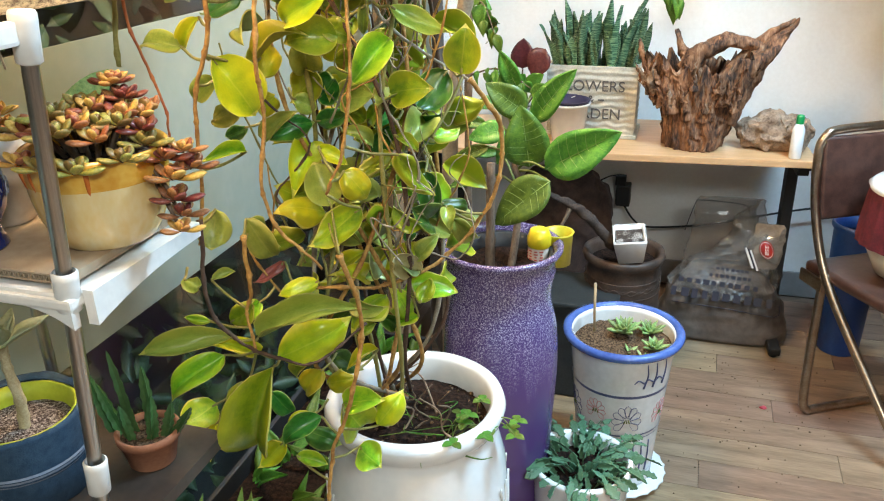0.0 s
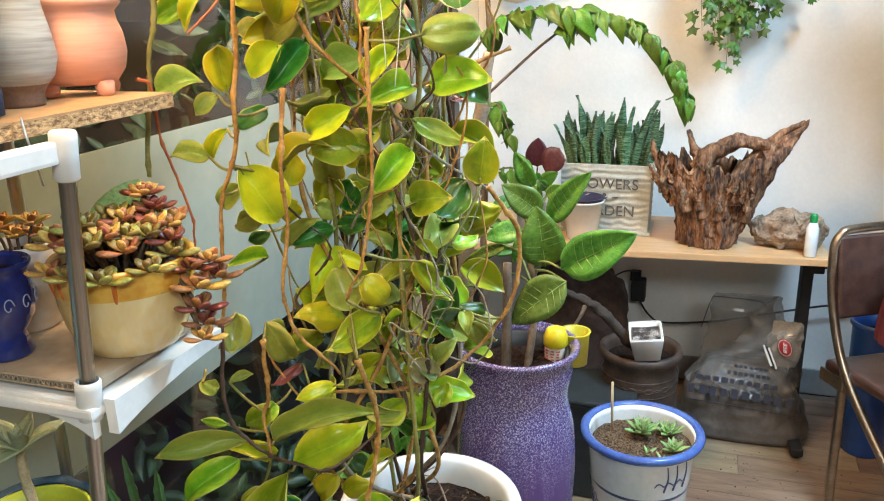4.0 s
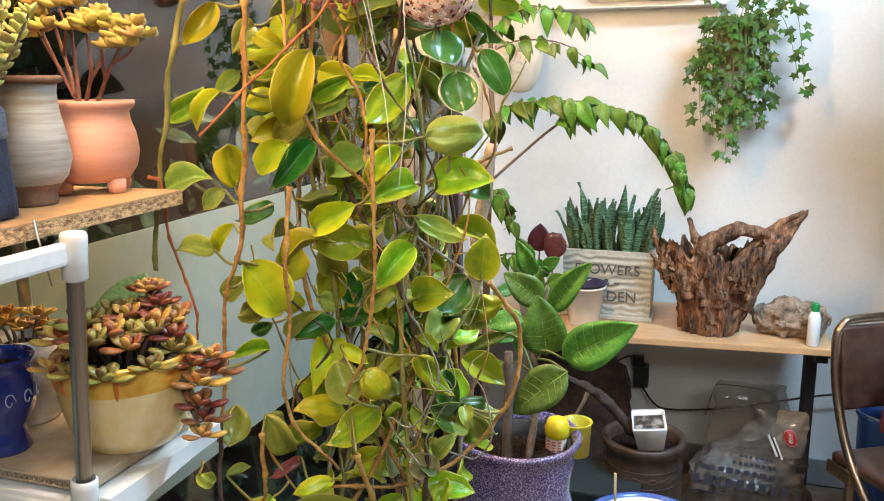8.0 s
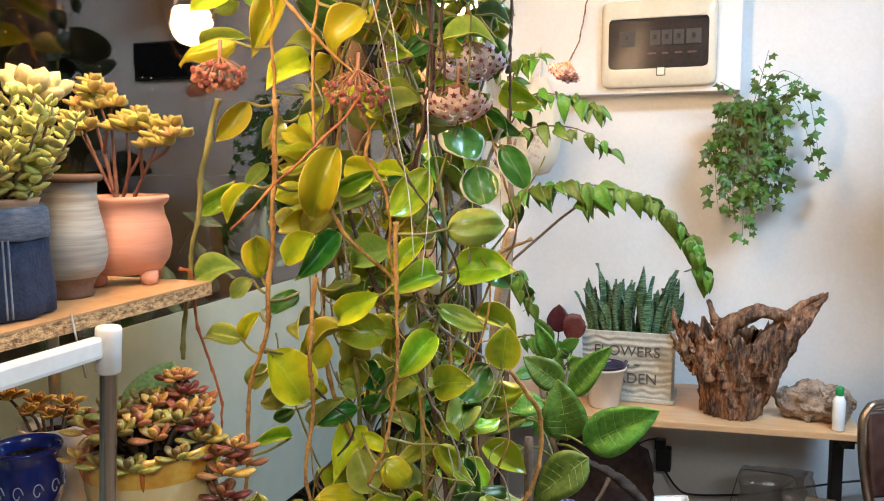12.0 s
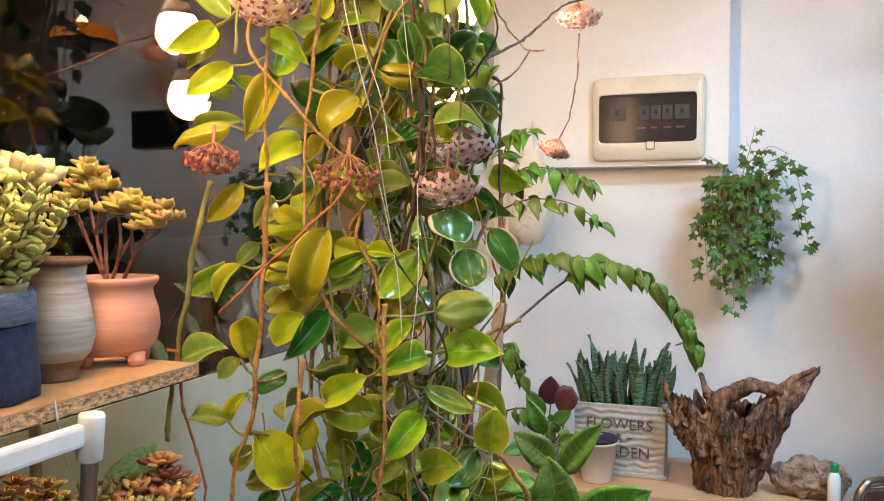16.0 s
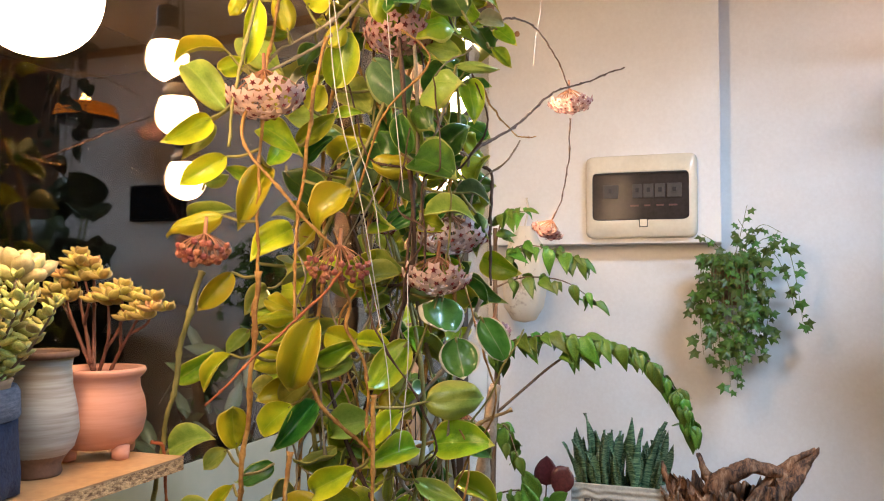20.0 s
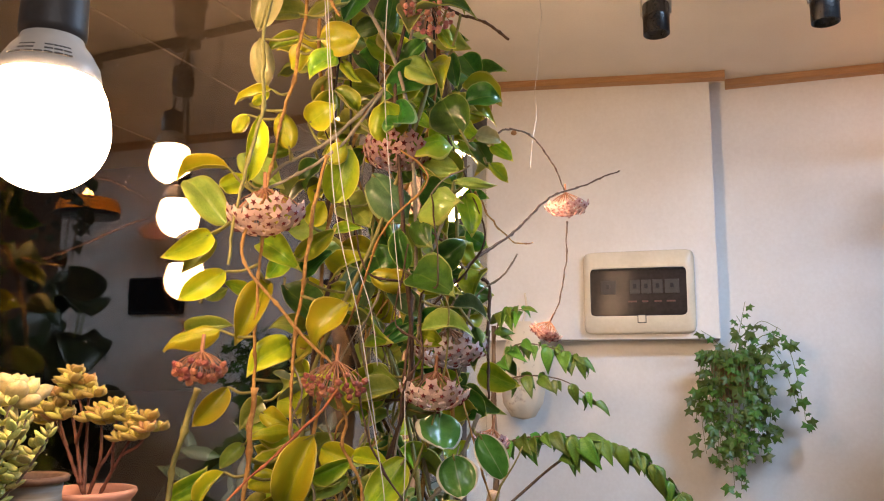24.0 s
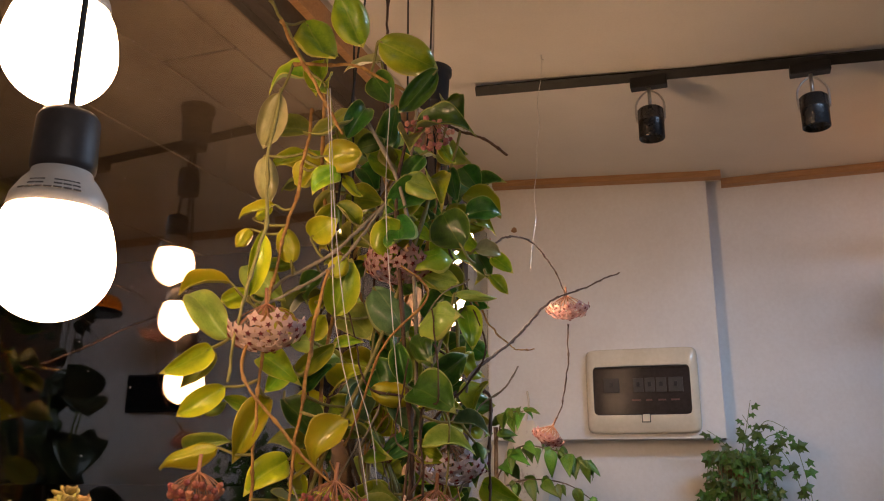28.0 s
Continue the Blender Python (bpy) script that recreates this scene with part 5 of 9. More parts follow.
for place, size, n in (((0.0, 0.030, 0.397), 0.052, 34), ((0.062, 0.042, 0.398), 0.044, 30), ((0.078, -0.030, 0.394), 0.040, 22), ((0.02, -0.055, 0.391), 0.030, 4), ((0.055, -0.075, 0.391), 0.03, 3)):
    rosette(bw, place, size, n, ros_me, 0.3 if n > 6 else 0.05)
saucer = thing("scalloped_saucer", "white scalloped saucer under the blue-rimmed pot", "saucer", (-0.125, 1.80, 0.0))
part("dish", lathe(bmesh.new(), [(0.10, 0), (0.118, 0.006), (0.138, 0.02), (0.135, 0.023), (0.11, 0.017), (0.001, 0.0175)], 72, ribs=24), M_WHITEGLAZE, saucer)

sw = pot("small_white_pot", "small round white pot with a trailing holiday cactus", (-0.18, 1.50, 0.0), [(0.07, 0), (0.075, 0.005), (0.092, 0.12), (0.098, 0.235), (0.103, 0.246), (0.102, 0.255), (0.094, 0.256), (0.088, 0.235), (0.086, 0.2)], M_WHITEGLAZE, soil_h=0.86)
sw.scale = (1.15, 1.15, 1.0)
M_XMAS = mat("cactus_segment", (0.025, 0.085, 0.040), (0.11, 0.21, 0.10), 0.5, 30.0, 0.1, spread=0.35)
seg_me = leaf_mesh("cactus_segment", lambda u: 0.26 * (0.5 + 0.5 * math.sin(math.pi * u)) * (1 + 0.3 * math.sin(u * 19)) * (1 if u < 0.97 else 0.4), [M_XMAS], nu=10, nv=2, bend=0.1, fold=0.2, thick=0.05)
for i in range(62):
    a, r = rnd.uniform(0, 6.28), 0.080 * math.sqrt(rnd.random())
    p0, d = V((r * math.cos(a), r * math.sin(a), 0.222)), V((math.cos(a) * 0.6, math.sin(a) * 0.6, 1.2))
    for s in range(3):
        L = rnd.uniform(0.022, 0.038)
        p1 = p0 + d.normalized() * L
        if p1.z < 0.20:
            break
        shared("leaf", seg_me, sw, aim(p0, p1, V((rnd.uniform(-1, 1), rnd.uniform(-1, 1), 0.7)), rnd.uniform(0.9, 1.2)))
        p0, d = p1, d + V((math.cos(a) * 0.5, math.sin(a) * 0.5, -0.75)) + V((rnd.uniform(-0.4, 0.4), rnd.uniform(-0.4, 0.4), 0))

urn_p = [(0.10, 0), (0.105, 0.006), (0.13, 0.12), (0.158, 0.28), (0.168, 0.42), (0.160, 0.53), (0.146, 0.585), (0.140, 0.60), (0.146, 0.612), (0.156, 0.625), (0.160, 0.64), (0.155, 0.652), (0.142, 0.655), (0.133, 0.645), (0.13, 0.60), (0.13, 0.57)]
urn = thing("white_urn", "large white glazed urn with embossed leaves, holding the wax plant", "urn", (-0.432, 1.085, 0.0))
part("body", lathe(bmesh.new(), urn_p, 64), M_WHITEGLAZE, urn)
for k in range(10):
    a = k * 0.628
    for s in (-1, 0, 1):
        part("embossed_leaf", tube(bmesh.new(), [(0.1655 * math.cos(a + s * 0.06 * j), 0.1655 * math.sin(a + s * 0.06 * j), 0.40 + 0.035 * j) for j in range(4)], 0.006, 0.002, seg=6), M_WHITEGLAZE, urn)
part("soil", gnarl(lathe(bmesh.new(), [(0.134, 0.60)] + [(0.134 * (1 - i / 12), 0.60 + 0.015 * math.sin(i * 0.26)) for i in range(1, 12)] + [(0.001, 0.605)], 40), 0.008, 40, 7), M_SOIL, urn, "dark potting soil with dead stems")
for k in range(8):
    a, r = rnd.uniform(-2.6, 0.6), rnd.uniform(0.02, 0.11)
    b = V((r * math.cos(a), r * math.sin(a), 0.598))
    pts = [b]
    for j in range(4):
        pts.append(pts[-1] + V((rnd.uniform(-0.03, 0.03), rnd.uniform(-0.025, 0.025), rnd.uniform(0.01, 0.055))))
    part("dry_stem", tube(bmesh.new(), pts, 0.0021, 0.0009, seg=6, n=5, knots=0.3, every=4), (M_BARK, M_DRIFTLITE)[k % 2], urn)
bm = bmesh.new()
for k in range(140):
    a, r = rnd.uniform(0, 6.28), 0.125 * math.sqrt(rnd.random())
    q = rnd.uniform(0.002, 0.006)
    box(bm, r * math.cos(a), r * math.sin(a), 0.606 + 0.012 * (1 - r / 0.13), q, q * rnd.uniform(0.6, 1.6), q * 0.7)
crumb = part("soil_crumb", bm, M_GRIT, urn, smooth=False)
crumb["kind"] = "stuff"
clover_me = leaf_mesh("clover_leaf", lambda u: 0.42 * math.sin(math.pi * u ** 0.9) ** 0.7 + 0.003, [M_SPRAY], nu=5, nv=2, bend=0.2, fold=0.3, thick=0.02)
weeds = thing("clover_weeds", "thin clover and grass weeds growing in the white urn", "weeds", (-0.417, 1.085, 0.0))
for i in range(13):
    a, r = rnd.uniform(-1.0, 0.3), rnd.uniform(0.07, 0.12)
    b = V((r * math.cos(a), r * math.sin(a), 0.605))
    t = b + V((rnd.uniform(0.0, 0.10), rnd.uniform(-0.06, 0.02), rnd.uniform(0.01, 0.06)))
    part("stem", tube(bmesh.new(), [b, (b + t) / 2 + V((0, 0, 0.02)), t], 0.0011, seg=4, n=4), M_STEM, weeds)
    for k in range(3):
        v = V((math.cos(k * 2.1 + i), math.sin(k * 2.1 + i), 0.15))
        shared("leaf", clover_me, weeds, aim(t, t + v * 0.018, (0, 0, 1)))
for i in range(12):
    b = V((rnd.uniform(-0.03, 0.10), rnd.uniform(-0.11, 0.05), 0.605))
    part("grass_blade", tube(bmesh.new(), [b, b + V((rnd.uniform(-0.05, 0.06), rnd.uniform(-0.05, 0.0), 0.03)), b + V((rnd.uniform(-0.08, 0.10), rnd.uniform(-0.09, 0), 0.02))], 0.0016, 0.0006, seg=4), M_SPRAY, weeds)

trough = thing("black_planter_trough", "long black trough of dark soil and low ferns under the window", "planter", (-0.72, 1.25, 0.0))
bm = bmesh.new()
for x, y, sx, sy in ((-0.11, 0, 0.012, 0.9), (0.11, 0, 0.012, 0.9), (0, -0.45, 0.232, 0.012), (0, 0.45, 0.232, 0.012)):
    box(bm, x, y, 0.20, sx, sy, 0.40, 0.003)
part("body", bm, M_BLACK, trough, smooth=False)
part("soil", box(bmesh.new(), 0, 0, 0.34, 0.205, 0.885, 0.04), M_SOIL, trough, smooth=False)
for i in range(60):
    b = V((rnd.uniform(-0.09, 0.09), rnd.uniform(-0.42, 0.42), 0.355))
    d = V((rnd.uniform(-0.6, 0.6), rnd.uniform(-0.6, 0.6), rnd.uniform(0.2, 1))).normalized()
    shared("leaf", shrub_me[i % 3], trough, aim(b, b + d * rnd.uniform(0.05, 0.12), (0, -0.6, 0.8), 0.6))
# ---- rack by the window ----
rack = thing("plant_rack", "white plastic and steel tube plant rack by the window", "rack")
RX, RY = -0.558, 0.513
for x, y in ((RX, RY), (-0.80, 0.685), (-0.80, -0.25), (RX, -0.25)):
    post = part("post", lathe(bmesh.new(), [(0.0077, 0.0), (0.0077, 1.345)], 20, (x, y, 0)), M_STEEL, rack, "brushed steel tube")
    if (x, y) == (RX, RY):
        post.matrix_basis = Matrix.Translation((x, y, 1.335)) @ pose(0, 0, 0, 0, 4.2, 0) @ Matrix.Translation((-x, -y, -1.335))
    for z in ((0.90, 1.125) if x == RX else (1.125,)):
        part("sleeve", lathe(bmesh.new(), [(0.0095, z - 0.031), (0.0118, z - 0.029), (0.0124, z + 0.004), (0.0126, z + 0.010), (0.0105, z + 0.012)], 20, (x, y, 0)), M_PLASTIC, post, "white plastic sleeve")
    part("cap", lathe(bmesh.new(), [(0.0085, 1.333), (0.0112, 1.335), (0.0116, 1.362), (0.0119, 1.368), (0.0118, 1.375), (0.0106, 1.3775), (0.001, 1.378)], 20, (x, y, 0)), M_PLASTIC, post, "white plastic corner cap")
for z in (1.11,):
    shelf = part("shelf_frame", box(bmesh.new(), -0.70, 0.59, z - 0.006, 0.25, 0.16, 0.014, 0.003), M_PLASTIC, rack, smooth=False)
    for y in (RY - 0.004,):
        part("shelf_lip", box(bmesh.new(), -0.69, y, z - 0.002, 0.235, 0.010, 0.018, 0.003), M_PLASTIC, shelf, smooth=False)
    bm = bmesh.new()
    rows = []
    for k in range(13):
        u = k / 12
        lo_z, hi_z = z - 0.011 - 0.020 * (1 - u) ** 2.4, z + 0.006
        rows.append([bm.verts.new((RX + dx, RY + 0.006 + u * 0.185, q)) for dx, q in ((-0.004, lo_z), (0.008, lo_z), (0.008, hi_z), (-0.004, hi_z))])
    for a, b in zip(rows, rows[1:]):
        for i in range(4):
            bm.faces.new((a[i], b[i], b[(i + 1) % 4], a[(i + 1) % 4]))
    bm.faces.new(rows[0])
    bm.faces.new(rows[-1][::-1])
    part("arched_bracket", bm, M_PLASTIC, shelf, smooth=False)
    bm = bmesh.new()
    rows = []
    for k in range(9):
        u = k / 8
        lo_z, hi_z = z - 0.010 - 0.021 * (1 - u) ** 2.4, z - 0.004
        rows.append([bm.verts.new((RX - 0.008 - u * 0.075, RY - 0.006 + dy, q)) for dy, q in ((-0.004, lo_z), (0.006, lo_z), (0.006, hi_z), (-0.004, hi_z))])
    for a, b in zip(rows, rows[1:]):
        for i in range(4):
            bm.faces.new((a[i], a[(i + 1) % 4], b[(i + 1) % 4], b[i]))
    bm.faces.new(rows[0][::-1])
    bm.faces.new(rows[-1])
    part("arched_bracket", bm, M_PLASTIC, shelf, smooth=False)
    part("shelf_wing", box(bmesh.new(), -0.69, 0.595, z - 0.004, 0.255, 0.19, 0.012, 0.003), M_PLASTIC, shelf, smooth=False)
bm = bmesh.new()
box(bm, RX, RY - 0.39, 1.360, 0.012, 0.76, 0.0205, 0.004)
box(bm, -0.80, 0.60, 1.358, 0.012, 0.16, 0.024, 0.004)
box(bm, -0.68, -0.25, 1.358, 0.24, 0.012, 0.024, 0.004)
part("top_rail", bm, M_PLASTIC, rack, "white plastic top rail", smooth=False)
part("tie_wire", tube(bmesh.new(), [(-0.585, 0.50, 1.39), (-0.578, 0.497, 1.37), (-0.574, 0.499, 1.345), (-0.575, 0.503, 1.33)], 0.0011, seg=5), M_STEEL, rack)

card = thing("corrugated_card", "flattened corrugated cardboard sheet lying on the rack shelf", "cardboard")
M_CARD = mat("cardboard", (0.30, 0.22, 0.14), (0.44, 0.35, 0.25), 0.55, 14.0, 0.1, fine=5)
part("sheet", box(bmesh.new(), -0.70, 0.605, 1.1195, 0.25, 0.172, 0.002), M_CARD, card, smooth=False)
part("sheet", box(bmesh.new(), -0.70, 0.605, 1.1275, 0.25, 0.172, 0.002), M_CARD, card, smooth=False)
for k in range(38):
    x = -0.805 + k * 0.0062
    part("flute", tube(bmesh.new(), [(x - 0.003, 0.520, 1.1205), (x, 0.520, 1.1265), (x + 0.003, 0.520, 1.1205)], 0.0006, seg=4, n=2), M_CARD, card)
    part("flute", box(bmesh.new(), x, 0.605, 1.1235, 0.0007, 0.168, 0.006, m=None), M_CARD, card, smooth=False)

board = thing("chipboard_shelf", "thick orange-brown chipboard plank lying on top of the rack", "shelf board")
part("plank", box(bmesh.new(), -0.715, 0.16, 1.3776, 0.25, 1.12, 0.0136, 0.0), M_OSB, board, "raw chipboard edges", smooth=False)
part("veneer", box(bmesh.new(), -0.715, 0.16, 1.3855, 0.2505, 1.1205, 0.002, 0.0), M_BOARD, board, "orange-brown worn top", smooth=False)
TOP = 1.3866

# ---- pots on the middle shelf ----
SHELF = 1.1286
M_YEL = mat("cream_yellow_glaze", (0.70, 0.43, 0.09), (0.78, 0.66, 0.38), 0.2, 11.0, 0.04, coat=0.5, stretch=(1, 1, 0.35), lo=0.3, hi=0.7)
M_YELRIM = mat("orange_drip_glaze", (0.62, 0.30, 0.03), (0.74, 0.46, 0.09), 0.22, 14.0, coat=0.5)
ypot = thing("cream_yellow_pot", "cream yellow glazed pot with orange drips and a tiny flower", "plant pot", (-0.606, 0.623, SHELF))
ypot.scale = (0.84, 0.84, 0.76)
yp = [(0.057, 0), (0.061, 0.003), (0.068, 0.018), (0.0775, 0.042), (0.083, 0.072), (0.0848, 0.098)]
part("body", lathe(bmesh.new(), yp + [(0.0855, 0.100)], 48), M_YEL, ypot)
part("rim_band", lathe(bmesh.new(), [(0.0846, 0.092), (0.0868, 0.105), (0.088, 0.125), (0.0885, 0.131), (0.086, 0.133), (0.081, 0.128), (0.078, 0.11)], 48), M_YELRIM, ypot, "orange-yellow rim band")
part("soil", lathe(bmesh.new(), [(0.079, 0.115), (0.03, 0.12), (0.001, 0.119)], 24), M_SOIL, ypot)
for a, l in ((-0.75, 0.03), (-0.55, 0.022), (-0.3, 0.016), (0.1, 0.026), (0.55, 0.02), (-1.1, 0.02), (0.15, 0.012)):
    part("drip", tube(bmesh.new(), [((0.0865) * math.sin(a), -0.0865 * math.cos(a), 0.122), ((0.0855) * math.sin(a), -0.0855 * math.cos(a), 0.105), ((0.0822 - 0.2 * l) * math.sin(a) * 1.03, -(0.0822 - 0.2 * l) * math.cos(a) * 1.03, 0.105 - l)], 0.0036, 0.0026, seg=6), mat("burnt_orange_drip", (0.50, 0.11, 0.01), (0.62, 0.18, 0.02), 0.25, coat=0.5), ypot)
for k in range(10):
    a, z = -0.12 + rnd.uniform(-0.07, 0.07), 0.062 + rnd.uniform(-0.010, 0.012)
    r = 0.0768
    part("flower_dot", lathe(bmesh.new(), [(0.002, -0.0012), (0.0022, 0), (0.0005, 0.0015)], 7, (r * math.sin(a), -r * math.cos(a), z)), (M_PINKINK, M_BARK, M_STEM)[k % 3], ypot)

M_SUC = mat("bronze_succulent", (0.33, 0.120, 0.038), (0.52, 0.27, 0.085), 0.38, 12.0, 0.05, spread=0.45, thin=0.08)
M_SUC2 = mat("green_bronze_succulent", (0.13, 0.14, 0.035), (0.38, 0.25, 0.06), 0.38, 12.0, 0.05, spread=0.4, thin=0.08)
M_SUC3 = mat("dark_red_succulent", (0.12, 0.034, 0.020), (0.30, 0.10, 0.045), 0.35, 12.0, 0.05, spread=0.4)
fat = lambda u: 0.33 * (0.22 + 0.78 * math.sin(math.pi * min(1, u ** 1.6)) ** 0.9) * (1 - u ** 7) + 0.008
suc_me = [bean_mesh("succulent_leaf", m, 0.29, 0.13, 1.55, 8, 8) for m in (M_SUC, M_SUC2, M_SUC3)]
yps = thing("bronze_succulents", "clump of bronze and red rosette succulents in the cream yellow pot", "succulent", (-0.606, 0.623, SHELF))
yps.scale = (0.84, 0.84, 0.76)


def stalk_rosette(owner, base, head, size, n, me, r=0.003, material=None):
    part("stem", tube(bmesh.new(), [base, (V(base) + V(head)) / 2 + V((0, 0, 0.006)), head], r, r * 0.8, seg=6, n=4), material or M_BARK, owner)
    rosette(owner, head, size, n, me, 0.12)


for i in range(26):
    a, r = i * 2.4, 0.074 * math.sqrt((i + 0.5) / 26)
    h = V((r * math.cos(a) * 1.05, r * math.sin(a) * 1.05, 0.150 + 0.030 * (1 - r / 0.08) + rnd.uniform(-0.006, 0.01)))
    stalk_rosette(yps, (r * 0.5 * math.cos(a), r * 0.5 * math.sin(a), 0.118), h, rnd.uniform(0.031, 0.040), 8, suc_me[(0, 1, 0, 2, 0, 1)[i % 6]])
stalk_rosette(yps, (0.0, 0.02, 0.12), (0.012, 0.04, 0.205), 0.030, 26, suc_me[0])
stalk_rosette(yps, (0.02, 0.03, 0.12), (0.024, 0.04, 0.185), 0.032, 18, suc_me[2])
for q, s, k in (((0.075, 0.0, 0.135), 0.036, 1), ((0.098, 0.005, 0.115), 0.036, 2), ((0.108, 0.0, 0.09), 0.040, 0), ((0.11, -0.005, 0.062), 0.036, 2), ((0.112, 0.0, 0.038), 0.034, 2), ((0.115, -0.01, 0.02), 0.03, 0), ((0.122, 0.02, 0.10), 0.034, 2), ((0.118, 0.015, 0.125), 0.03, 0), ((0.08, -0.05, 0.13), 0.032, 1), ((0.04, -0.085, 0.122), 0.036, 1), ((0.0, -0.09, 0.125), 0.034, 1), ((-0.035, -0.085, 0.128), 0.03, 0)):
    stalk_rosette(yps, (q[0] * 0.6, q[1] * 0.6, 0.125), q, s, 9, suc_me[k])

bluep = pot("cobalt_pot", "cobalt blue glazed footed pot with white scrolls", (-0.712, 0.556, SHELF), [(0.033, 0), (0.036, 0.004), (0.03, 0.025), (0.028, 0.032), (0.044, 0.055), (0.050, 0.08), (0.046, 0.105), (0.043, 0.115), (0.049, 0.122), (0.051, 0.127), (0.048, 0.13), (0.043, 0.124), (0.04, 0.10)], mat("deep_cobalt_glaze", (0.006, 0.014, 0.10), (0.012, 0.03, 0.20), 0.12, 10.0, 0.05, coat=0.8))
M_SCROLL = mat("pale_scroll_glaze", (0.32, 0.36, 0.48), (0.45, 0.48, 0.58), 0.25)
bluep.scale = (0.72, 0.72, 0.80)
for k in range(12):
    a = k * 0.5236
    z = 0.078
    pts = [(0.0505 * math.cos(a + 0.16 * math.cos(q) * (1 - q / 9)), 0.0505 * math.sin(a + 0.16 * math.cos(q) * (1 - q / 9)), z + 0.012 * math.sin(q) * (1 - q / 9)) for q in (0, 1, 2, 3, 4, 5, 6)]
    part("scroll", tube(bmesh.new(), pts, 0.0009, seg=4, n=3), M_SCROLL, bluep)
pale = pot("pale_stone_pot", "small pale round pot with an orange succulent", (-0.752, 0.63, SHELF), [(0.03, 0), (0.033, 0.003), (0.043, 0.03), (0.045, 0.06), (0.038, 0.085), (0.034, 0.092), (0.037, 0.098), (0.033, 0.099), (0.03, 0.08)], mat("pale_stoneware", (0.46, 0.40, 0.33), (0.62, 0.56, 0.48), 0.5, 12.0, 0.1))
M_ORS = mat("orange_succulent", (0.36, 0.17, 0.03), (0.58, 0.33, 0.07), 0.4, 12.0, 0.05, spread=0.3)
ors_me = leaf_mesh("orange_leaf", fat, [M_ORS], nu=6, nv=2, bend=-0.1, fold=0.35, thick=0.12)
for q in ((0.0, 0, 0.105), (-0.02, -0.01, 0.11), (0.035, -0.01, 0.125), (-0.03, 0.01, 0.115), (0.02, 0.01, 0.105), (-0.05, -0.01, 0.125)):
    stalk_rosette(pale, (q[0] * 0.5, q[1] * 0.5, 0.083), q, 0.022, 12, ors_me, 0.002)
kb = tagged(part("kalanchoe_leaf", blade(bmesh.new(), lambda u: 0.34 * math.sin(math.pi * u ** 0.7) ** 0.7 + 0.003, bend=0.1, fold=0.2, wave=0.03, thick=0.03), M_ROS), "round pale green leaf leaning behind the yellow pot", "leaf")
kb.matrix_world = aim((-0.69, 0.70, 1.20), (-0.655, 0.72, 1.285), (0.3, -1, 0.2), 1.1)

# ---- pots on the plank ----
M_GREYPOT = mat("brushed_grey_stoneware", (0.24, 0.21, 0.17), (0.42, 0.43, 0.41), 0.6, 7.0, 0.2, stretch=(0.5, 0.5, 8), fine=4)
M_BROWNBASE = mat("brown_stoneware", (0.10, 0.055, 0.035), (0.18, 0.10, 0.065), 0.6, 20.0, 0.2)
gv = thing("grey_stoneware_vase", "tall grey brushed stoneware pot with brown rim and foot", "plant pot", (-0.672, 0.588, TOP))
gv.scale = (0.83, 0.83, 0.88)
part("body", lathe(bmesh.new(), [(0.03, 0.018), (0.043, 0.032), (0.049, 0.052), (0.046, 0.078), (0.040, 0.105), (0.0385, 0.125), (0.040, 0.136)], 44), M_GREYPOT, gv)
part("foot", lathe(bmesh.new(), [(0.028, 0), (0.030, 0.004), (0.028, 0.012), (0.032, 0.019), (0.040, 0.03)], 40), M_BROWNBASE, gv, "brown foot ring")
part("rim", lathe(bmesh.new(), [(0.040, 0.136), (0.046, 0.138), (0.047, 0.143), (0.044, 0.145), (0.038, 0.142), (0.036, 0.13)], 40), M_BROWNBASE, gv, "brown flared rim")
part("soil", lathe(bmesh.new(), [(0.037, 0.135), (0.001, 0.136)], 20), M_SOIL, gv)
M_PINKPOT = mat("pink_terracotta", (0.52, 0.23, 0.15), (0.64, 0.34, 0.26), 0.6, 7.0, 0.12, stretch=(0.5, 0.5, 7), fine=6)
pp = thing("pink_footed_pot", "round pink terracotta pot standing on stubby feet", "plant pot", (-0.682, 0.686, TOP))
pp.scale = (1.08, 1.08, 0.98)
part("body", lathe(bmesh.new(), [(0.030, 0.012), (0.036, 0.014), (0.045, 0.028), (0.0485, 0.046), (0.0465, 0.066), (0.042, 0.080), (0.041, 0.090), (0.0455, 0.095), (0.0475, 0.099), (0.0465, 0.103), (0.042, 0.103), (0.038, 0.095), (0.037, 0.085)], 48), M_PINKPOT, pp)
for a in (-1.83, -0.15, 1.3):
    bm = gnarl(lathe(bmesh.new(), [(0.002, 0.0), (0.008, 0.001), (0.0095, 0.008), (0.008, 0.016), (0.001, 0.019)], 14, (0.034 * math.cos(a), 0.034 * math.sin(a), 0)), 0.002, 70, a)
    part("foot", bm, M_PINKPOT, pp, "stubby clay foot")
part("soil", lathe(bmesh.new(), [(0.038, 0.09), (0.001, 0.092)], 20), M_GRIT, pp)
M_REDSTEM = mat("reddish_stem", (0.055, 0.014, 0.009), (0.20, 0.07, 0.04), 0.6, 60.0, 0.4)
M_JADE = mat("jade_leaf", (0.36, 0.31, 0.06), (0.55, 0.44, 0.13), 0.35, 14.0, 0.05, spread=0.3, thin=0.08)
M_JADE2 = mat("jade_leaf_blush", (0.46, 0.26, 0.08), (0.60, 0.42, 0.15), 0.35, 14.0, 0.05, spread=0.3)
jade_me = [bean_mesh("jade_leaf", m, 0.33, 0.16, 1.1) for m in (M_JADE, M_JADE2)]
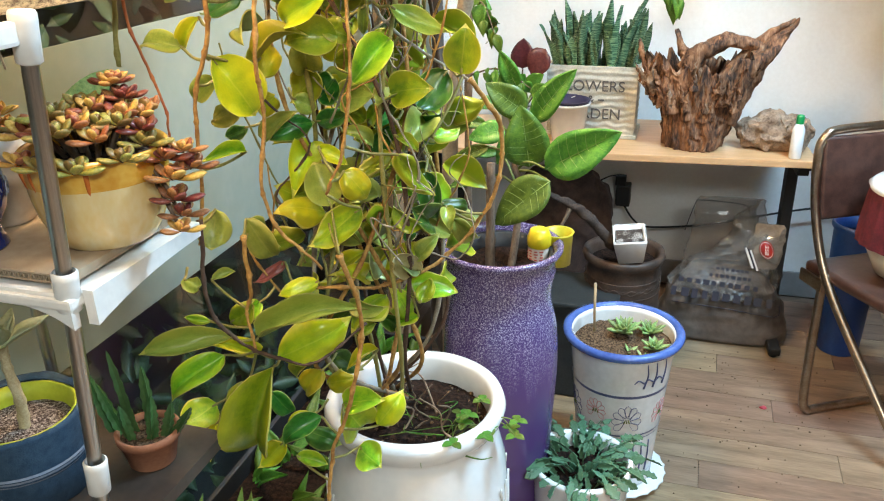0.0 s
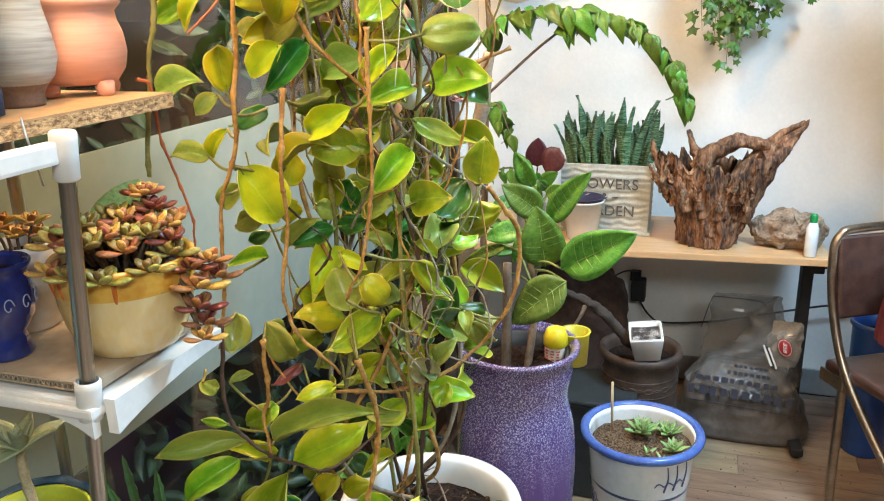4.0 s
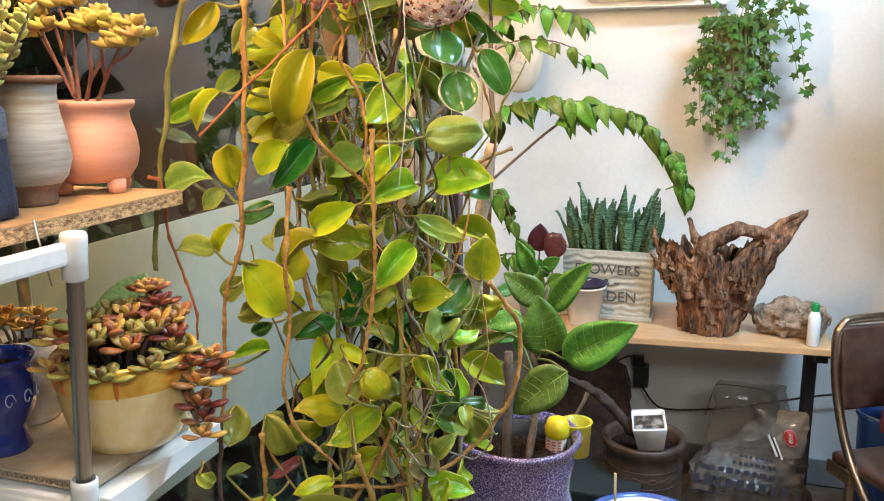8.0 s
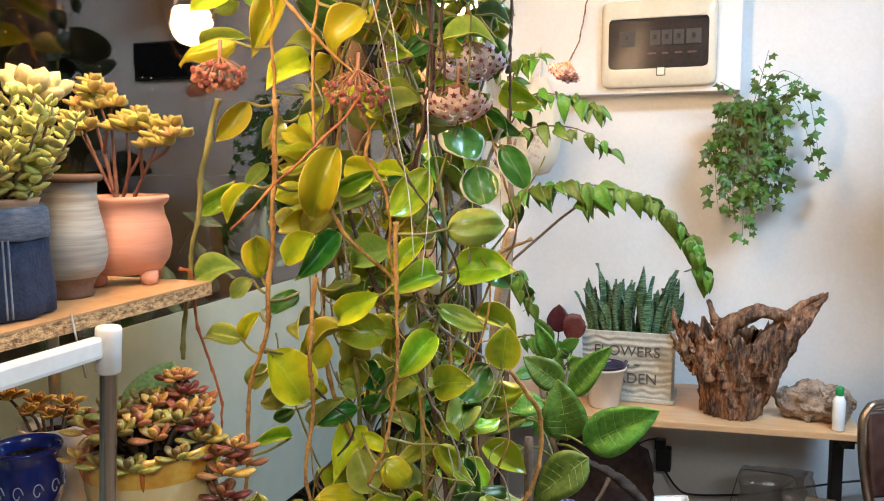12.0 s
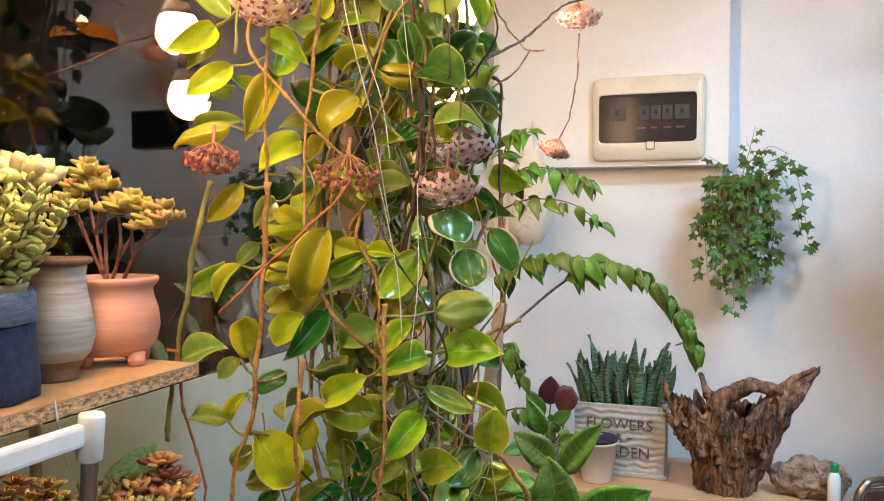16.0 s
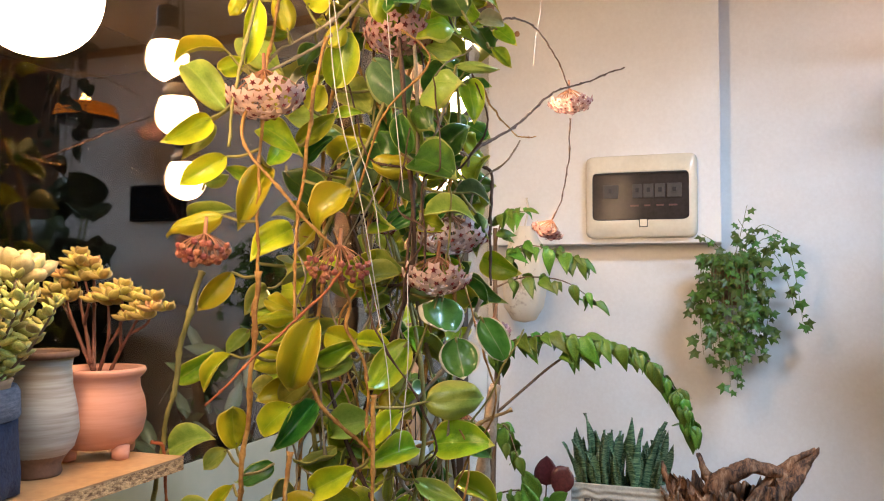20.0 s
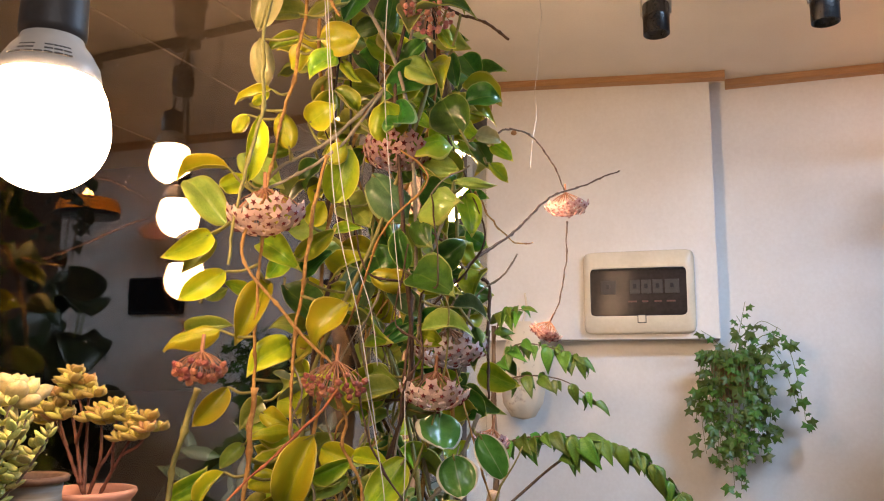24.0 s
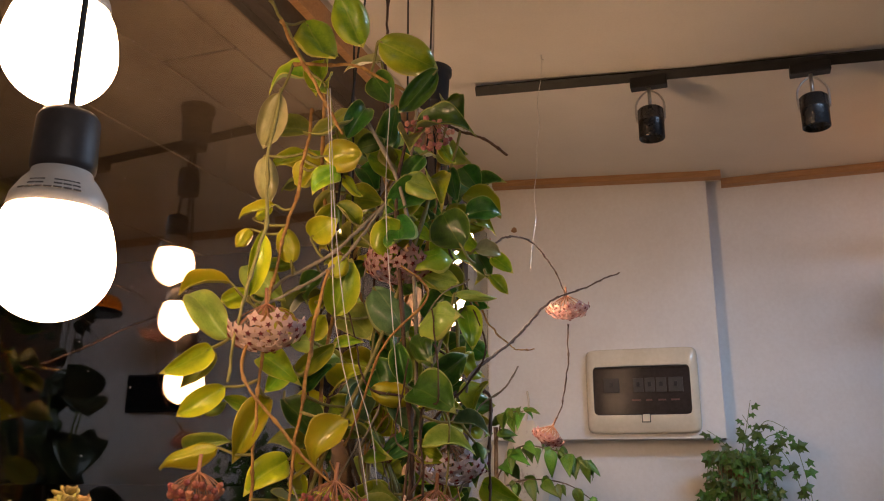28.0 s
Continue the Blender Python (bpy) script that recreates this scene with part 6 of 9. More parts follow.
jade = thing("jade_tree", "small branching succulent tree with red stems in the pink pot", "succulent", (-0.676, 0.688, TOP))
for pts, r in (([(-0.012, 0, 0.09), (-0.028, 0, 0.115), (-0.044, -0.005, 0.155), (-0.052, -0.01, 0.185)], 0.0024), ([(-0.020, 0, 0.105), (-0.034, 0.005, 0.145), (-0.048, 0.0, 0.21)], 0.0024), ([(-0.016, 0, 0.095), (-0.024, 0.008, 0.14), (-0.022, 0.004, 0.205)], 0.0024), ([(-0.010, 0, 0.09), (0.004, 0.0, 0.135), (0.002, 0.0, 0.180)], 0.0022), ([(0.0, 0, 0.12), (0.014, 0.008, 0.15), (0.018, 0.006, 0.185)], 0.0020), ([(0.004, 0, 0.09), (0.022, 0, 0.122), (0.046, 0, 0.16)], 0.0022), ([(0.022, 0, 0.122), (0.026, -0.006, 0.15), (0.030, -0.008, 0.178)], 0.0020), ([(0.034, 0, 0.14), (0.054, 0.004, 0.152), (0.068, 0, 0.172)], 0.0018), ([(-0.038, 0, 0.135), (-0.056, 0.004, 0.155), (-0.066, 0, 0.178)], 0.0015), ([(-0.034, 0.003, 0.15), (-0.02, -0.006, 0.18), (-0.032, -0.008, 0.222)], 0.0018)):
    part("stem", tube(bmesh.new(), pts, r, r * 0.55, seg=7, n=8, knots=0.3, every=3), M_REDSTEM, jade, "reddish woody stem")
    tip = V(pts[-1])
    for k in range(4):
        a = k * 1.7 + r * 9000
        q = tip + (V((0.013 * math.cos(a), 0.013 * math.sin(a), rnd.uniform(-0.008, 0.002))) if k else V((0, 0, 0.006)))
        rosette(jade, q, rnd.uniform(0.018, 0.024), 8, jade_me[1 if k and rnd.random() < 0.4 else 0], 0.25)

M_DENIM = mat("denim", (0.005, 0.011, 0.034), (0.018, 0.036, 0.085), 0.9, 60.0, 0.6, fine=6)
M_DENIMIN = mat("denim_inside", (0.075, 0.095, 0.14), (0.17, 0.195, 0.25), 0.9, 90.0, 0.6, stretch=(1, 1, 4))
M_SEAM = mat("seam_thread", (0.14, 0.17, 0.23), (0.24, 0.27, 0.33), 0.8)
jean = thing("denim_pot", "pot wrapped in a cut blue denim trouser leg with turned cuff", "plant pot", (-0.660, 0.482, TOP))
part("denim_leg", gnarl(lathe(bmesh.new(), [(0.044, 0.0), (0.053, 0.003), (0.054, 0.02), (0.051, 0.045), (0.05, 0.075)], 48, wobble=0.06), 0.003, 40, 3), M_DENIM, jean, "dark blue denim")
part("cuff", gnarl(lathe(bmesh.new(), [(0.0515, 0.072), (0.0535, 0.074), (0.053, 0.098), (0.050, 0.102), (0.044, 0.098), (0.042, 0.08)], 48, wobble=0.05), 0.002, 40, 5), M_DENIMIN, jean, "pale inside-out cuff")
for da in (-0.5, -0.42):
    part("seam", tube(bmesh.new(), [(0.0555 * math.cos(da), 0.0555 * math.sin(da), z) for z in (0.004, 0.03, 0.055, 0.074)], 0.0009, seg=4, n=3), M_SEAM, jean)
part("inner_pot", lathe(bmesh.new(), [(0.040, 0.06), (0.045, 0.104), (0.047, 0.108), (0.043, 0.109), (0.04, 0.10), (0.001, 0.099)], 32), mat("tan_pot", (0.30, 0.17, 0.09), (0.40, 0.24, 0.14), 0.6), jean, "brown inner pot")
M_MINT = mat("mint_succulent", (0.30, 0.33, 0.065), (0.54, 0.49, 0.15), 0.4, 14.0, 0.05, spread=0.35, thin=0.08)
M_MINT2 = mat("blue_mint_succulent", (0.20, 0.32, 0.17), (0.38, 0.48, 0.24), 0.4, 14.0, 0.05, spread=0.3, thin=0.08)
mint_me = [bean_mesh("mint_leaf", m, 0.33, 0.17, 0.85) for m in (M_MINT, M_MINT2)]
mint = thing("stacked_succulent", "yellow-green succulent with stacked pairs of pointed leaves", "succulent", (-0.660, 0.482, TOP))
for k in range(24):
    a = k * 2.4
    r = math.sqrt((k + 0.5) / 24)
    x, y = r * math.cos(a), r * math.sin(a)
    b = V((x * 0.036, y * 0.036, 0.10))
    t = V((x * 0.080 + 0.030, y * 0.062, 0.235 - 0.065 * r + rnd.uniform(-0.03, 0.005)))
    part("stem", tube(bmesh.new(), [b, b.lerp(t, 0.5) + V((x * 0.008, y * 0.008, 0)), t], 0.0014, 0.001, seg=5, n=3), M_BARK, mint)
    n = max(5, int((t - b).length / 0.0105))
    for j in range(n + 1):
        q = b.lerp(t, 0.12 + 0.88 * j / n)
        size = rnd.uniform(0.014, 0.021) * (1.05 - 0.45 * (j / n) ** 3)
        for s in (0, 1):
            aa = k + j * math.pi / 2 + s * math.pi + rnd.uniform(-0.2, 0.2)
            d = V((math.cos(aa), math.sin(aa), 0.25 + 0.9 * (j / n) ** 3)).normalized()
            shared("leaf", mint_me[k % 5 == 2], mint, aim(q, q + d * size, V((-d.x, -d.y, 1.5)), rnd.uniform(0.9, 1.2)))
plump = thing("pale_plump_succulent", "pale plump rosette succulent on a thick stem", "succulent", (-0.645, 0.533, TOP))
part("stem", tube(bmesh.new(), [(-0.004, -0.02, 0.10), (0.002, 0.0, 0.15), (0, 0, 0.205)], 0.007, 0.006), mat("pale_stem", (0.42, 0.34, 0.12), (0.52, 0.44, 0.2), 0.5), plump)
M_PLUMP = mat("plump_leaf", (0.50, 0.42, 0.16), (0.64, 0.56, 0.28), 0.4, 12.0, 0.03, spread=0.2, thin=0.1)
plump_me = bean_mesh("plump_leaf", M_PLUMP, 0.27, 0.2, 1.35)
for k in range(15):
    a = k * 2.4
    d = V((math.cos(a), math.sin(a), 0.1 + 0.09 * k)).normalized()
    shared("leaf", plump_me, plump, aim((0, 0, 0.20), V((0, 0, 0.20)) + d * rnd.uniform(0.034, 0.042), V((-d.x, -d.y, 1.5))))

# ---- pots on the low shelf ----
LOW = 0.894
bb = thing("blue_cloth_pot", "yellow-green pot wrapped in dark blue cloth with a white stripe", "plant pot", (-0.775, 0.595, LOW - 0.12))
part("cloth", gnarl(lathe(bmesh.new(), [(0.062, 0), (0.07, 0.003), (0.075, 0.06), (0.079, 0.11), (0.078, 0.118), (0.070, 0.112)], 48, wobble=0.06), 0.003, 30, 2), mat("navy_cloth", (0.012, 0.035, 0.07), (0.03, 0.065, 0.11), 0.9, 90.0, 0.3), bb, "dark blue cloth wrap")
for z in (0.058, 0.063, 0.053):
    part("stripe", lathe(bmesh.new(), [(0.0765 + 0.0015 * (z - 0.058) / 0.005, z), (0.0770, z + 0.003)], 48), M_SEAM, bb, "white stripe")
part("inner_pot", lathe(bmesh.new(), [(0.062, 0.05), (0.068, 0.108), (0.070, 0.112), (0.066, 0.112), (0.062, 0.095), (0.06, 0.085)], 40), mat("lime_plastic", (0.36, 0.40, 0.02), (0.46, 0.50, 0.04), 0.35), bb, "lime yellow inner pot")
part("soil", gnarl(lathe(bmesh.new(), [(0.062, 0.088), (0.04, 0.09), (0.02, 0.091), (0.001, 0.09)], 28), 0.003, 60, 1), mat("red_pebble_soil", (0.035, 0.016, 0.012), (0.46, 0.38, 0.34), 0.95, 260.0, 1.0, fine=2, lo=0.45, hi=0.66), bb, "pebbly soil")
ech = thing("tall_rosette_succulent", "pale rosette succulent on a bare jointed stem in the cloth-wrapped pot", "succulent", (-0.775, 0.595, LOW - 0.12))
part("stem", tube(bmesh.new(), [(0.006, 0.0, 0.085), (0.010, 0, 0.13), (0.004, 0, 0.175), (0.006, 0, 0.205)], 0.007, 0.005, knots=0.2, every=3), mat("scarred_stem", (0.30, 0.24, 0.13), (0.52, 0.46, 0.3), 0.7, 60.0, 0.4), ech)
M_ECH = mat("pale_echeveria", (0.34, 0.40, 0.24), (0.48, 0.52, 0.34), 0.4, 10.0, 0.03, spread=0.2, thin=0.15)
rosette(ech, (0.006, 0, 0.205), 0.062, 13, leaf_mesh("echeveria_leaf", lambda u: 0.20 * (0.4 + 0.6 * math.sin(math.pi * u ** 1.2)) * (1 - u ** 5) + 0.005, [M_ECH], nu=7, nv=2, bend=0.1, fold=0.35, thick=0.05), 0.25)
stand = structure(slab("low_ledge", (WIN + 0.002, 0.42, LOW - 0.14), (-0.60, 0.76, LOW - 0.121), M_FRAME))
cac = pot("terracotta_pot", "small terracotta pot of upright four-sided cactus stems", (-0.660, 0.680, LOW - 0.12), [(0.035, 0), (0.037, 0.003), (0.046, 0.062), (0.050, 0.064), (0.051, 0.082), (0.048, 0.084), (0.044, 0.08), (0.043, 0.07)], mat("terracotta", (0.30, 0.11, 0.055), (0.42, 0.18, 0.09), 0.8, 20.0, 0.15), M_GRIT)
cac.scale = (0.82, 0.82, 0.6)
cactus = thing("ribbed_cactus", "cluster of green toothed four-sided cactus stems", "cactus", (-0.660, 0.680, LOW - 0.145))
M_CAC = mat("cactus_skin", (0.026, 0.075, 0.020), (0.065, 0.14, 0.040), 0.45, 25.0, 0.1, spread=0.25)
for k, (x, y, h, lx) in enumerate(((-0.02, 0, 0.17, -0.02), (0.0, 0.01, 0.14, 0.0), (0.012, -0.008, 0.10, 0.01), (-0.03, -0.01, 0.11, -0.03), (0.025, 0.0, 0.085, 0.02), (-0.01, -0.02, 0.08, -0.01), (-0.055, 0.0, 0.16, -0.04), (0.03, 0.01, 0.07, 0.035))):
    bm = bmesh.new()
    rows = []
    for j in range(13):
        v = j / 12
        row = []
        for i in range(8):
            a = i * math.pi / 4 + k
            r = (0.0062 if i % 2 == 0 else 0.0030) * (1 - v ** 6) * (1 + (0.34 if j % 2 and i % 2 == 0 else 0)) + 0.0004
            row.append(bm.verts.new((x + lx * v + r * math.cos(a), y + r * math.sin(a), 0.06 + 0.74 * h * v)))
        rows.append(row)
    for a_, b_ in zip(rows, rows[1:]):
        for i in range(8):
            bm.faces.new((a_[i], a_[(i + 1) % 8], b_[(i + 1) % 8], b_[i]))
    bm.faces.new(rows[-1])
    part("stem", bm, M_CAC, cactus, smooth=False)

# ---- hanging bulbs ----
M_BULB = glow("bulb_glow", (1.0, 0.64, 0.33), 112)
M_BULB2 = glow("bulb_glow_far", (1.0, 0.64, 0.33), 225)
M_NECK = mat("bulb_neck", (0.58, 0.55, 0.50), (0.66, 0.63, 0.58), 0.35, 10.0)


def bulb(place, s=1.0, text=False, cord_to=None, lit=None):
    b = thing("hanging_bulb", "lit globe bulb on a black cord and dark socket", "light bulb", place, group="bulbs along the window")
    g = [(0.001, -0.0545)] + [(0.0545 * math.sin(a), -0.0545 * math.cos(a)) for a in (0.2 + 0.17 * i for i in range(10))] + [(0.0525, 0.018), (0.0485, 0.034), (0.0430, 0.046)]
    part("globe", lathe(bmesh.new(), [(r * s, z * s) for r, z in g], 40), lit or M_BULB, b, "glowing frosted globe")
    part("neck", lathe(bmesh.new(), [(r * s, z * s) for r, z in ((0.0432, 0.0455), (0.0438, 0.048), (0.0415, 0.059), (0.034, 0.072), (0.0275, 0.080), (0.0255, 0.088))], 40), M_NECK, b, "pale plastic bulb neck")
    part("socket", lathe(bmesh.new(), [(r * s, z * s) for r, z in ((0.0262, 0.084), (0.0285, 0.087), (0.0290, 0.092), (0.0280, 0.136), (0.0245, 0.142), (0.008, 0.1445), (0.0075, 0.151), (0.003, 0.152))], 36), mat("dark_socket", (0.040, 0.033, 0.030), (0.06, 0.05, 0.046), 0.5), b, "dark brown socket")
    top = V(cord_to or (place[0], place[1], ceil_z(place[0], place[1]))) - V(place)
    part("cord", tube(bmesh.new(), [(0, 0, 0.150 * s), top * 0.5 + V((0.002, 0, 0.075 * s)), top], 0.0028, seg=6), M_BLACK, b, "black cord")
    if text:
        for i in range(7):
            for j in range(3 if i not in (0, 3) else 1):
                a = radians(-92 + i * 11)
                r = (0.0424 - 0.0026 * j) * s
                t = part("print_bar", box(bmesh.new(), 0, 0, 0, 0.006, 0.0006, 0.0016), M_STONEDARK, b, smooth=False)
                t.matrix_basis = Matrix.Translation((r * math.cos(a), r * math.sin(a), (0.0575 + 0.0042 * j) * s)) @ pose(0, 0, 0, -38, 0, math.degrees(a) + 90)
    return b


bulb((-0.503, 0.41, 1.808), 0.90, True)
bulb((-0.593, 0.475, 2.045), 1.0)
CANOPY = (-0.57, 1.50, 2.45)
bulb((-0.530, 1.51, 2.115), 0.9, cord_to=CANOPY, lit=M_BULB2)
bulb((-0.545, 1.53, 1.985), 0.9, cord_to=CANOPY, lit=M_BULB2)
bulb((-0.566, 1.54, 1.832), 0.86, cord_to=CANOPY, lit=M_BULB2)
# ---- the wax plant ----
hoya = thing("wax_plant", "huge climbing wax plant with yellow-edged leaves and pink flower clusters", "wax plant", (0, 0, 0))


def variegate(m, edge, rib, where, soft):
    """Turns a leaf's own colour into the edge colour towards its margin, unevenly, with a pale midrib."""
    nt = m.node_tree
    n, l = nt.nodes, nt.links
    ramp = [x for x in n if x.bl_idname == "ShaderNodeValToRGB"][0]
    sinks = [k.to_socket for k in ramp.outputs["Color"].links]
    uv, sep, nz = n.new("ShaderNodeUVMap"), n.new("ShaderNodeSeparateXYZ"), n.new("ShaderNodeTexNoise")
    uv.uv_map = "leaf"
    oi, shift = n.new("ShaderNodeObjectInfo"), n.new("ShaderNodeVectorMath")
    l.new(uv.outputs[0], sep.inputs[0])
    l.new(uv.outputs[0], shift.inputs[0])
    shift.operation = "MULTIPLY_ADD"
    shift.inputs[1].default_value = (1, 0.5, 1)
    l.new(oi.outputs["Random"], shift.inputs[2])
    nz.inputs["Scale"].default_value, nz.inputs["Detail"].default_value = 5.0, 4
    l.new(shift.outputs[0], nz.inputs["Vector"])

    def op(kind, x, y):
        q = n.new("ShaderNodeMath")
        q.operation = kind
        for sock, val in zip(q.inputs, (x, y)):
            if isinstance(val, (int, float)):
                sock.default_value = val
            else:
                l.new(val, sock)
        return q.outputs[0]

    off = op("MULTIPLY", op("ABSOLUTE", op("SUBTRACT", sep.outputs["Y"], 0.5), 0.0), 2.0)
    way = op("ADD", off, op("MULTIPLY", op("SUBTRACT", nz.outputs["Fac"], 0.5), 1.1))
    mr = n.new("ShaderNodeMapRange")
    mr.inputs["From Min"].default_value, mr.inputs["From Max"].default_value = where - soft, where + soft
    l.new(way, mr.inputs["Value"])
    mix = n.new("ShaderNodeMixRGB")
    l.new(mr.outputs[0], mix.inputs["Fac"])
    l.new(ramp.outputs["Color"], mix.inputs["Color1"])
    mix.inputs["Color2"].default_value = (*edge, 1)
    line = n.new("ShaderNodeMapRange")
    line.inputs["From Min"].default_value, line.inputs["From Max"].default_value = 0.05, 0.015
    line.inputs["To Max"].default_value = 0.45
    l.new(off, line.inputs["Value"])
    mid = n.new("ShaderNodeMixRGB")
    l.new(line.outputs[0], mid.inputs["Fac"])
    l.new(mix.outputs[0], mid.inputs["Color1"])
    mid.inputs["Color2"].default_value = (*rib, 1)
    for sock in sinks:
        l.new(mid.outputs[0], sock)
    return m


def hoya_mats(name, c1, c2, edge, under, margin, where=0.75, soft=0.3):
    c1, c2, edge, under = ([min(0.8, 1.16 * q) for q in c] for c in (c1, c2, edge, under))
    top = variegate(mat(name, c1, c2, 0.30, 7.0, 0.2, spread=0.3, thin=0.22, coat=0.25, fine=5, lo=0.33, hi=0.69), edge, [0.5 * (a + b) for a, b in zip(c2, margin)], where, soft)
    return [top, mat(name + "_edge", margin, [x * 1.12 for x in margin], 0.4, 20.0, 0.05, spread=0.15, thin=0.3), mat(name + "_under", under, [x * 1.2 for x in under], 0.55, 9.0, 0.1, spread=0.2, thin=0.3)]


HM = {
    "y": hoya_mats("hoya_gold", (0.27, 0.38, 0.010), (0.46, 0.50, 0.014), (0.57, 0.53, 0.012), (0.36, 0.37, 0.06), (0.70, 0.66, 0.11), 0.55, 0.5),
    "g": hoya_mats("hoya_green", (0.13, 0.27, 0.010), (0.30, 0.43, 0.016), (0.45, 0.50, 0.02), (0.28, 0.34, 0.11), (0.64, 0.62, 0.12), 0.75, 0.45),
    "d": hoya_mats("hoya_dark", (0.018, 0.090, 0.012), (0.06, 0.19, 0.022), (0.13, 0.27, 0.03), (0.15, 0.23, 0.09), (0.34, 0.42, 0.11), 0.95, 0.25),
    "e": hoya_mats("hoya_blue_green", (0.055, 0.12, 0.05), (0.12, 0.21, 0.09), (0.16, 0.25, 0.10), (0.20, 0.22, 0.13), (0.36, 0.42, 0.18), 0.95, 0.2),
    "u": hoya_mats("hoya_pale", (0.20, 0.28, 0.040), (0.33, 0.40, 0.075), (0.42, 0.44, 0.07), (0.24, 0.28, 0.11), (0.50, 0.50, 0.12), 0.85, 0.35),
    "c": hoya_mats("hoya_cream", (0.30, 0.30, 0.10), (0.42, 0.40, 0.16), (0.52, 0.47, 0.22), (0.36, 0.34, 0.16), (0.60, 0.54, 0.28), 0.7, 0.3),
    "v": hoya_mats("hoya_variegated", (0.03, 0.20, 0.03), (0.08, 0.32, 0.06), (0.12, 0.36, 0.08), (0.2, 0.3, 0.16), (0.74, 0.74, 0.62), 0.95, 0.15),
    "r": hoya_mats("hoya_young_red", (0.16, 0.03, 0.025), (0.28, 0.06, 0.05), (0.22, 0.05, 0.04), (0.22, 0.08, 0.06), (0.34, 0.10, 0.08), 0.9, 0.2),
}


def hoya_shape(u):
    body = max(0.0, math.sin(math.pi * min(1.0, u ** 0.86))) ** 0.62
    tip = 1.0 if u < 0.82 else 1 - 0.42 * math.sin(math.pi * (u - 0.82) / 0.36)
    return 0.5 * body * tip + 0.006


def hoya_mesh(mats, bend, fold, cup, wave, twist, hook, seed, rim, blister=0.032):
    """A thick waxy leaf along x, one unit long: folded on its midrib, with curling margins and a recurved tip."""
    nu, nv = 14, 5
    vs = [k / nv for k in range(-nv, nv + 1)]
    vs[1], vs[-2] = -1 + rim, 1 - rim
    bm = bmesh.new()
    uv = bm.loops.layers.uv.new("leaf")
    sheets, flat = [], {}
    for side in (1, -1):
        rows = []
        for i in range(nu + 1):
            u = i / nu
            w = hoya_shape(u)
            row = []
            for v in vs:
                z = bend * (0.25 - (u - 0.5) ** 2) - hook * max(0.0, u - 0.68) ** 2 * 4
                z += fold * w * (abs(v) ** 1.3) + cup * w * abs(v) ** 4
                z += wave * math.sin(8.5 * u + seed + (1.9 if v > 0 else 0)) * v * v
                z += blister * (noise.noise(V((u * 5 + seed, v * 2.4, seed))) + 0.5 * noise.noise(V((u * 11, v * 5, seed + 3))))
                a = twist * (u - 0.35)
                y = v * w * (1 - 0.14 * abs(fold))
                y, z = y * math.cos(a) - z * math.sin(a), y * math.sin(a) + z * math.cos(a)
                q = bm.verts.new((u, y + 0.05 * math.sin(seed) * u * u, z + side * 0.009))
                flat[q] = (u, 0.5 + 0.5 * v)
                row.append(q)
            rows.append(row)
        sheets.append(rows)
    top, bot = sheets
    k = len(vs) - 1
    for i in range(nu):
        for j in range(k):
            edge = 1 if j in (0, k - 1) or i == nu - 1 else 0
            bm.faces.new((top[i][j], top[i + 1][j], top[i + 1][j + 1], top[i][j + 1])).material_index = edge
            bm.faces.new((bot[i][j], bot[i][j + 1], bot[i + 1][j + 1], bot[i + 1][j])).material_index = edge or 2
        for j, flip in ((0, False), (k, True)):
            q = (top[i][j], bot[i][j], bot[i + 1][j], top[i + 1][j])
            bm.faces.new(q[::-1] if flip else q).material_index = 1
    for f in bm.faces:
        for lp in f.loops:
            lp[uv].uv = flat[lp.vert]
    me = bpy.data.meshes.new("hoya_leaf")
    bm.to_mesh(me)
    bm.free()
    for m in mats:
        me.materials.append(m)
    me.shade_smooth()
    return me


FORMS = ((0.16, 0.35, 0.10, 0.030, 0.25, 0.20, 0.4), (0.34, 0.65, -0.35, 0.045, 0.70, 0.45, 2.0), (-0.16, 0.45, -0.50, 0.050, -0.70, -0.30, 4.1), (0.28, 0.20, -0.55, 0.065, 0.40, 0.60, 5.5), (0.40, 0.85, -0.30, 0.030, -0.45, 0.50, 7.3), (-0.14, -0.35, 0.45, 0.045, 0.55, -0.35, 8.8), (0.12, 0.12, 0.25, 0.035, -0.20, 0.25, 10.2), (0.46, 0.30, 0.20, 0.060, 0.15, 0.90, 11.7))
HME = {key: [hoya_mesh(mats, *form, 0.055 if key != "v" else 0.13) for form in FORMS] for key, mats in HM.items()}
M_VINE = {"o": mat("tan_vine", (0.27, 0.13, 0.03), (0.52, 0.30, 0.085), 0.7, 45.0, 0.9, fine=5, lo=0.42, hi=0.6), "g": mat("olive_vine", (0.16, 0.16, 0.04), (0.30, 0.27, 0.08), 0.6, 50.0, 0.3), "r": mat("red_vine", (0.26, 0.06, 0.02), (0.44, 0.14, 0.04), 0.6, 50.0, 0.3), "d": mat("dark_vine", (0.040, 0.022, 0.015), (0.12, 0.068, 0.042), 0.8, 60.0, 0.5), "w": mat("grey_vine", (0.20, 0.17, 0.12), (0.36, 0.32, 0.25), 0.8, 60.0, 0.5)}
EYE_AT = V((-0.02, -0.06, 1.55))   # where the open side of the shop lies
nodes = []


def hoya_leaf(kind, b, t, w):
    b, t = V(b), V(t)
    n = (EYE_AT - (b + t) / 2).normalized() + V((rnd.uniform(-0.45, 0.45), rnd.uniform(-0.2, 0.2), rnd.uniform(-0.15, 0.65)))
    shared("leaf", HME[kind][rnd.randrange(8)], hoya, aim(b, t, n, w * 1.08))
    stalks.append((b, t))


stalks = []


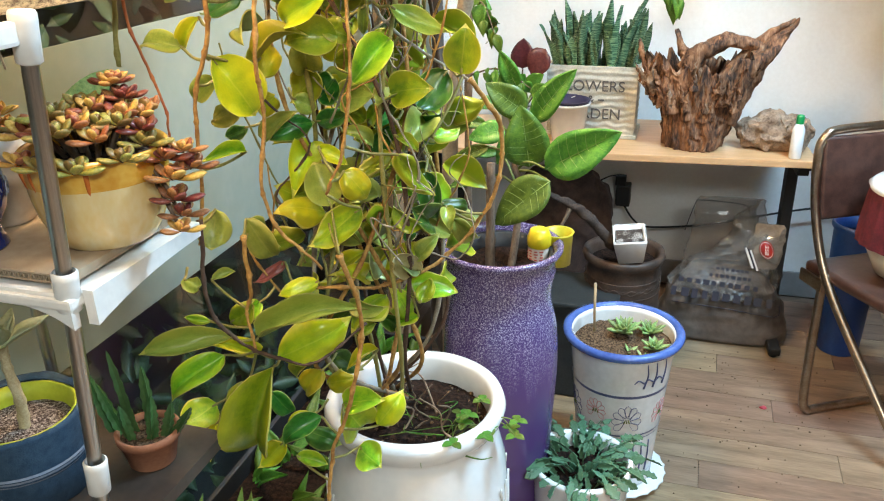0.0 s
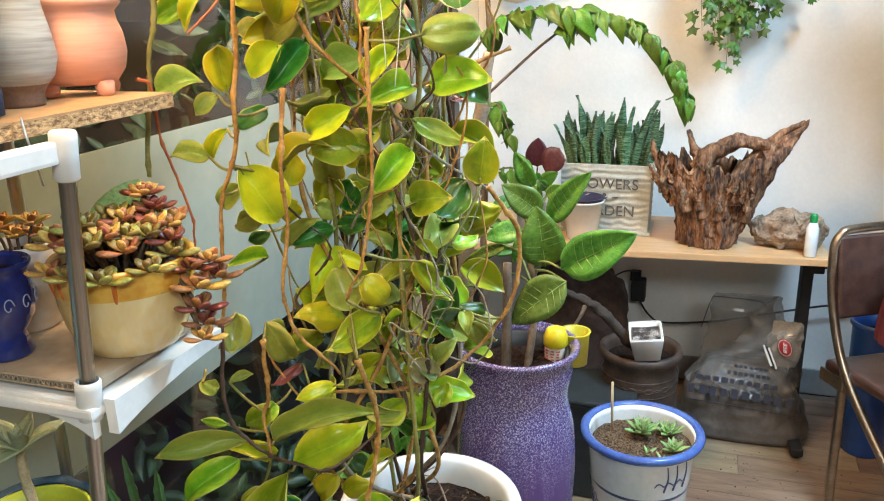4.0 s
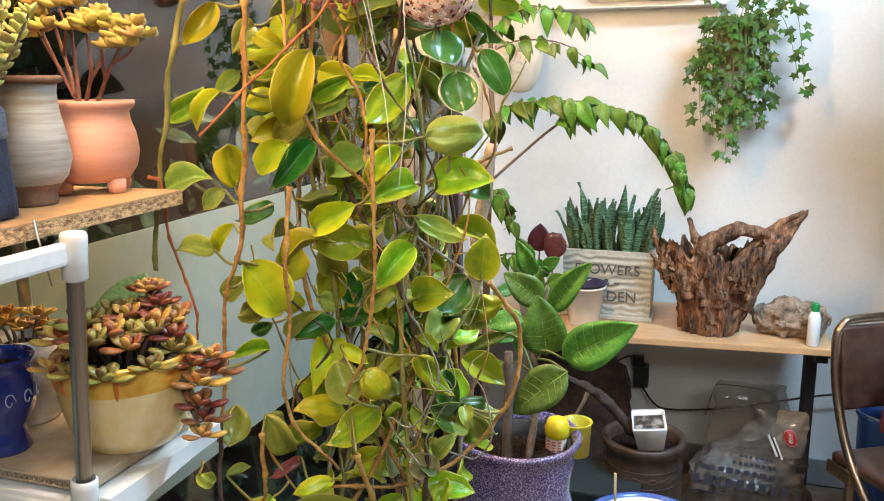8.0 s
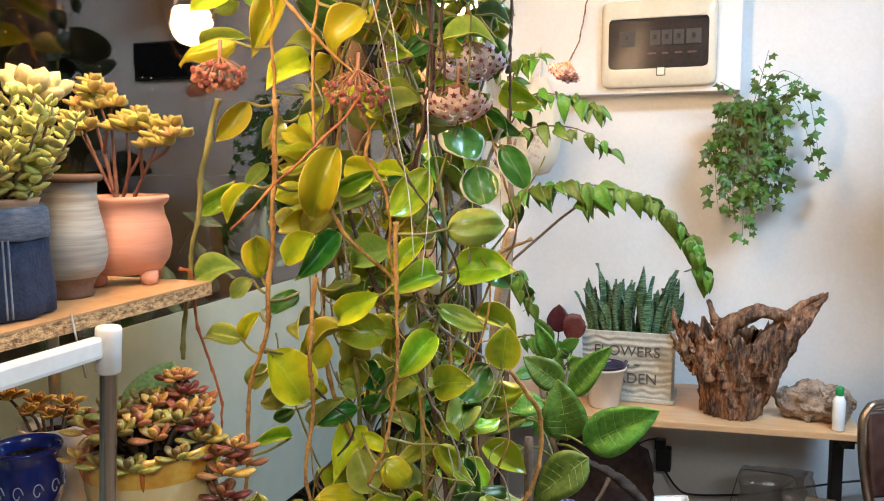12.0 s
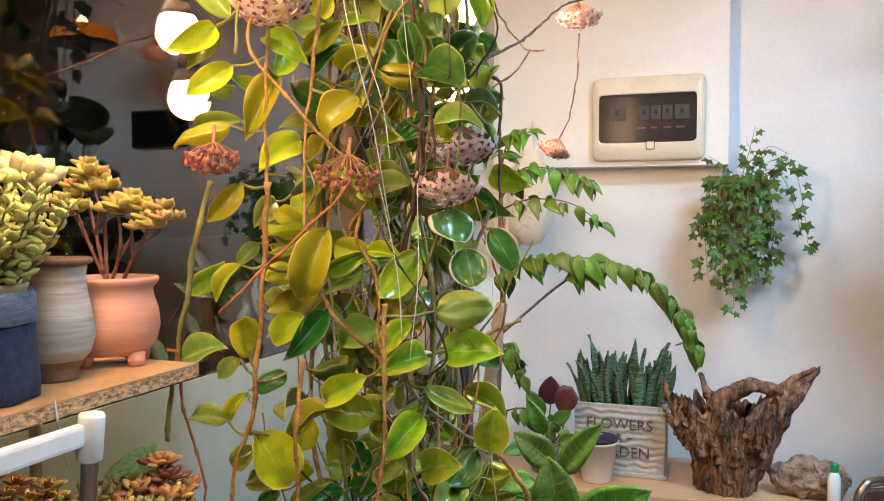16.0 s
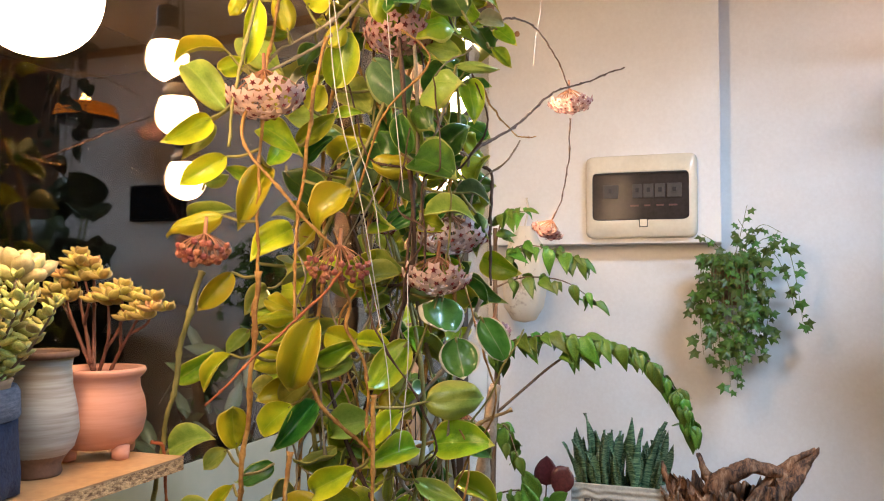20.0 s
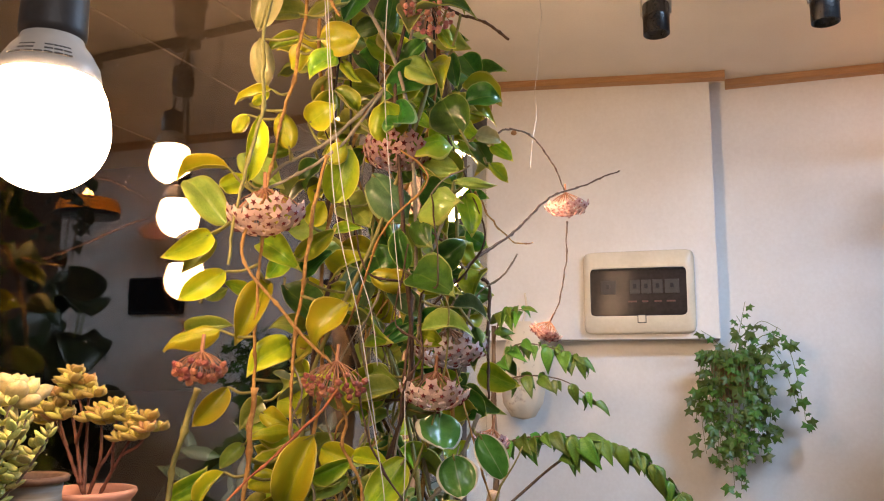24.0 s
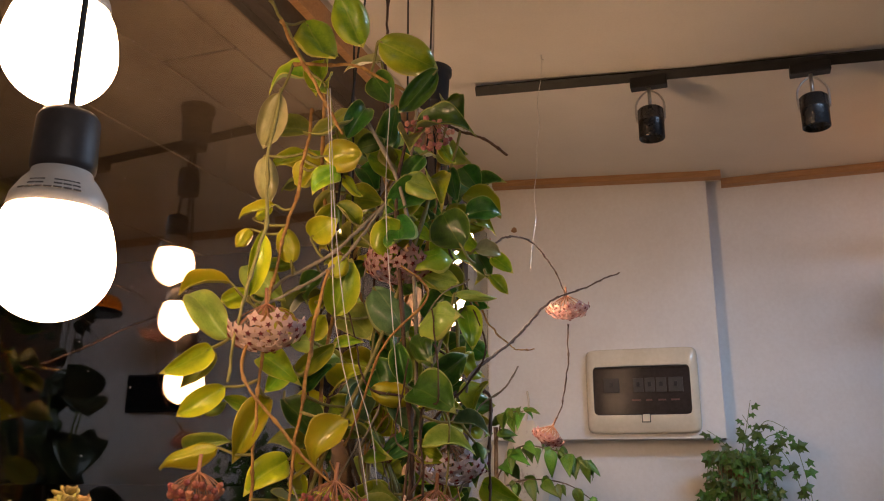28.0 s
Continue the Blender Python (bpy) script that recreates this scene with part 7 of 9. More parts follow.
def gnarled(bm, r):
    """Makes a stem uneven: small kinks along it and a rough skin."""
    for v in bm.verts:
        v.co += 0.0032 * noise.noise_vector(v.co * 22) + 0.0016 * noise.noise_vector(v.co * 60) + 0.14 * r * noise.noise_vector(v.co * 420)
    return bm


def vine(kind, r, pts):
    part("vine", gnarled(tube(bmesh.new(), pts, r * 0.70, r * 0.5, seg=9, n=14, knots=0.5, every=9), r), M_VINE[kind], hoya)
    nodes.extend(glide(pts, 9))


def string(pts):
    part("support_string", tube(bmesh.new(), pts, 0.0006, seg=5, n=5), mat("white_string", (0.6, 0.58, 0.54), (0.72, 0.70, 0.66), 0.6), hoya, "thin white string")


# flowers: a star with a dark red heart
M_PETAL = {"p": mat("pink_petal", (0.68, 0.48, 0.41), (0.80, 0.62, 0.54), 0.6, 30.0, 0.1, spread=0.12, thin=0.2), "m": mat("mauve_petal", (0.46, 0.27, 0.25), (0.58, 0.38, 0.35), 0.6, 30.0, 0.1, spread=0.15, thin=0.2), "w": mat("faded_petal", (0.52, 0.44, 0.45), (0.65, 0.57, 0.58), 0.7, 30.0, 0.1, spread=0.15), "b": mat("brown_bud", (0.24, 0.07, 0.04), (0.40, 0.14, 0.09), 0.6, 40.0, 0.1, spread=0.25), "k": mat("dark_bud", (0.05, 0.03, 0.02), (0.10, 0.06, 0.04), 0.7), "c": mat("coral_bud", (0.50, 0.17, 0.13), (0.66, 0.30, 0.25), 0.5, 40.0, 0.1, spread=0.25), "q": mat("lilac_petal", (0.48, 0.30, 0.34), (0.62, 0.44, 0.48), 0.6, 30.0, 0.1, spread=0.15)}
M_HEART = mat("red_heart", (0.11, 0.006, 0.006), (0.19, 0.014, 0.012), 0.4)


def star_mesh(kind):
    bm = bmesh.new()
    rim, low = [], []
    for i in range(10):
        a = i * math.pi / 5
        r = 1.0 if i % 2 == 0 else 0.6
        z = -0.12 if i % 2 == 0 else 0.02
        rim.append(bm.verts.new((r * math.cos(a), r * math.sin(a), z)))
        low.append(bm.verts.new((0.9 * r * math.cos(a), 0.9 * r * math.sin(a), z - 0.14)))
    c, cl = bm.verts.new((0, 0, 0.10)), bm.verts.new((0, 0, -0.25))
    for i in range(10):
        j = (i + 1) % 10
        bm.faces.new((c, rim[i], rim[j]))
        bm.faces.new((rim[i], low[i], low[j], rim[j]))
        bm.faces.new((cl, low[j], low[i]))
    n0 = len(bm.faces)
    hc = bm.verts.new((0, 0, 0.36))
    hr = [bm.verts.new(((0.40 if i % 2 else 0.18) * math.cos(i * math.pi / 5), (0.40 if i % 2 else 0.18) * math.sin(i * math.pi / 5), 0.18)) for i in range(10)]
    for i in range(10):
        bm.faces.new((hc, hr[i], hr[(i + 1) % 10]))
    bm.faces.ensure_lookup_table()
    for f in bm.faces[n0:]:
        f.material_index = 1
    me = bpy.data.meshes.new("flower")
    bm.to_mesh(me)
    bm.free()
    me.materials.append(M_PETAL[kind])
    me.materials.append(M_HEART)
    return me


def bud_mesh(kind):
    bm = lathe(bmesh.new(), [(0.15, -0.7), (0.55, -0.3), (0.85, 0.1), (0.6, 0.55), (0.05, 0.75)], 5)
    me = bpy.data.meshes.new("bud")
    bm.to_mesh(me)
    bm.free()
    me.materials.append(M_PETAL[kind])
    return me


FLOWER = {k: (bud_mesh(k) if k in "bkc" else star_mesh(k)) for k in M_PETAL}
M_PED = mat("flower_stalk", (0.30, 0.13, 0.06), (0.42, 0.2, 0.1), 0.6)


def umbel(kind, apex, middle, width):
    """A drooping half-ball of flowers on thin stalks that meet at the apex."""
    a, m = V(apex), V(middle)
    down = (m - a).normalized()
    h = (m - a).length
    n = 38 if width > 0.06 else 20
    size = 0.0106 if kind not in "bkc" else 0.0054
    ends = []
    s1 = down.cross(V((0, 1, 0.2))).normalized()
    s2 = down.cross(s1)
    for i in range(n):
        u = (i + 0.5) / n
        ang = i * 2.399
        el = math.sqrt(u)
        r = width / 2 * math.sin(el * 1.5) * 0.98
        d = h * 0.55 + width * 0.30 * math.cos(el * 1.45) + rnd.uniform(-0.003, 0.003)
        ends.append(a + s1 * r * math.cos(ang) + s2 * r * math.sin(ang) * 0.85 + down * d)
    bm = bmesh.new()
    for e in ends:
        tube(bm, [a, a.lerp(e, 0.5) + (e - a - down * (e - a).dot(down)) * 0.12, e], 0.0006, seg=4, n=3, caps=False)
    tube(bm, [a - down * 0.02, a, a + down * 0.004], 0.0022, 0.003, seg=6, n=3)
    cl = part("flower_umbel", bm, M_PED, hoya, "hanging ball of small star flowers" if kind not in "bkc" else "cluster of closed red-brown buds")
    hub = a + down * h * 0.2
    for e in ends:
        out = (e - hub).normalized()
        m3 = out.to_track_quat("Z", "Y").to_matrix().to_4x4()
        s = size * rnd.uniform(0.85, 1.15)
        shared("flower" if kind not in "bkc" else "bud", FLOWER[kind], cl, Matrix.Translation(e) @ m3 @ pose(0, 0, 0, 0, 0, rnd.uniform(0, 72)) @ Matrix.Diagonal((s, s, s, 1)))


hoya_leaf("u", (-0.604, 0.813, 0.894), (-0.710, 0.746, 0.890), 0.26)
hoya_leaf("u", (-0.565, 0.824, 0.896), (-0.431, 0.858, 0.952), 0.24)
hoya_leaf("y", (-0.544, 0.835, 0.858), (-0.444, 0.850, 0.919), 0.52)
hoya_leaf("y", (-0.595, 0.867, 0.842), (-0.631, 0.811, 0.884), 0.36)
hoya_leaf("g", (-0.617, 0.811, 0.865), (-0.683, 0.754, 0.819), 0.44)
hoya_leaf("g", (-0.651, 0.822, 0.769), (-0.681, 0.769, 0.760), 0.92)
hoya_leaf("g", (-0.540, 0.811, 0.859), (-0.592, 0.810, 0.698), 0.47)
hoya_leaf("g", (-0.598, 0.830, 0.809), (-0.633, 0.806, 0.715), 0.56)
hoya_leaf("y", (-0.666, 0.835, 0.723), (-0.664, 0.796, 0.680), 0.45)
hoya_leaf("d", (-0.499, 0.861, 0.748), (-0.549, 0.818, 0.719), 0.46)
hoya_leaf("g", (-0.472, 0.881, 0.762), (-0.406, 0.874, 0.789), 0.55)
hoya_leaf("g", (-0.466, 0.867, 0.765), (-0.444, 0.893, 0.711), 1.00)
hoya_leaf("y", (-0.421, 0.889, 0.728), (-0.386, 0.897, 0.784), 0.60)
hoya_leaf("g", (-0.447, 0.870, 0.696), (-0.425, 0.888, 0.651), 0.90)
hoya_leaf("g", (-0.546, 0.856, 0.670), (-0.498, 0.864, 0.658), 0.45)
hoya_leaf("y", (-0.486, 0.864, 0.972), (-0.530, 0.829, 0.962), 0.46)
hoya_leaf("y", (-0.568, 0.858, 0.690), (-0.613, 0.861, 0.636), 0.50)
hoya_leaf("g", (-0.510, 0.881, 0.838), (-0.547, 0.874, 0.800), 0.50)
hoya_leaf("y", (-0.520, 0.918, 0.792), (-0.554, 0.908, 0.747), 0.70)
hoya_leaf("y", (-0.524, 0.938, 0.753), (-0.475, 0.922, 0.782), 0.60)
hoya_leaf("y", (-0.433, 0.934, 0.832), (-0.466, 0.891, 0.823), 0.36)
hoya_leaf("g", (-0.367, 0.943, 0.915), (-0.354, 0.962, 0.948), 0.66)
hoya_leaf("g", (-0.392, 0.964, 0.875), (-0.399, 0.930, 0.933), 0.52)
hoya_leaf("g", (-0.375, 0.959, 0.884), (-0.415, 0.956, 0.856), 0.60)
hoya_leaf("d", (-0.415, 0.967, 0.858), (-0.433, 0.941, 0.892), 0.60)
hoya_leaf("d", (-0.479, 0.942, 0.888), (-0.513, 0.942, 0.859), 0.60)
hoya_leaf("g", (-0.464, 0.924, 0.862), (-0.445, 0.957, 0.861), 0.55)
hoya_leaf("u", (-0.615, 0.836, 1.077), (-0.607, 0.804, 1.030), 0.80)
hoya_leaf("u", (-0.579, 0.850, 1.061), (-0.552, 0.872, 0.993), 0.52)
hoya_leaf("u", (-0.641, 0.842, 0.965), (-0.615, 0.863, 0.974), 0.42)
hoya_leaf("u", (-0.690, 0.846, 0.959), (-0.648, 0.822, 0.957), 0.50)
hoya_leaf("g", (-0.641, 0.874, 0.882), (-0.586, 0.864, 0.922), 0.60)
hoya_leaf("g", (-0.646, 0.832, 0.904), (-0.681, 0.821, 0.911), 0.38)
hoya_leaf("c", (-0.367, 0.951, 0.963), (-0.393, 0.897, 1.000), 0.52)
hoya_leaf("u", (-0.372, 0.954, 0.978), (-0.341, 0.955, 1.019), 0.52)
hoya_leaf("r", (-0.571, 0.929, 0.963), (-0.604, 0.892, 0.939), 0.36)
hoya_leaf("v", (-0.392, 0.963, 0.999), (-0.383, 0.978, 1.014), 0.80)
hoya_leaf("y", (-0.454, 0.951, 0.939), (-0.471, 0.903, 0.970), 0.50)
hoya_leaf("y", (-0.485, 0.948, 0.962), (-0.447, 0.942, 0.987), 0.60)
hoya_leaf("g", (-0.622, 0.926, 0.891), (-0.635, 0.878, 0.876), 0.50)
hoya_leaf("d", (-0.572, 0.936, 0.654), (-0.508, 0.928, 0.651), 0.60)
hoya_leaf("d", (-0.529, 0.975, 0.787), (-0.491, 0.996, 0.749), 0.60)
hoya_leaf("d", (-0.615, 0.918, 0.734), (-0.586, 0.931, 0.688), 0.60)
hoya_leaf("y", (-0.537, 0.907, 0.714), (-0.573, 0.903, 0.677), 0.70)
hoya_leaf("y", (-0.568, 0.802, 1.286), (-0.534, 0.832, 1.209), 0.68)
hoya_leaf("u", (-0.613, 0.810, 1.296), (-0.670, 0.803, 1.299), 0.56)
hoya_leaf("y", (-0.593, 0.826, 1.329), (-0.619, 0.818, 1.292), 0.46)
hoya_leaf("d", (-0.557, 0.863, 1.351), (-0.592, 0.830, 1.328), 0.60)
hoya_leaf("y", (-0.437, 0.856, 1.355), (-0.503, 0.851, 1.317), 0.46)
hoya_leaf("y", (-0.535, 0.845, 1.275), (-0.472, 0.852, 1.314), 0.50)
hoya_leaf("u", (-0.599, 0.855, 1.250), (-0.631, 0.842, 1.223), 0.70)
hoya_leaf("g", (-0.470, 0.892, 1.310), (-0.432, 0.912, 1.294), 0.72)
hoya_leaf("g", (-0.382, 0.909, 1.296), (-0.418, 0.861, 1.250), 0.58)
hoya_leaf("g", (-0.426, 0.938, 1.243), (-0.414, 0.935, 1.221), 0.90)
hoya_leaf("u", (-0.379, 0.903, 1.336), (-0.320, 0.932, 1.300), 0.36)
hoya_leaf("g", (-0.296, 0.926, 1.253), (-0.287, 0.922, 1.313), 0.74)
hoya_leaf("d", (-0.319, 0.943, 1.252), (-0.348, 0.906, 1.208), 0.72)
hoya_leaf("g", (-0.337, 0.933, 1.169), (-0.311, 0.965, 1.168), 0.70)
hoya_leaf("d", (-0.512, 0.966, 1.203), (-0.470, 0.942, 1.239), 0.72)
hoya_leaf("u", (-0.512, 0.934, 1.294), (-0.520, 0.952, 1.235), 0.72)
hoya_leaf("u", (-0.495, 0.936, 1.337), (-0.461, 0.924, 1.383), 0.72)
hoya_leaf("u", (-0.501, 0.936, 1.349), (-0.531, 0.889, 1.343), 0.52)
hoya_leaf("u", (-0.463, 0.875, 1.081), (-0.488, 0.887, 1.138), 0.78)
hoya_leaf("y", (-0.477, 0.885, 1.067), (-0.520, 0.836, 1.088), 0.62)
hoya_leaf("y", (-0.438, 0.868, 1.134), (-0.409, 0.880, 1.094), 0.78)
hoya_leaf("y", (-0.480, 0.887, 1.158), (-0.441, 0.889, 1.137), 0.45)
hoya_leaf("g", (-0.417, 0.866, 1.086), (-0.486, 0.858, 1.028), 0.50)
hoya_leaf("g", (-0.371, 0.888, 1.155), (-0.339, 0.923, 1.092), 0.42)
hoya_leaf("g", (-0.380, 0.908, 1.174), (-0.355, 0.931, 1.148), 0.42)
hoya_leaf("g", (-0.572, 0.858, 1.153), (-0.600, 0.805, 1.159), 0.34)
hoya_leaf("d", (-0.558, 0.888, 1.169), (-0.501, 0.925, 1.184), 0.46)
hoya_leaf("u", (-0.555, 0.879, 1.164), (-0.504, 0.874, 1.209), 0.34)
hoya_leaf("d", (-0.513, 0.954, 1.173), (-0.453, 0.941, 1.192), 0.50)
hoya_leaf("g", (-0.445, 0.975, 1.172), (-0.412, 0.950, 1.206), 0.70)
hoya_leaf("u", (-0.464, 0.936, 1.166), (-0.426, 0.954, 1.147), 0.50)
hoya_leaf("u", (-0.417, 0.927, 1.343), (-0.424, 0.924, 1.296), 0.32)
hoya_leaf("u", (-0.545, 0.955, 1.204), (-0.512, 0.959, 1.189), 0.80)
hoya_leaf("d", (-0.368, 0.994, 1.164), (-0.339, 0.978, 1.184), 0.80)
hoya_leaf("d", (-0.343, 0.982, 1.057), (-0.308, 1.015, 1.045), 0.50)
hoya_leaf("u", (-0.326, 0.952, 1.065), (-0.315, 0.930, 1.043), 0.62)
hoya_leaf("d", (-0.372, 1.003, 1.095), (-0.351, 0.982, 1.029), 0.46)
hoya_leaf("g", (-0.408, 0.988, 1.096), (-0.379, 0.967, 1.068), 0.50)
hoya_leaf("u", (-0.586, 0.871, 1.053), (-0.568, 0.900, 0.999), 0.60)
hoya_leaf("g", (-0.549, 0.968, 1.125), (-0.560, 0.923, 1.155), 0.60)
hoya_leaf("g", (-0.470, 0.955, 1.344), (-0.441, 0.985, 1.352), 0.60)
hoya_leaf("d", (-0.440, 0.997, 1.283), (-0.407, 1.012, 1.306), 0.50)
hoya_leaf("d", (-0.608, 0.930, 1.166), (-0.629, 0.903, 1.156), 0.60)
hoya_leaf("u", (-0.656, 0.919, 1.174), (-0.600, 0.906, 1.198), 0.50)
hoya_leaf("d", (-0.418, 0.996, 1.161), (-0.442, 0.987, 1.111), 0.60)
hoya_leaf("y", (-0.530, 0.856, 1.656), (-0.560, 0.804, 1.621), 0.60)
hoya_leaf("y", (-0.602, 0.830, 1.599), (-0.635, 0.803, 1.550), 0.45)
hoya_leaf("y", (-0.477, 0.829, 1.543), (-0.513, 0.816, 1.449), 0.50)
hoya_leaf("y", (-0.533, 0.844, 1.488), (-0.569, 0.830, 1.478), 0.78)
hoya_leaf("g", (-0.448, 0.877, 1.510), (-0.510, 0.862, 1.487), 0.40)
hoya_leaf("u", (-0.458, 0.890, 1.487), (-0.520, 0.880, 1.455), 0.50)
hoya_leaf("u", (-0.506, 0.880, 1.472), (-0.560, 0.870, 1.421), 0.58)
hoya_leaf("y", (-0.458, 0.901, 1.512), (-0.406, 0.901, 1.501), 0.46)
hoya_leaf("g", (-0.386, 0.903, 1.511), (-0.416, 0.846, 1.450), 0.50)
hoya_leaf("u", (-0.421, 0.929, 1.443), (-0.399, 0.952, 1.470), 0.50)
hoya_leaf("u", (-0.353, 0.876, 1.439), (-0.286, 0.927, 1.442), 0.56)
hoya_leaf("v", (-0.353, 0.938, 1.567), (-0.338, 0.901, 1.521), 1.05)
hoya_leaf("v", (-0.326, 0.915, 1.517), (-0.313, 0.908, 1.464), 0.92)
hoya_leaf("v", (-0.298, 0.933, 1.542), (-0.265, 0.944, 1.485), 0.55)
hoya_leaf("g", (-0.660, 0.794, 1.460), (-0.618, 0.821, 1.496), 0.50)
hoya_leaf("y", (-0.598, 0.824, 1.494), (-0.623, 0.796, 1.452), 0.40)
hoya_leaf("y", (-0.589, 0.826, 1.376), (-0.581, 0.798, 1.436), 0.56)
hoya_leaf("u", (-0.664, 0.790, 1.376), (-0.612, 0.806, 1.392), 0.72)
hoya_leaf("u", (-0.613, 0.841, 1.369), (-0.638, 0.825, 1.345), 0.62)
hoya_leaf("y", (-0.523, 0.850, 1.431), (-0.571, 0.848, 1.391), 0.60)
hoya_leaf("d", (-0.513, 0.893, 1.429), (-0.546, 0.840, 1.374), 0.44)
hoya_leaf("u", (-0.438, 0.907, 1.408), (-0.502, 0.900, 1.387), 0.66)
hoya_leaf("y", (-0.391, 0.894, 1.423), (-0.434, 0.865, 1.379), 0.44)
hoya_leaf("u", (-0.448, 0.930, 1.620), (-0.401, 0.918, 1.603), 0.55)
hoya_leaf("y", (-0.525, 0.891, 1.613), (-0.548, 0.896, 1.586), 0.80)
hoya_leaf("y", (-0.477, 0.923, 1.591), (-0.436, 0.916, 1.567), 0.62)
hoya_leaf("u", (-0.607, 0.922, 1.578), (-0.613, 0.879, 1.549), 0.72)
hoya_leaf("y", (-0.593, 0.898, 1.564), (-0.551, 0.898, 1.548), 0.62)
hoya_leaf("y", (-0.549, 0.903, 1.543), (-0.586, 0.856, 1.536), 0.36)
hoya_leaf("u", (-0.606, 0.884, 1.442), (-0.579, 0.913, 1.443), 0.80)
hoya_leaf("g", (-0.520, 0.934, 1.449), (-0.502, 0.936, 1.416), 0.70)
hoya_leaf("d", (-0.380, 0.937, 1.684), (-0.427, 0.930, 1.659), 0.36)
hoya_leaf("d", (-0.316, 0.990, 1.676), (-0.314, 0.957, 1.627), 0.42)
hoya_leaf("u", (-0.422, 0.933, 1.392), (-0.402, 0.946, 1.350), 0.62)
hoya_leaf("u", (-0.501, 0.933, 1.375), (-0.464, 0.943, 1.348), 0.60)
hoya_leaf("d", (-0.460, 1.000, 1.526), (-0.409, 0.979, 1.510), 0.50)
hoya_leaf("u", (-0.546, 0.956, 1.510), (-0.503, 0.942, 1.534), 0.60)
hoya_leaf("u", (-0.481, 0.990, 1.550), (-0.438, 0.967, 1.565), 0.60)
hoya_leaf("d", (-0.469, 0.977, 1.423), (-0.438, 0.985, 1.391), 0.50)
hoya_leaf("u", (-0.640, 0.932, 1.519), (-0.665, 0.911, 1.487), 0.50)
hoya_leaf("d", (-0.520, 0.974, 1.438), (-0.539, 0.940, 1.408), 0.60)
hoya_leaf("y", (-0.588, 0.935, 1.503), (-0.612, 0.915, 1.519), 0.60)
hoya_leaf("u", (-0.526, 0.956, 1.597), (-0.557, 0.947, 1.574), 0.60)
hoya_leaf("y", (-0.595, 0.799, 1.879), (-0.655, 0.768, 1.868), 0.30)
hoya_leaf("u", (-0.610, 0.823, 1.810), (-0.672, 0.810, 1.880), 0.48)
hoya_leaf("y", (-0.573, 0.808, 1.861), (-0.560, 0.812, 1.954), 0.27)
hoya_leaf("y", (-0.584, 0.824, 1.869), (-0.595, 0.776, 1.848), 0.50)
hoya_leaf("y", (-0.627, 0.814, 1.798), (-0.657, 0.759, 1.758), 0.42)
hoya_leaf("u", (-0.642, 0.835, 1.799), (-0.662, 0.808, 1.748), 0.46)
hoya_leaf("y", (-0.600, 0.810, 1.746), (-0.648, 0.778, 1.708), 0.45)
hoya_leaf("u", (-0.659, 0.848, 1.719), (-0.630, 0.862, 1.728), 0.62)
hoya_leaf("u", (-0.597, 0.827, 1.678), (-0.666, 0.814, 1.671), 0.32)
hoya_leaf("y", (-0.598, 0.803, 1.670), (-0.671, 0.776, 1.650), 0.34)
hoya_leaf("y", (-0.548, 0.833, 1.732), (-0.572, 0.793, 1.656), 0.44)
hoya_leaf("g", (-0.593, 0.856, 1.720), (-0.605, 0.815, 1.733), 0.42)
hoya_leaf("y", (-0.442, 0.847, 1.704), (-0.485, 0.827, 1.650), 0.62)
hoya_leaf("d", (-0.564, 0.896, 1.735), (-0.508, 0.892, 1.680), 0.66)
hoya_leaf("g", (-0.570, 0.843, 1.789), (-0.514, 0.839, 1.756), 0.55)
hoya_leaf("g", (-0.522, 0.852, 1.766), (-0.466, 0.854, 1.802), 0.40)
hoya_leaf("g", (-0.481, 0.879, 1.802), (-0.443, 0.875, 1.808), 0.42)
hoya_leaf("d", (-0.532, 0.889, 1.750), (-0.485, 0.883, 1.778), 0.50)
hoya_leaf("y", (-0.507, 0.857, 1.809), (-0.491, 0.864, 1.843), 0.85)
hoya_leaf("g", (-0.497, 0.903, 1.847), (-0.469, 0.892, 1.925), 0.54)
hoya_leaf("y", (-0.487, 0.874, 1.896), (-0.471, 0.885, 1.928), 0.72)
hoya_leaf("y", (-0.531, 0.841, 1.910), (-0.539, 0.828, 1.961), 0.56)
hoya_leaf("y", (-0.522, 0.874, 1.954), (-0.480, 0.865, 1.975), 0.80)
hoya_leaf("y", (-0.593, 0.840, 1.977), (-0.558, 0.833, 1.992), 0.46)
hoya_leaf("y", (-0.593, 0.836, 1.962), (-0.612, 0.831, 1.936), 0.62)
hoya_leaf("g", (-0.407, 0.892, 1.921), (-0.401, 0.854, 1.970), 0.86)
hoya_leaf("g", (-0.420, 0.946, 2.004), (-0.371, 0.948, 1.989), 0.60)
hoya_leaf("g", (-0.411, 0.948, 1.980), (-0.371, 0.950, 1.958), 0.52)
hoya_leaf("d", (-0.317, 0.921, 1.934), (-0.352, 0.928, 1.991), 0.84)
hoya_leaf("d", (-0.323, 0.956, 1.990), (-0.274, 0.965, 1.997), 0.74)
hoya_leaf("c", (-0.314, 0.970, 1.944), (-0.281, 0.992, 1.942), 0.70)
hoya_leaf("g", (-0.301, 1.010, 1.943), (-0.268, 1.003, 1.916), 0.52)
hoya_leaf("g", (-0.303, 1.002, 1.913), (-0.277, 1.006, 1.885), 0.50)
hoya_leaf("g", (-0.338, 1.009, 1.976), (-0.305, 0.992, 1.944), 0.50)
hoya_leaf("u", (-0.336, 0.944, 1.876), (-0.280, 0.949, 1.866), 0.26)
hoya_leaf("e", (-0.442, 0.911, 1.885), (-0.388, 0.905, 1.820), 0.64)
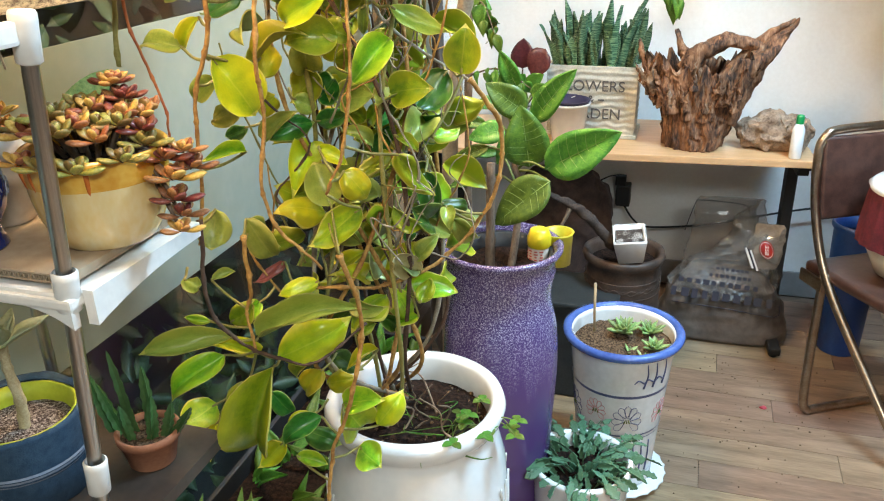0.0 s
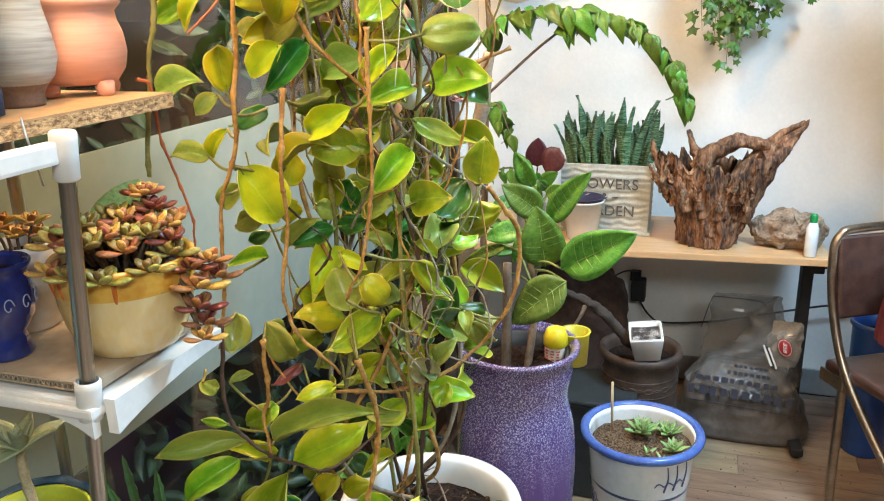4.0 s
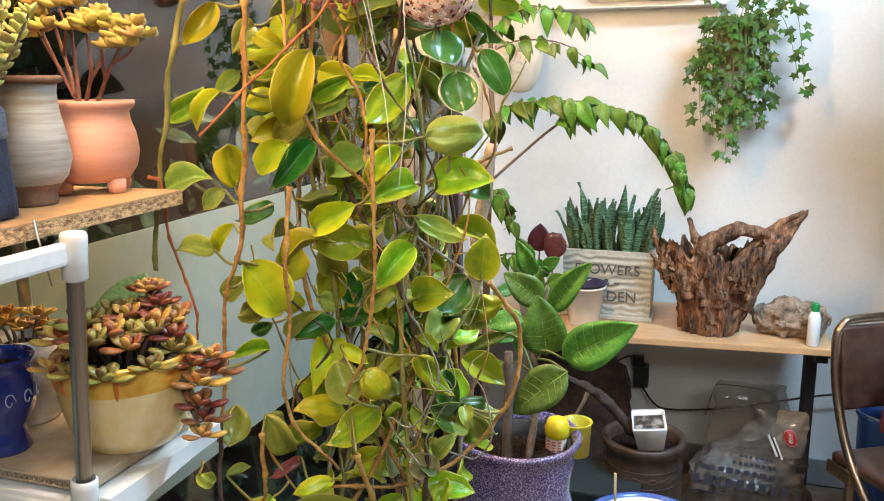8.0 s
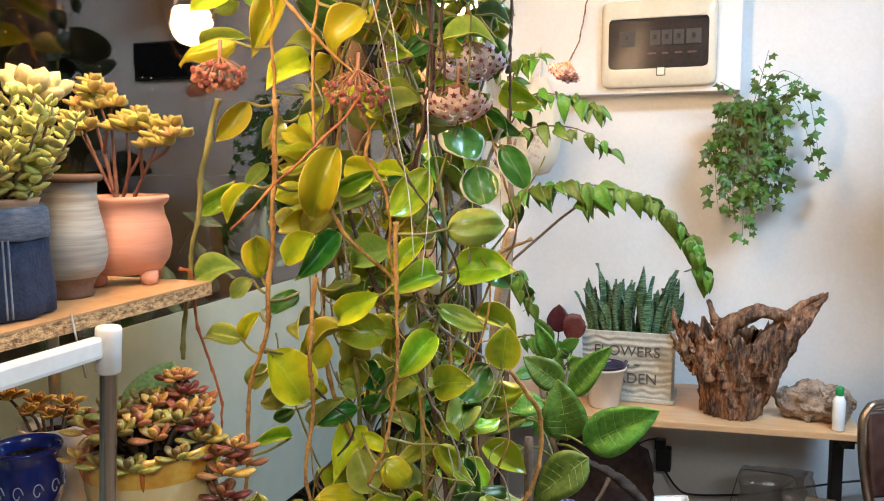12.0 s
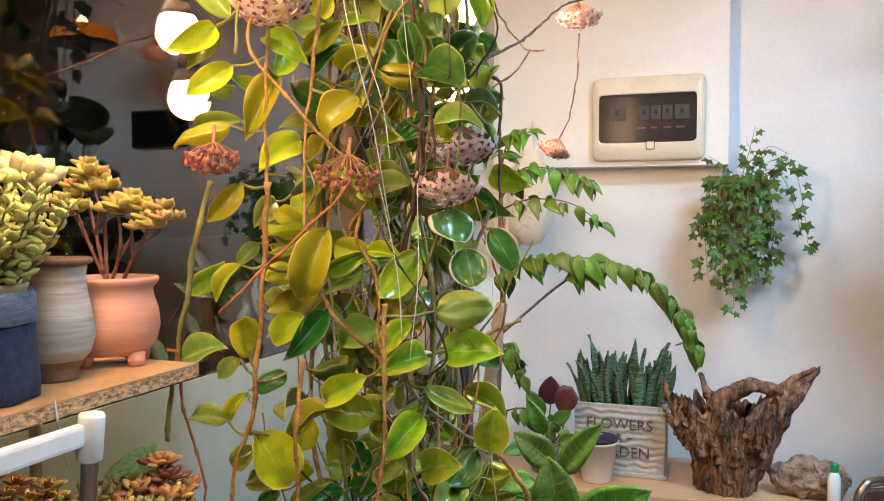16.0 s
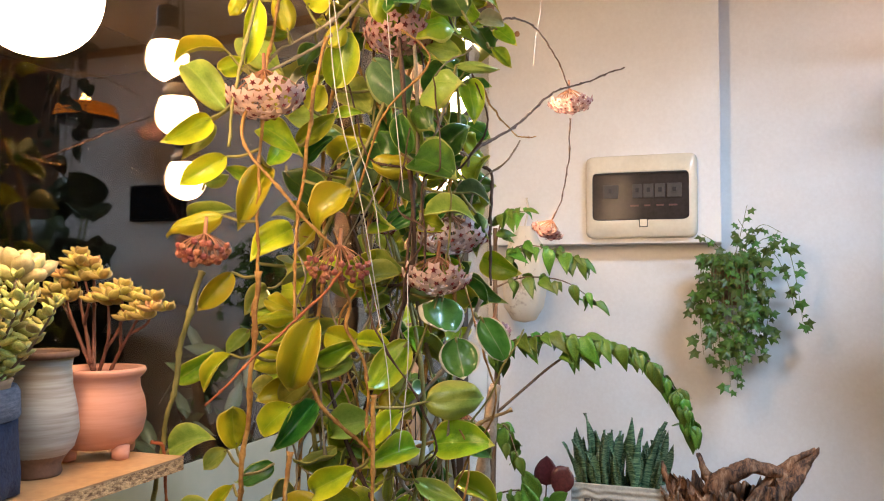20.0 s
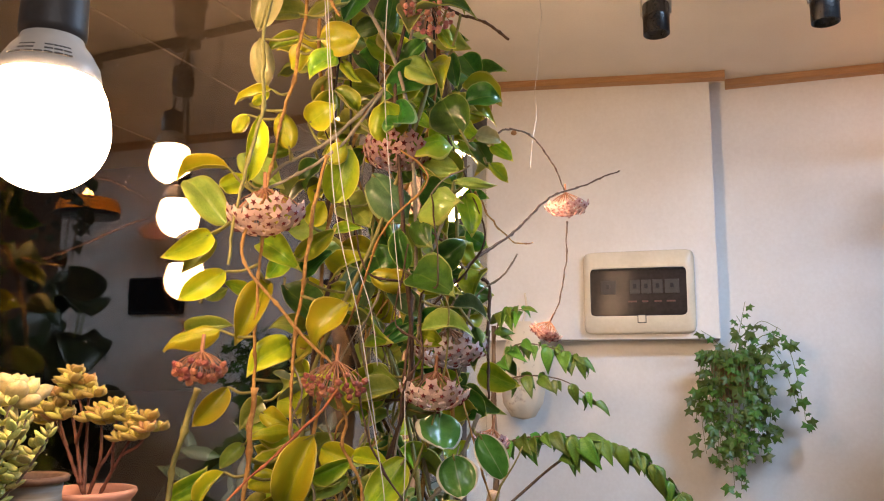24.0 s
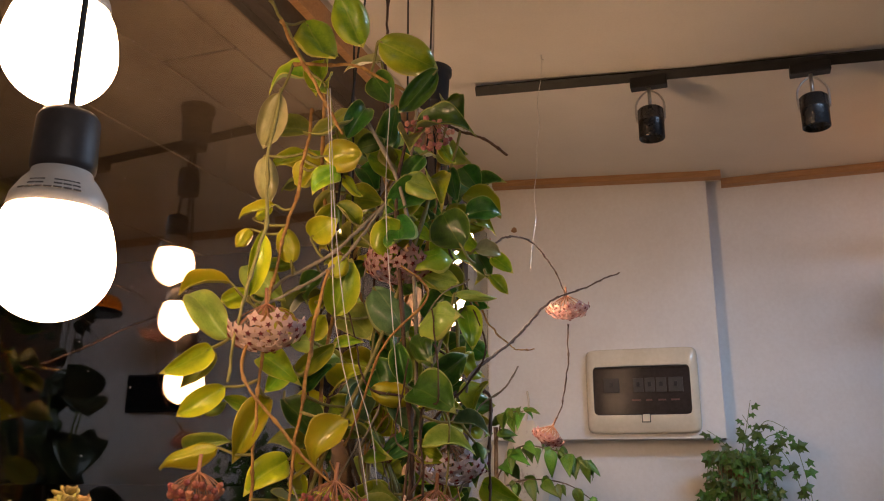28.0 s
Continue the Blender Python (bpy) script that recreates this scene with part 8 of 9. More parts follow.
hoya_leaf("d", (-0.384, 0.892, 1.749), (-0.394, 0.888, 1.807), 0.52)
hoya_leaf("d", (-0.358, 0.924, 1.761), (-0.311, 0.925, 1.788), 0.76)
hoya_leaf("d", (-0.384, 0.965, 1.845), (-0.340, 0.959, 1.893), 0.56)
hoya_leaf("d", (-0.450, 0.929, 1.788), (-0.418, 0.911, 1.736), 0.85)
hoya_leaf("e", (-0.382, 0.953, 1.698), (-0.430, 0.932, 1.737), 0.50)
hoya_leaf("e", (-0.332, 0.932, 1.704), (-0.283, 0.921, 1.691), 0.52)
hoya_leaf("d", (-0.383, 0.950, 1.670), (-0.336, 0.936, 1.697), 0.72)
hoya_leaf("g", (-0.334, 0.986, 1.867), (-0.316, 0.971, 1.805), 0.50)
hoya_leaf("g", (-0.319, 1.013, 1.760), (-0.321, 0.969, 1.720), 0.70)
hoya_leaf("u", (-0.503, 0.949, 1.859), (-0.452, 0.931, 1.822), 0.80)
hoya_leaf("y", (-0.476, 0.906, 1.724), (-0.459, 0.903, 1.698), 0.70)
hoya_leaf("g", (-0.491, 0.920, 2.003), (-0.466, 0.919, 1.974), 0.60)
hoya_leaf("g", (-0.410, 0.954, 1.834), (-0.391, 0.976, 1.827), 0.62)
hoya_leaf("e", (-0.481, 0.975, 1.761), (-0.480, 0.943, 1.691), 0.52)
hoya_leaf("u", (-0.630, 0.892, 1.925), (-0.570, 0.878, 1.872), 0.66)
hoya_leaf("g", (-0.539, 0.857, 1.912), (-0.574, 0.832, 1.910), 0.46)
hoya_leaf("d", (-0.315, 0.965, 1.680), (-0.298, 0.950, 1.646), 0.42)
hoya_leaf("d", (-0.399, 0.978, 1.694), (-0.436, 0.936, 1.671), 0.42)
hoya_leaf("d", (-0.445, 0.988, 1.925), (-0.407, 0.979, 1.887), 0.60)
hoya_leaf("d", (-0.479, 0.963, 1.938), (-0.513, 0.961, 1.907), 0.60)
hoya_leaf("d", (-0.471, 0.988, 1.836), (-0.438, 0.973, 1.791), 0.60)
hoya_leaf("u", (-0.541, 0.949, 1.808), (-0.505, 0.950, 1.758), 0.60)
hoya_leaf("d", (-0.377, 1.016, 1.754), (-0.341, 1.011, 1.759), 0.70)
hoya_leaf("d", (-0.540, 0.944, 1.922), (-0.560, 0.931, 1.879), 0.60)
hoya_leaf("u", (-0.603, 0.913, 1.854), (-0.616, 0.889, 1.889), 0.60)
hoya_leaf("g", (-0.578, 0.919, 1.781), (-0.585, 0.887, 1.745), 0.60)
hoya_leaf("g", (-0.542, 0.861, 2.285), (-0.492, 0.864, 2.210), 0.74)
hoya_leaf("g", (-0.513, 0.877, 2.226), (-0.513, 0.851, 2.160), 0.50)
hoya_leaf("g", (-0.477, 0.839, 2.306), (-0.450, 0.874, 2.231), 0.60)
hoya_leaf("g", (-0.421, 0.859, 2.229), (-0.347, 0.905, 2.198), 0.58)
hoya_leaf("d", (-0.347, 0.902, 2.194), (-0.396, 0.874, 2.118), 0.36)
hoya_leaf("d", (-0.447, 0.904, 2.202), (-0.413, 0.899, 2.153), 0.68)
hoya_leaf("d", (-0.475, 0.877, 2.096), (-0.450, 0.897, 2.158), 0.50)
hoya_leaf("d", (-0.474, 0.913, 2.093), (-0.431, 0.910, 2.101), 0.80)
hoya_leaf("y", (-0.492, 0.843, 2.059), (-0.434, 0.850, 2.057), 0.80)
hoya_leaf("y", (-0.500, 0.840, 2.042), (-0.537, 0.844, 2.024), 0.88)
hoya_leaf("g", (-0.473, 0.856, 2.039), (-0.505, 0.834, 2.009), 0.74)
hoya_leaf("y", (-0.477, 0.876, 2.040), (-0.456, 0.894, 2.011), 0.46)
hoya_leaf("c", (-0.554, 0.826, 2.156), (-0.583, 0.833, 2.077), 0.46)
hoya_leaf("c", (-0.570, 0.821, 2.061), (-0.569, 0.837, 1.995), 0.46)
hoya_leaf("g", (-0.528, 0.856, 2.074), (-0.572, 0.839, 2.052), 0.40)
hoya_leaf("y", (-0.554, 0.830, 1.991), (-0.605, 0.818, 1.975), 0.28)
hoya_leaf("g", (-0.487, 0.881, 2.002), (-0.459, 0.904, 1.972), 0.50)
hoya_leaf("d", (-0.371, 0.917, 2.071), (-0.406, 0.923, 2.031), 0.60)
hoya_leaf("d", (-0.426, 0.937, 2.165), (-0.434, 0.926, 2.078), 0.42)
hoya_leaf("g", (-0.365, 0.962, 2.108), (-0.343, 0.970, 2.074), 0.52)
hoya_leaf("d", (-0.352, 0.975, 2.071), (-0.338, 0.964, 2.016), 0.42)
hoya_leaf("c", (-0.444, 0.923, 2.234), (-0.487, 0.888, 2.211), 0.22)
hoya_leaf("d", (-0.433, 0.956, 2.073), (-0.405, 0.977, 2.113), 0.60)
hoya_leaf("d", (-0.491, 0.963, 2.083), (-0.453, 0.942, 2.036), 0.60)
hoya_leaf("u", (-0.515, 0.921, 2.036), (-0.547, 0.931, 2.007), 0.60)
vine("o", .0045, [(-0.549, 0.806, 1.6), (-0.546, 0.791, 1.484), (-0.557, 0.79, 1.37), (-0.564, 0.79, 1.306), (-0.583, 0.779, 1.243), (-0.586, 0.779, 1.176), (-0.616, 0.792, 1.044)])
vine("o", .0040, [(-0.493, 0.791, 1.385), (-0.493, 0.774, 1.286), (-0.496, 0.786, 1.227), (-0.506, 0.776, 1.142), (-0.493, 0.789, 1.078), (-0.456, 0.819, 1.015)])
vine("o", .0038, [(-0.407, 0.839, 1.45), (-0.406, 0.839, 1.382), (-0.405, 0.836, 1.292), (-0.413, 0.827, 1.2), (-0.438, 0.815, 1.12)])
vine("o", .0036, [(-0.45, 0.826, 1.598), (-0.443, 0.845, 1.561), (-0.448, 0.847, 1.529), (-0.425, 0.857, 1.482), (-0.42, 0.854, 1.408), (-0.415, 0.861, 1.372)])
vine("o", .0048, [(-0.304, 0.992, 1.233), (-0.27, 1.018, 1.172), (-0.265, 1.025, 1.12), (-0.275, 1.009, 1.065), (-0.309, 0.999, 1.004), (-0.366, 0.961, 0.96), (-0.428, 0.919, 0.945), (-0.52, 0.858, 0.962)])
vine("g", .0050, [(-0.594, 0.755, 1.598), (-0.615, 0.749, 1.524), (-0.623, 0.739, 1.447), (-0.639, 0.74, 1.38), (-0.647, 0.733, 1.285)])
vine("r", .0028, [(-0.63, 0.714, 1.401), (-0.625, 0.729, 1.389), (-0.625, 0.741, 1.32), (-0.603, 0.745, 1.243), (-0.608, 0.755, 1.197)])
vine("w", .0040, [(-0.311, 0.977, 1.564), (-0.346, 0.965, 1.486), (-0.397, 0.932, 1.422), (-0.413, 0.907, 1.381), (-0.399, 0.931, 1.318), (-0.354, 0.959, 1.269), (-0.302, 0.979, 1.236)])
vine("o", .0034, [(-0.275, 1.001, 1.415), (-0.329, 0.958, 1.392), (-0.385, 0.938, 1.37), (-0.415, 0.914, 1.367)])
vine("r", .0024, [(-0.428, 0.796, 1.595), (-0.481, 0.747, 1.528), (-0.513, 0.715, 1.486), (-0.542, 0.692, 1.45)])
vine("o", .0040, [(-0.486, 0.814, 1.47), (-0.462, 0.822, 1.43), (-0.43, 0.861, 1.386), (-0.414, 0.858, 1.369)])
vine("o", .0050, [(-0.438, 0.835, 1.031), (-0.426, 0.865, 0.926), (-0.438, 0.844, 0.807), (-0.47, 0.83, 0.712), (-0.482, 0.828, 0.617)])
vine("d", .0038, [(-0.578, 0.746, 1.099), (-0.579, 0.738, 0.986), (-0.556, 0.756, 0.93), (-0.535, 0.798, 0.883), (-0.477, 0.818, 0.872), (-0.42, 0.87, 0.914)])
vine("o", .0044, [(-0.558, 0.803, 1.055), (-0.563, 0.813, 0.968), (-0.572, 0.813, 0.932), (-0.565, 0.812, 0.879)])
vine("o", .0034, [(-0.515, 0.851, 2.136), (-0.515, 0.827, 2.027), (-0.539, 0.827, 1.928), (-0.547, 0.811, 1.848), (-0.55, 0.811, 1.782), (-0.543, 0.795, 1.694), (-0.549, 0.806, 1.625), (-0.553, 0.805, 1.557), (-0.54, 0.785, 1.5)])
vine("o", .0036, [(-0.473, 0.832, 1.893), (-0.487, 0.827, 1.811), (-0.497, 0.823, 1.724), (-0.496, 0.803, 1.626), (-0.493, 0.8, 1.54)])
vine("o", .0032, [(-0.519, 0.765, 1.83), (-0.54, 0.757, 1.78), (-0.541, 0.758, 1.746), (-0.512, 0.769, 1.712), (-0.477, 0.794, 1.659), (-0.449, 0.816, 1.626), (-0.441, 0.819, 1.573)])
vine("w", .0034, [(-0.348, 0.956, 1.843), (-0.371, 0.932, 1.747), (-0.382, 0.934, 1.672), (-0.4, 0.933, 1.584), (-0.405, 0.913, 1.494)])
vine("w", .0036, [(-0.426, 0.93, 2.022), (-0.472, 0.884, 1.946), (-0.514, 0.869, 1.913), (-0.551, 0.845, 1.887), (-0.567, 0.83, 1.853), (-0.586, 0.81, 1.82)])
vine("g", .0036, [(-0.524, 0.782, 2.136), (-0.535, 0.774, 2.041), (-0.535, 0.777, 1.943), (-0.542, 0.743, 1.827), (-0.546, 0.733, 1.743)])
vine("d", .0036, [(-0.338, 1.029, 1.757), (-0.317, 1.045, 1.742), (-0.316, 1.036, 1.669), (-0.314, 1.036, 1.583)])
vine("o", .0040, [(-0.552, 0.814, 2.26), (-0.523, 0.816, 2.203), (-0.487, 0.839, 2.13), (-0.465, 0.85, 2.09)])
vine("g", .0036, [(-0.579, 0.823, 2.307), (-0.525, 0.845, 2.2), (-0.499, 0.858, 2.167), (-0.486, 0.876, 2.086)])
vine("w", .0036, [(-0.393, 0.941, 2.197), (-0.39, 0.926, 2.127), (-0.403, 0.927, 2.06), (-0.452, 0.888, 1.953), (-0.493, 0.871, 1.904), (-0.554, 0.819, 1.851)])
vine("o", .0036, [(-0.541, 0.834, 2.202), (-0.473, 0.875, 2.21), (-0.414, 0.905, 2.184), (-0.389, 0.931, 2.165)])
vine("d", .0030, [(-0.45, 0.958, 2.361), (-0.451, 0.95, 2.164), (-0.455, 0.949, 1.986), (-0.454, 0.946, 1.853)])
vine("d", 0.0036, [(-0.355, 0.98, 1.736), (-0.351, 1.1, 1.791), (-0.352, 1.35, 1.876), (-0.335, 1.6, 1.989), (-0.293, 1.75, 2.044), (-0.223, 1.9, 2.111)])
vine("d", 0.0026, [(-0.343, 1.1, 1.96), (-0.347, 1.25, 2.037), (-0.343, 1.45, 2.085), (-0.338, 1.65, 2.076), (-0.326, 1.73, 2.026)])
vine("d", 0.0026, [(-0.323, 1.73, 1.962), (-0.332, 1.75, 1.862), (-0.354, 1.78, 1.787), (-0.379, 1.8, 1.739)])
vine("d", 0.0034, [(-0.368, 0.95, 2.142), (-0.333, 0.95, 2.12), (-0.291, 0.95, 2.097), (-0.262, 0.957, 2.075)])
vine("o", 0.0024, [(-0.352, 1.1, 1.897), (-0.353, 1.2, 1.87), (-0.352, 1.35, 1.855), (-0.33, 1.4, 1.861)])
umbel("p", (-0.522, 0.77, 1.842), (-0.516, 0.765, 1.791), 0.098)
umbel("c", (-0.363, 0.915, 2.125), (-0.364, 0.907, 2.093), 0.072)
umbel("m", (-0.408, 0.921, 1.935), (-0.408, 0.914, 1.911), 0.096)
umbel("b", (-0.445, 0.822, 1.633), (-0.445, 0.814, 1.594), 0.079)
umbel("b", (-0.567, 0.721, 1.642), (-0.564, 0.713, 1.613), 0.061)
umbel("w", (-0.346, 0.957, 1.677), (-0.344, 0.952, 1.64), 0.099)
umbel("p", (-0.351, 0.917, 1.621), (-0.352, 0.91, 1.582), 0.09)
umbel("k", (-0.342, 1.138, 1.989), (-0.345, 1.131, 1.966), 0.032)
umbel("q", (-0.422, 1.268, 1.365), (-0.423, 1.262, 1.313), 0.077)
umbel("q", (-0.339, 1.148, 1.535), (-0.342, 1.141, 1.509), 0.055)
umbel("q", (-0.438, 0.961, 1.674), (-0.442, 0.951, 1.658), 0.024)
umbel("m", (-0.325, 1.73, 2.028), (-0.323, 1.73, 1.982), 0.099)
umbel("m", (-0.379, 1.8, 1.739), (-0.396, 1.8, 1.704), 0.076)
string([(-0.465, 0.796, 2.134), (-0.454, 0.799, 1.98), (-0.443, 0.802, 1.819), (-0.415, 0.819, 1.681), (-0.395, 0.831, 1.548)])
string([(-0.462, 0.798, 2.135), (-0.448, 0.802, 1.943), (-0.427, 0.813, 1.785), (-0.404, 0.828, 1.695), (-0.396, 0.833, 1.627)])
string([(-0.394, 0.845, 2.147), (-0.396, 0.84, 1.988), (-0.385, 0.845, 1.824), (-0.373, 0.851, 1.696)])
string([(-0.404, 0.819, 1.596), (-0.398, 0.826, 1.559), (-0.387, 0.836, 1.483), (-0.383, 0.84, 1.403)])
string([(-0.367, 0.85, 1.597), (-0.367, 0.852, 1.482), (-0.376, 0.847, 1.382)])
# short stalks that join each leaf to the nearest vine
for b, t in stalks:
    q = min(nodes, key=lambda v: (v - b).length_squared)
    if (q - b).length > 0.09:
        q = b + (b - t).normalized() * 0.02 + V((0, 0.025, 0.0))
    part("petiole", tube(bmesh.new(), [q, q.lerp(b, 0.5) + V((0, 0, -0.004)), b, b.lerp(t, 0.12)], 0.0022, 0.0017, seg=5, n=3), M_VINE["g"], hoya)

# the inner growth: climbing stems out of the urn with pairs of leaves, up to the ceiling hooks
inner = [[(-0.495 + 0.035 * math.sin(k * 2.1), 1.12 + 0.04 * math.cos(k * 1.3), 0.61)] + [(-0.46 + 0.085 * math.sin(k * 2.4 + z * 3.1) + 0.03 * math.sin(z * 9 + k), 1.04 + 0.11 * math.cos(k * 1.9 + z * 2.3) - 0.02 * z, z) for z in (0.8, 1.0, 1.2, 1.4, 1.6, 1.8, 2.0, 2.2 - 0.05 * (k % 4))] for k in range(13)]
count = 0
deep = {k: [] for k in HME}
for k, pts in enumerate(inner):
    part("vine", tube(bmesh.new(), pts, 0.0036, 0.0026, seg=6, n=8, knots=0.3, every=5), M_VINE["owdg"[k % 4]], hoya)
    line = glide(pts, 8)
    for j in range(13, len(line), 3):
        for s in (-1, 1):
            if rnd.random() < 0.52:
                continue
            p = line[j]
            a = rnd.uniform(0, 6.28)
            d = V((math.cos(a), math.sin(a), rnd.uniform(-0.9, 0.35))).normalized()
            L = rnd.uniform(0.05, 0.085)
            b = p + d * 0.015
            right = p.x > -0.44
            # deeper and right-hand leaves draw darker greens: inner shade put into the colour
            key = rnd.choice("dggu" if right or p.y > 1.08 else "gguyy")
            n = V((rnd.uniform(-0.6, 0.6), -0.8, rnd.uniform(-0.2, 0.8)))
            m = aim(b, b + d * L, n, rnd.uniform(0.5, 0.75))
            if p.y > 1.0:
                deep[key].append((rnd.randrange(8), m))
            else:
                shared("leaf", HME[key][rnd.randrange(8)], hoya, m)
            count += 1
# back leaves, mostly the dark copy, so the plant's own shade is painted in
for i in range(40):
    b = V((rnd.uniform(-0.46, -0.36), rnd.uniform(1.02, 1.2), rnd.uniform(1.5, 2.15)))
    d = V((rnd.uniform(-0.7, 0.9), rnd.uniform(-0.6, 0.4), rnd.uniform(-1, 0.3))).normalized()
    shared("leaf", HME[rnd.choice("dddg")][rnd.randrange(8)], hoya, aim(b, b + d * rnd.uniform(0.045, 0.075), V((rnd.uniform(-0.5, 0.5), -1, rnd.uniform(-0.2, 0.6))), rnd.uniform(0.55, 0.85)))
# a looser outer layer of leaves between the long vines
for i in range(60):
    z = rnd.uniform(0.95, 2.08)
    x = rnd.uniform(-0.60, -0.34) if 1.25 < z < 1.95 else rnd.uniform(-0.55, -0.34)
    b = V((x, 0.80 + 0.45 * (x + 0.60) + rnd.uniform(0.09, 0.22), z))
    a = rnd.uniform(0, 6.28)
    d = V((math.cos(a), 0.5 * math.sin(a), rnd.uniform(-0.9, 0.5))).normalized()
    key = rnd.choice("ygguy" if x < -0.46 else "ggud")
    m = aim(b, b + d * rnd.uniform(0.045, 0.075), (EYE_AT - b).normalized() + V((rnd.uniform(-0.8, 0.8), 0, rnd.uniform(-0.5, 0.9))), rnd.uniform(0.5, 0.8))
    if i < 30:
        shared("leaf", HME[key][rnd.randrange(8)], hoya, m)
    else:
        deep[key].append((rnd.randrange(8), m))
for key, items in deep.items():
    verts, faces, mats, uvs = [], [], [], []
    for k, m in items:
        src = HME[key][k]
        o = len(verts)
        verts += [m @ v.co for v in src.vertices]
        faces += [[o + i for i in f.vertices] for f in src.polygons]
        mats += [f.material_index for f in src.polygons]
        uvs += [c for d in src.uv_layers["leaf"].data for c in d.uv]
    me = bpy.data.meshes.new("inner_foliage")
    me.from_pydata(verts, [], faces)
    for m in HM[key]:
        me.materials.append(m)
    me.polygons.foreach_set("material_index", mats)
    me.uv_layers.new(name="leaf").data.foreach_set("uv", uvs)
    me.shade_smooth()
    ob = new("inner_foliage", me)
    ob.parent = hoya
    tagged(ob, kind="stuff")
# thin wandering runners on the open side
for k in range(56):
    x, z = rnd.uniform(-0.56, -0.36), rnd.uniform(0.88, 1.75)
    pts = [(x, rnd.uniform(0.86, 1.0) + 0.25 * (x + 0.5), z)]
    for j in range(4):
        pts.append((pts[-1][0] + rnd.uniform(-0.06, 0.06), pts[-1][1] + rnd.uniform(-0.03, 0.03), pts[-1][2] + rnd.uniform(0.02, 0.12)))
    part("runner", gnarled(tube(bmesh.new(), pts, 0.0017, 0.0011, seg=6, n=8, knots=0.5, every=7), 0.0017), M_VINE["wodg"[k % 4]], hoya)
for k in range(26):
    x, z = rnd.uniform(-0.42, -0.35), rnd.uniform(0.90, 1.30)
    pts = [(x, rnd.uniform(0.88, 1.02) + 0.3 * (x + 0.4), z)]
    for j in range(5):
        pts.append((pts[-1][0] + rnd.uniform(-0.035, 0.035), pts[-1][1] + rnd.uniform(-0.025, 0.025), pts[-1][2] + rnd.uniform(-0.02, 0.07)))
    part("runner", gnarled(tube(bmesh.new(), pts, 0.0013, 0.0007, seg=5, n=7, knots=0.4, every=6), 0.0013), M_VINE["wwgo"[k % 4]], hoya)
# the wires and twine that hold the plant to the ceiling
for x, y, z, tx, ty in ((-0.475, 0.86, 2.0, -0.50, 1.04), (-0.41, 0.95, 2.0, -0.46, 1.06), (-0.47, 0.9, 1.9, -0.53, 0.98), (-0.40, 1.0, 2.05, -0.43, 1.12)):
    part("hanging_cord", tube(bmesh.new(), [(x, y, z), ((x + tx) / 2, (y + ty) / 2, 2.35), (tx, ty, ceil_z(tx, ty))], 0.0016, seg=5, n=4), M_BLACK, hoya, "black hanging cord")
hp = thing("lamp_canopy", "black cup-shaped lamp canopy hung below the ceiling", "lamp canopy", (-0.57, 1.50, 2.435))
part("body", lathe(bmesh.new(), [(0.03, 0), (0.034, 0.003), (0.038, 0.07), (0.043, 0.075), (0.043, 0.088), (0.038, 0.092), (0.005, 0.094), (0.004, 0.10)], 28), M_BLACK, hp)
part("rod", tube(bmesh.new(), [(0, 0, 0.09), (0, 0, ceil_z(-0.57, 1.50) - 2.435)], 0.002, n=1, seg=6), M_STEEL, hp)
col = thing("wooden_pole", "pale unpainted wooden pole standing in the window corner", "pole", (-0.79, 1.95, 0))
part("pole", gnarl(tube(bmesh.new(), [(0, 0, 0.0), (0.01, 0, 0.8), (0.0, 0, 1.6), (0.01, 0.0, 2.60)], 0.034, 0.028, seg=14, n=8), 0.008, 14, 3), mat("peeled_wood", (0.20, 0.13, 0.075), (0.34, 0.24, 0.15), 0.75, 8.0, 0.4, stretch=(4, 4, 0.5)), col)
lean = thing("leaning_trunk", "pale bare trunk leaning behind the rubber fig", "trunk", (0, 0, 0))
part("trunk", gnarl(tube(bmesh.new(), [(-0.60, 1.85, 0.0), (-0.58, 1.80, 0.5), (-0.555, 1.74, 0.93), (-0.51, 1.70, 1.22), (-0.49, 1.70, 1.36)], 0.024, 0.014, seg=10, n=8), 0.006, 25, 9), mat("grey_tan_bark", (0.24, 0.17, 0.11), (0.42, 0.32, 0.22), 0.8, 20.0, 0.5), lean)
egg = thing("white_hanging_ball", "small pale blue-white ornament ball hung in the vines", "ornament", (-0.405, 0.98, 1.352))
part("ball", lathe(bmesh.new(), [(0.001, -0.016), (0.011, -0.013), (0.018, -0.004), (0.020, 0.004), (0.016, 0.013), (0.006, 0.018), (0.001, 0.019)], 20), M_WHITEGLAZE, egg)
part("thread", tube(bmesh.new(), [(0, 0, 0.018), (0, 0, 0.08)], 0.0007, n=1, seg=5), M_BLACK, egg)

# ---- deeper in the shop: an orange basket lamp and a big leafy plant, seen mirrored in the window ----
lamp = thing("woven_pendant_lamp", "orange woven basket pendant lamp glowing in the shop", "pendant lamp", (0.74, 2.62, 2.37))
M_AMBER = mat("amber_basket", (0.50, 0.14, 0.012), (0.62, 0.22, 0.02), 0.6, 30.0, 0.3)
amber_b = M_AMBER.node_tree.nodes["Principled BSDF"]
amber_b.inputs["Emission Color"].default_value, amber_b.inputs["Emission Strength"].default_value = (1.0, 0.27, 0.015, 1), 1.6
shade = [(0.085, -0.028), (0.112, -0.036), (0.124, -0.055), (0.128, -0.080), (0.126, -0.094)]
part("shade", lathe(bmesh.new(), shade + [(r - 0.004, z) for r, z in shade[::-1]], 40), M_AMBER, lamp, "amber perforated shade lit from inside")
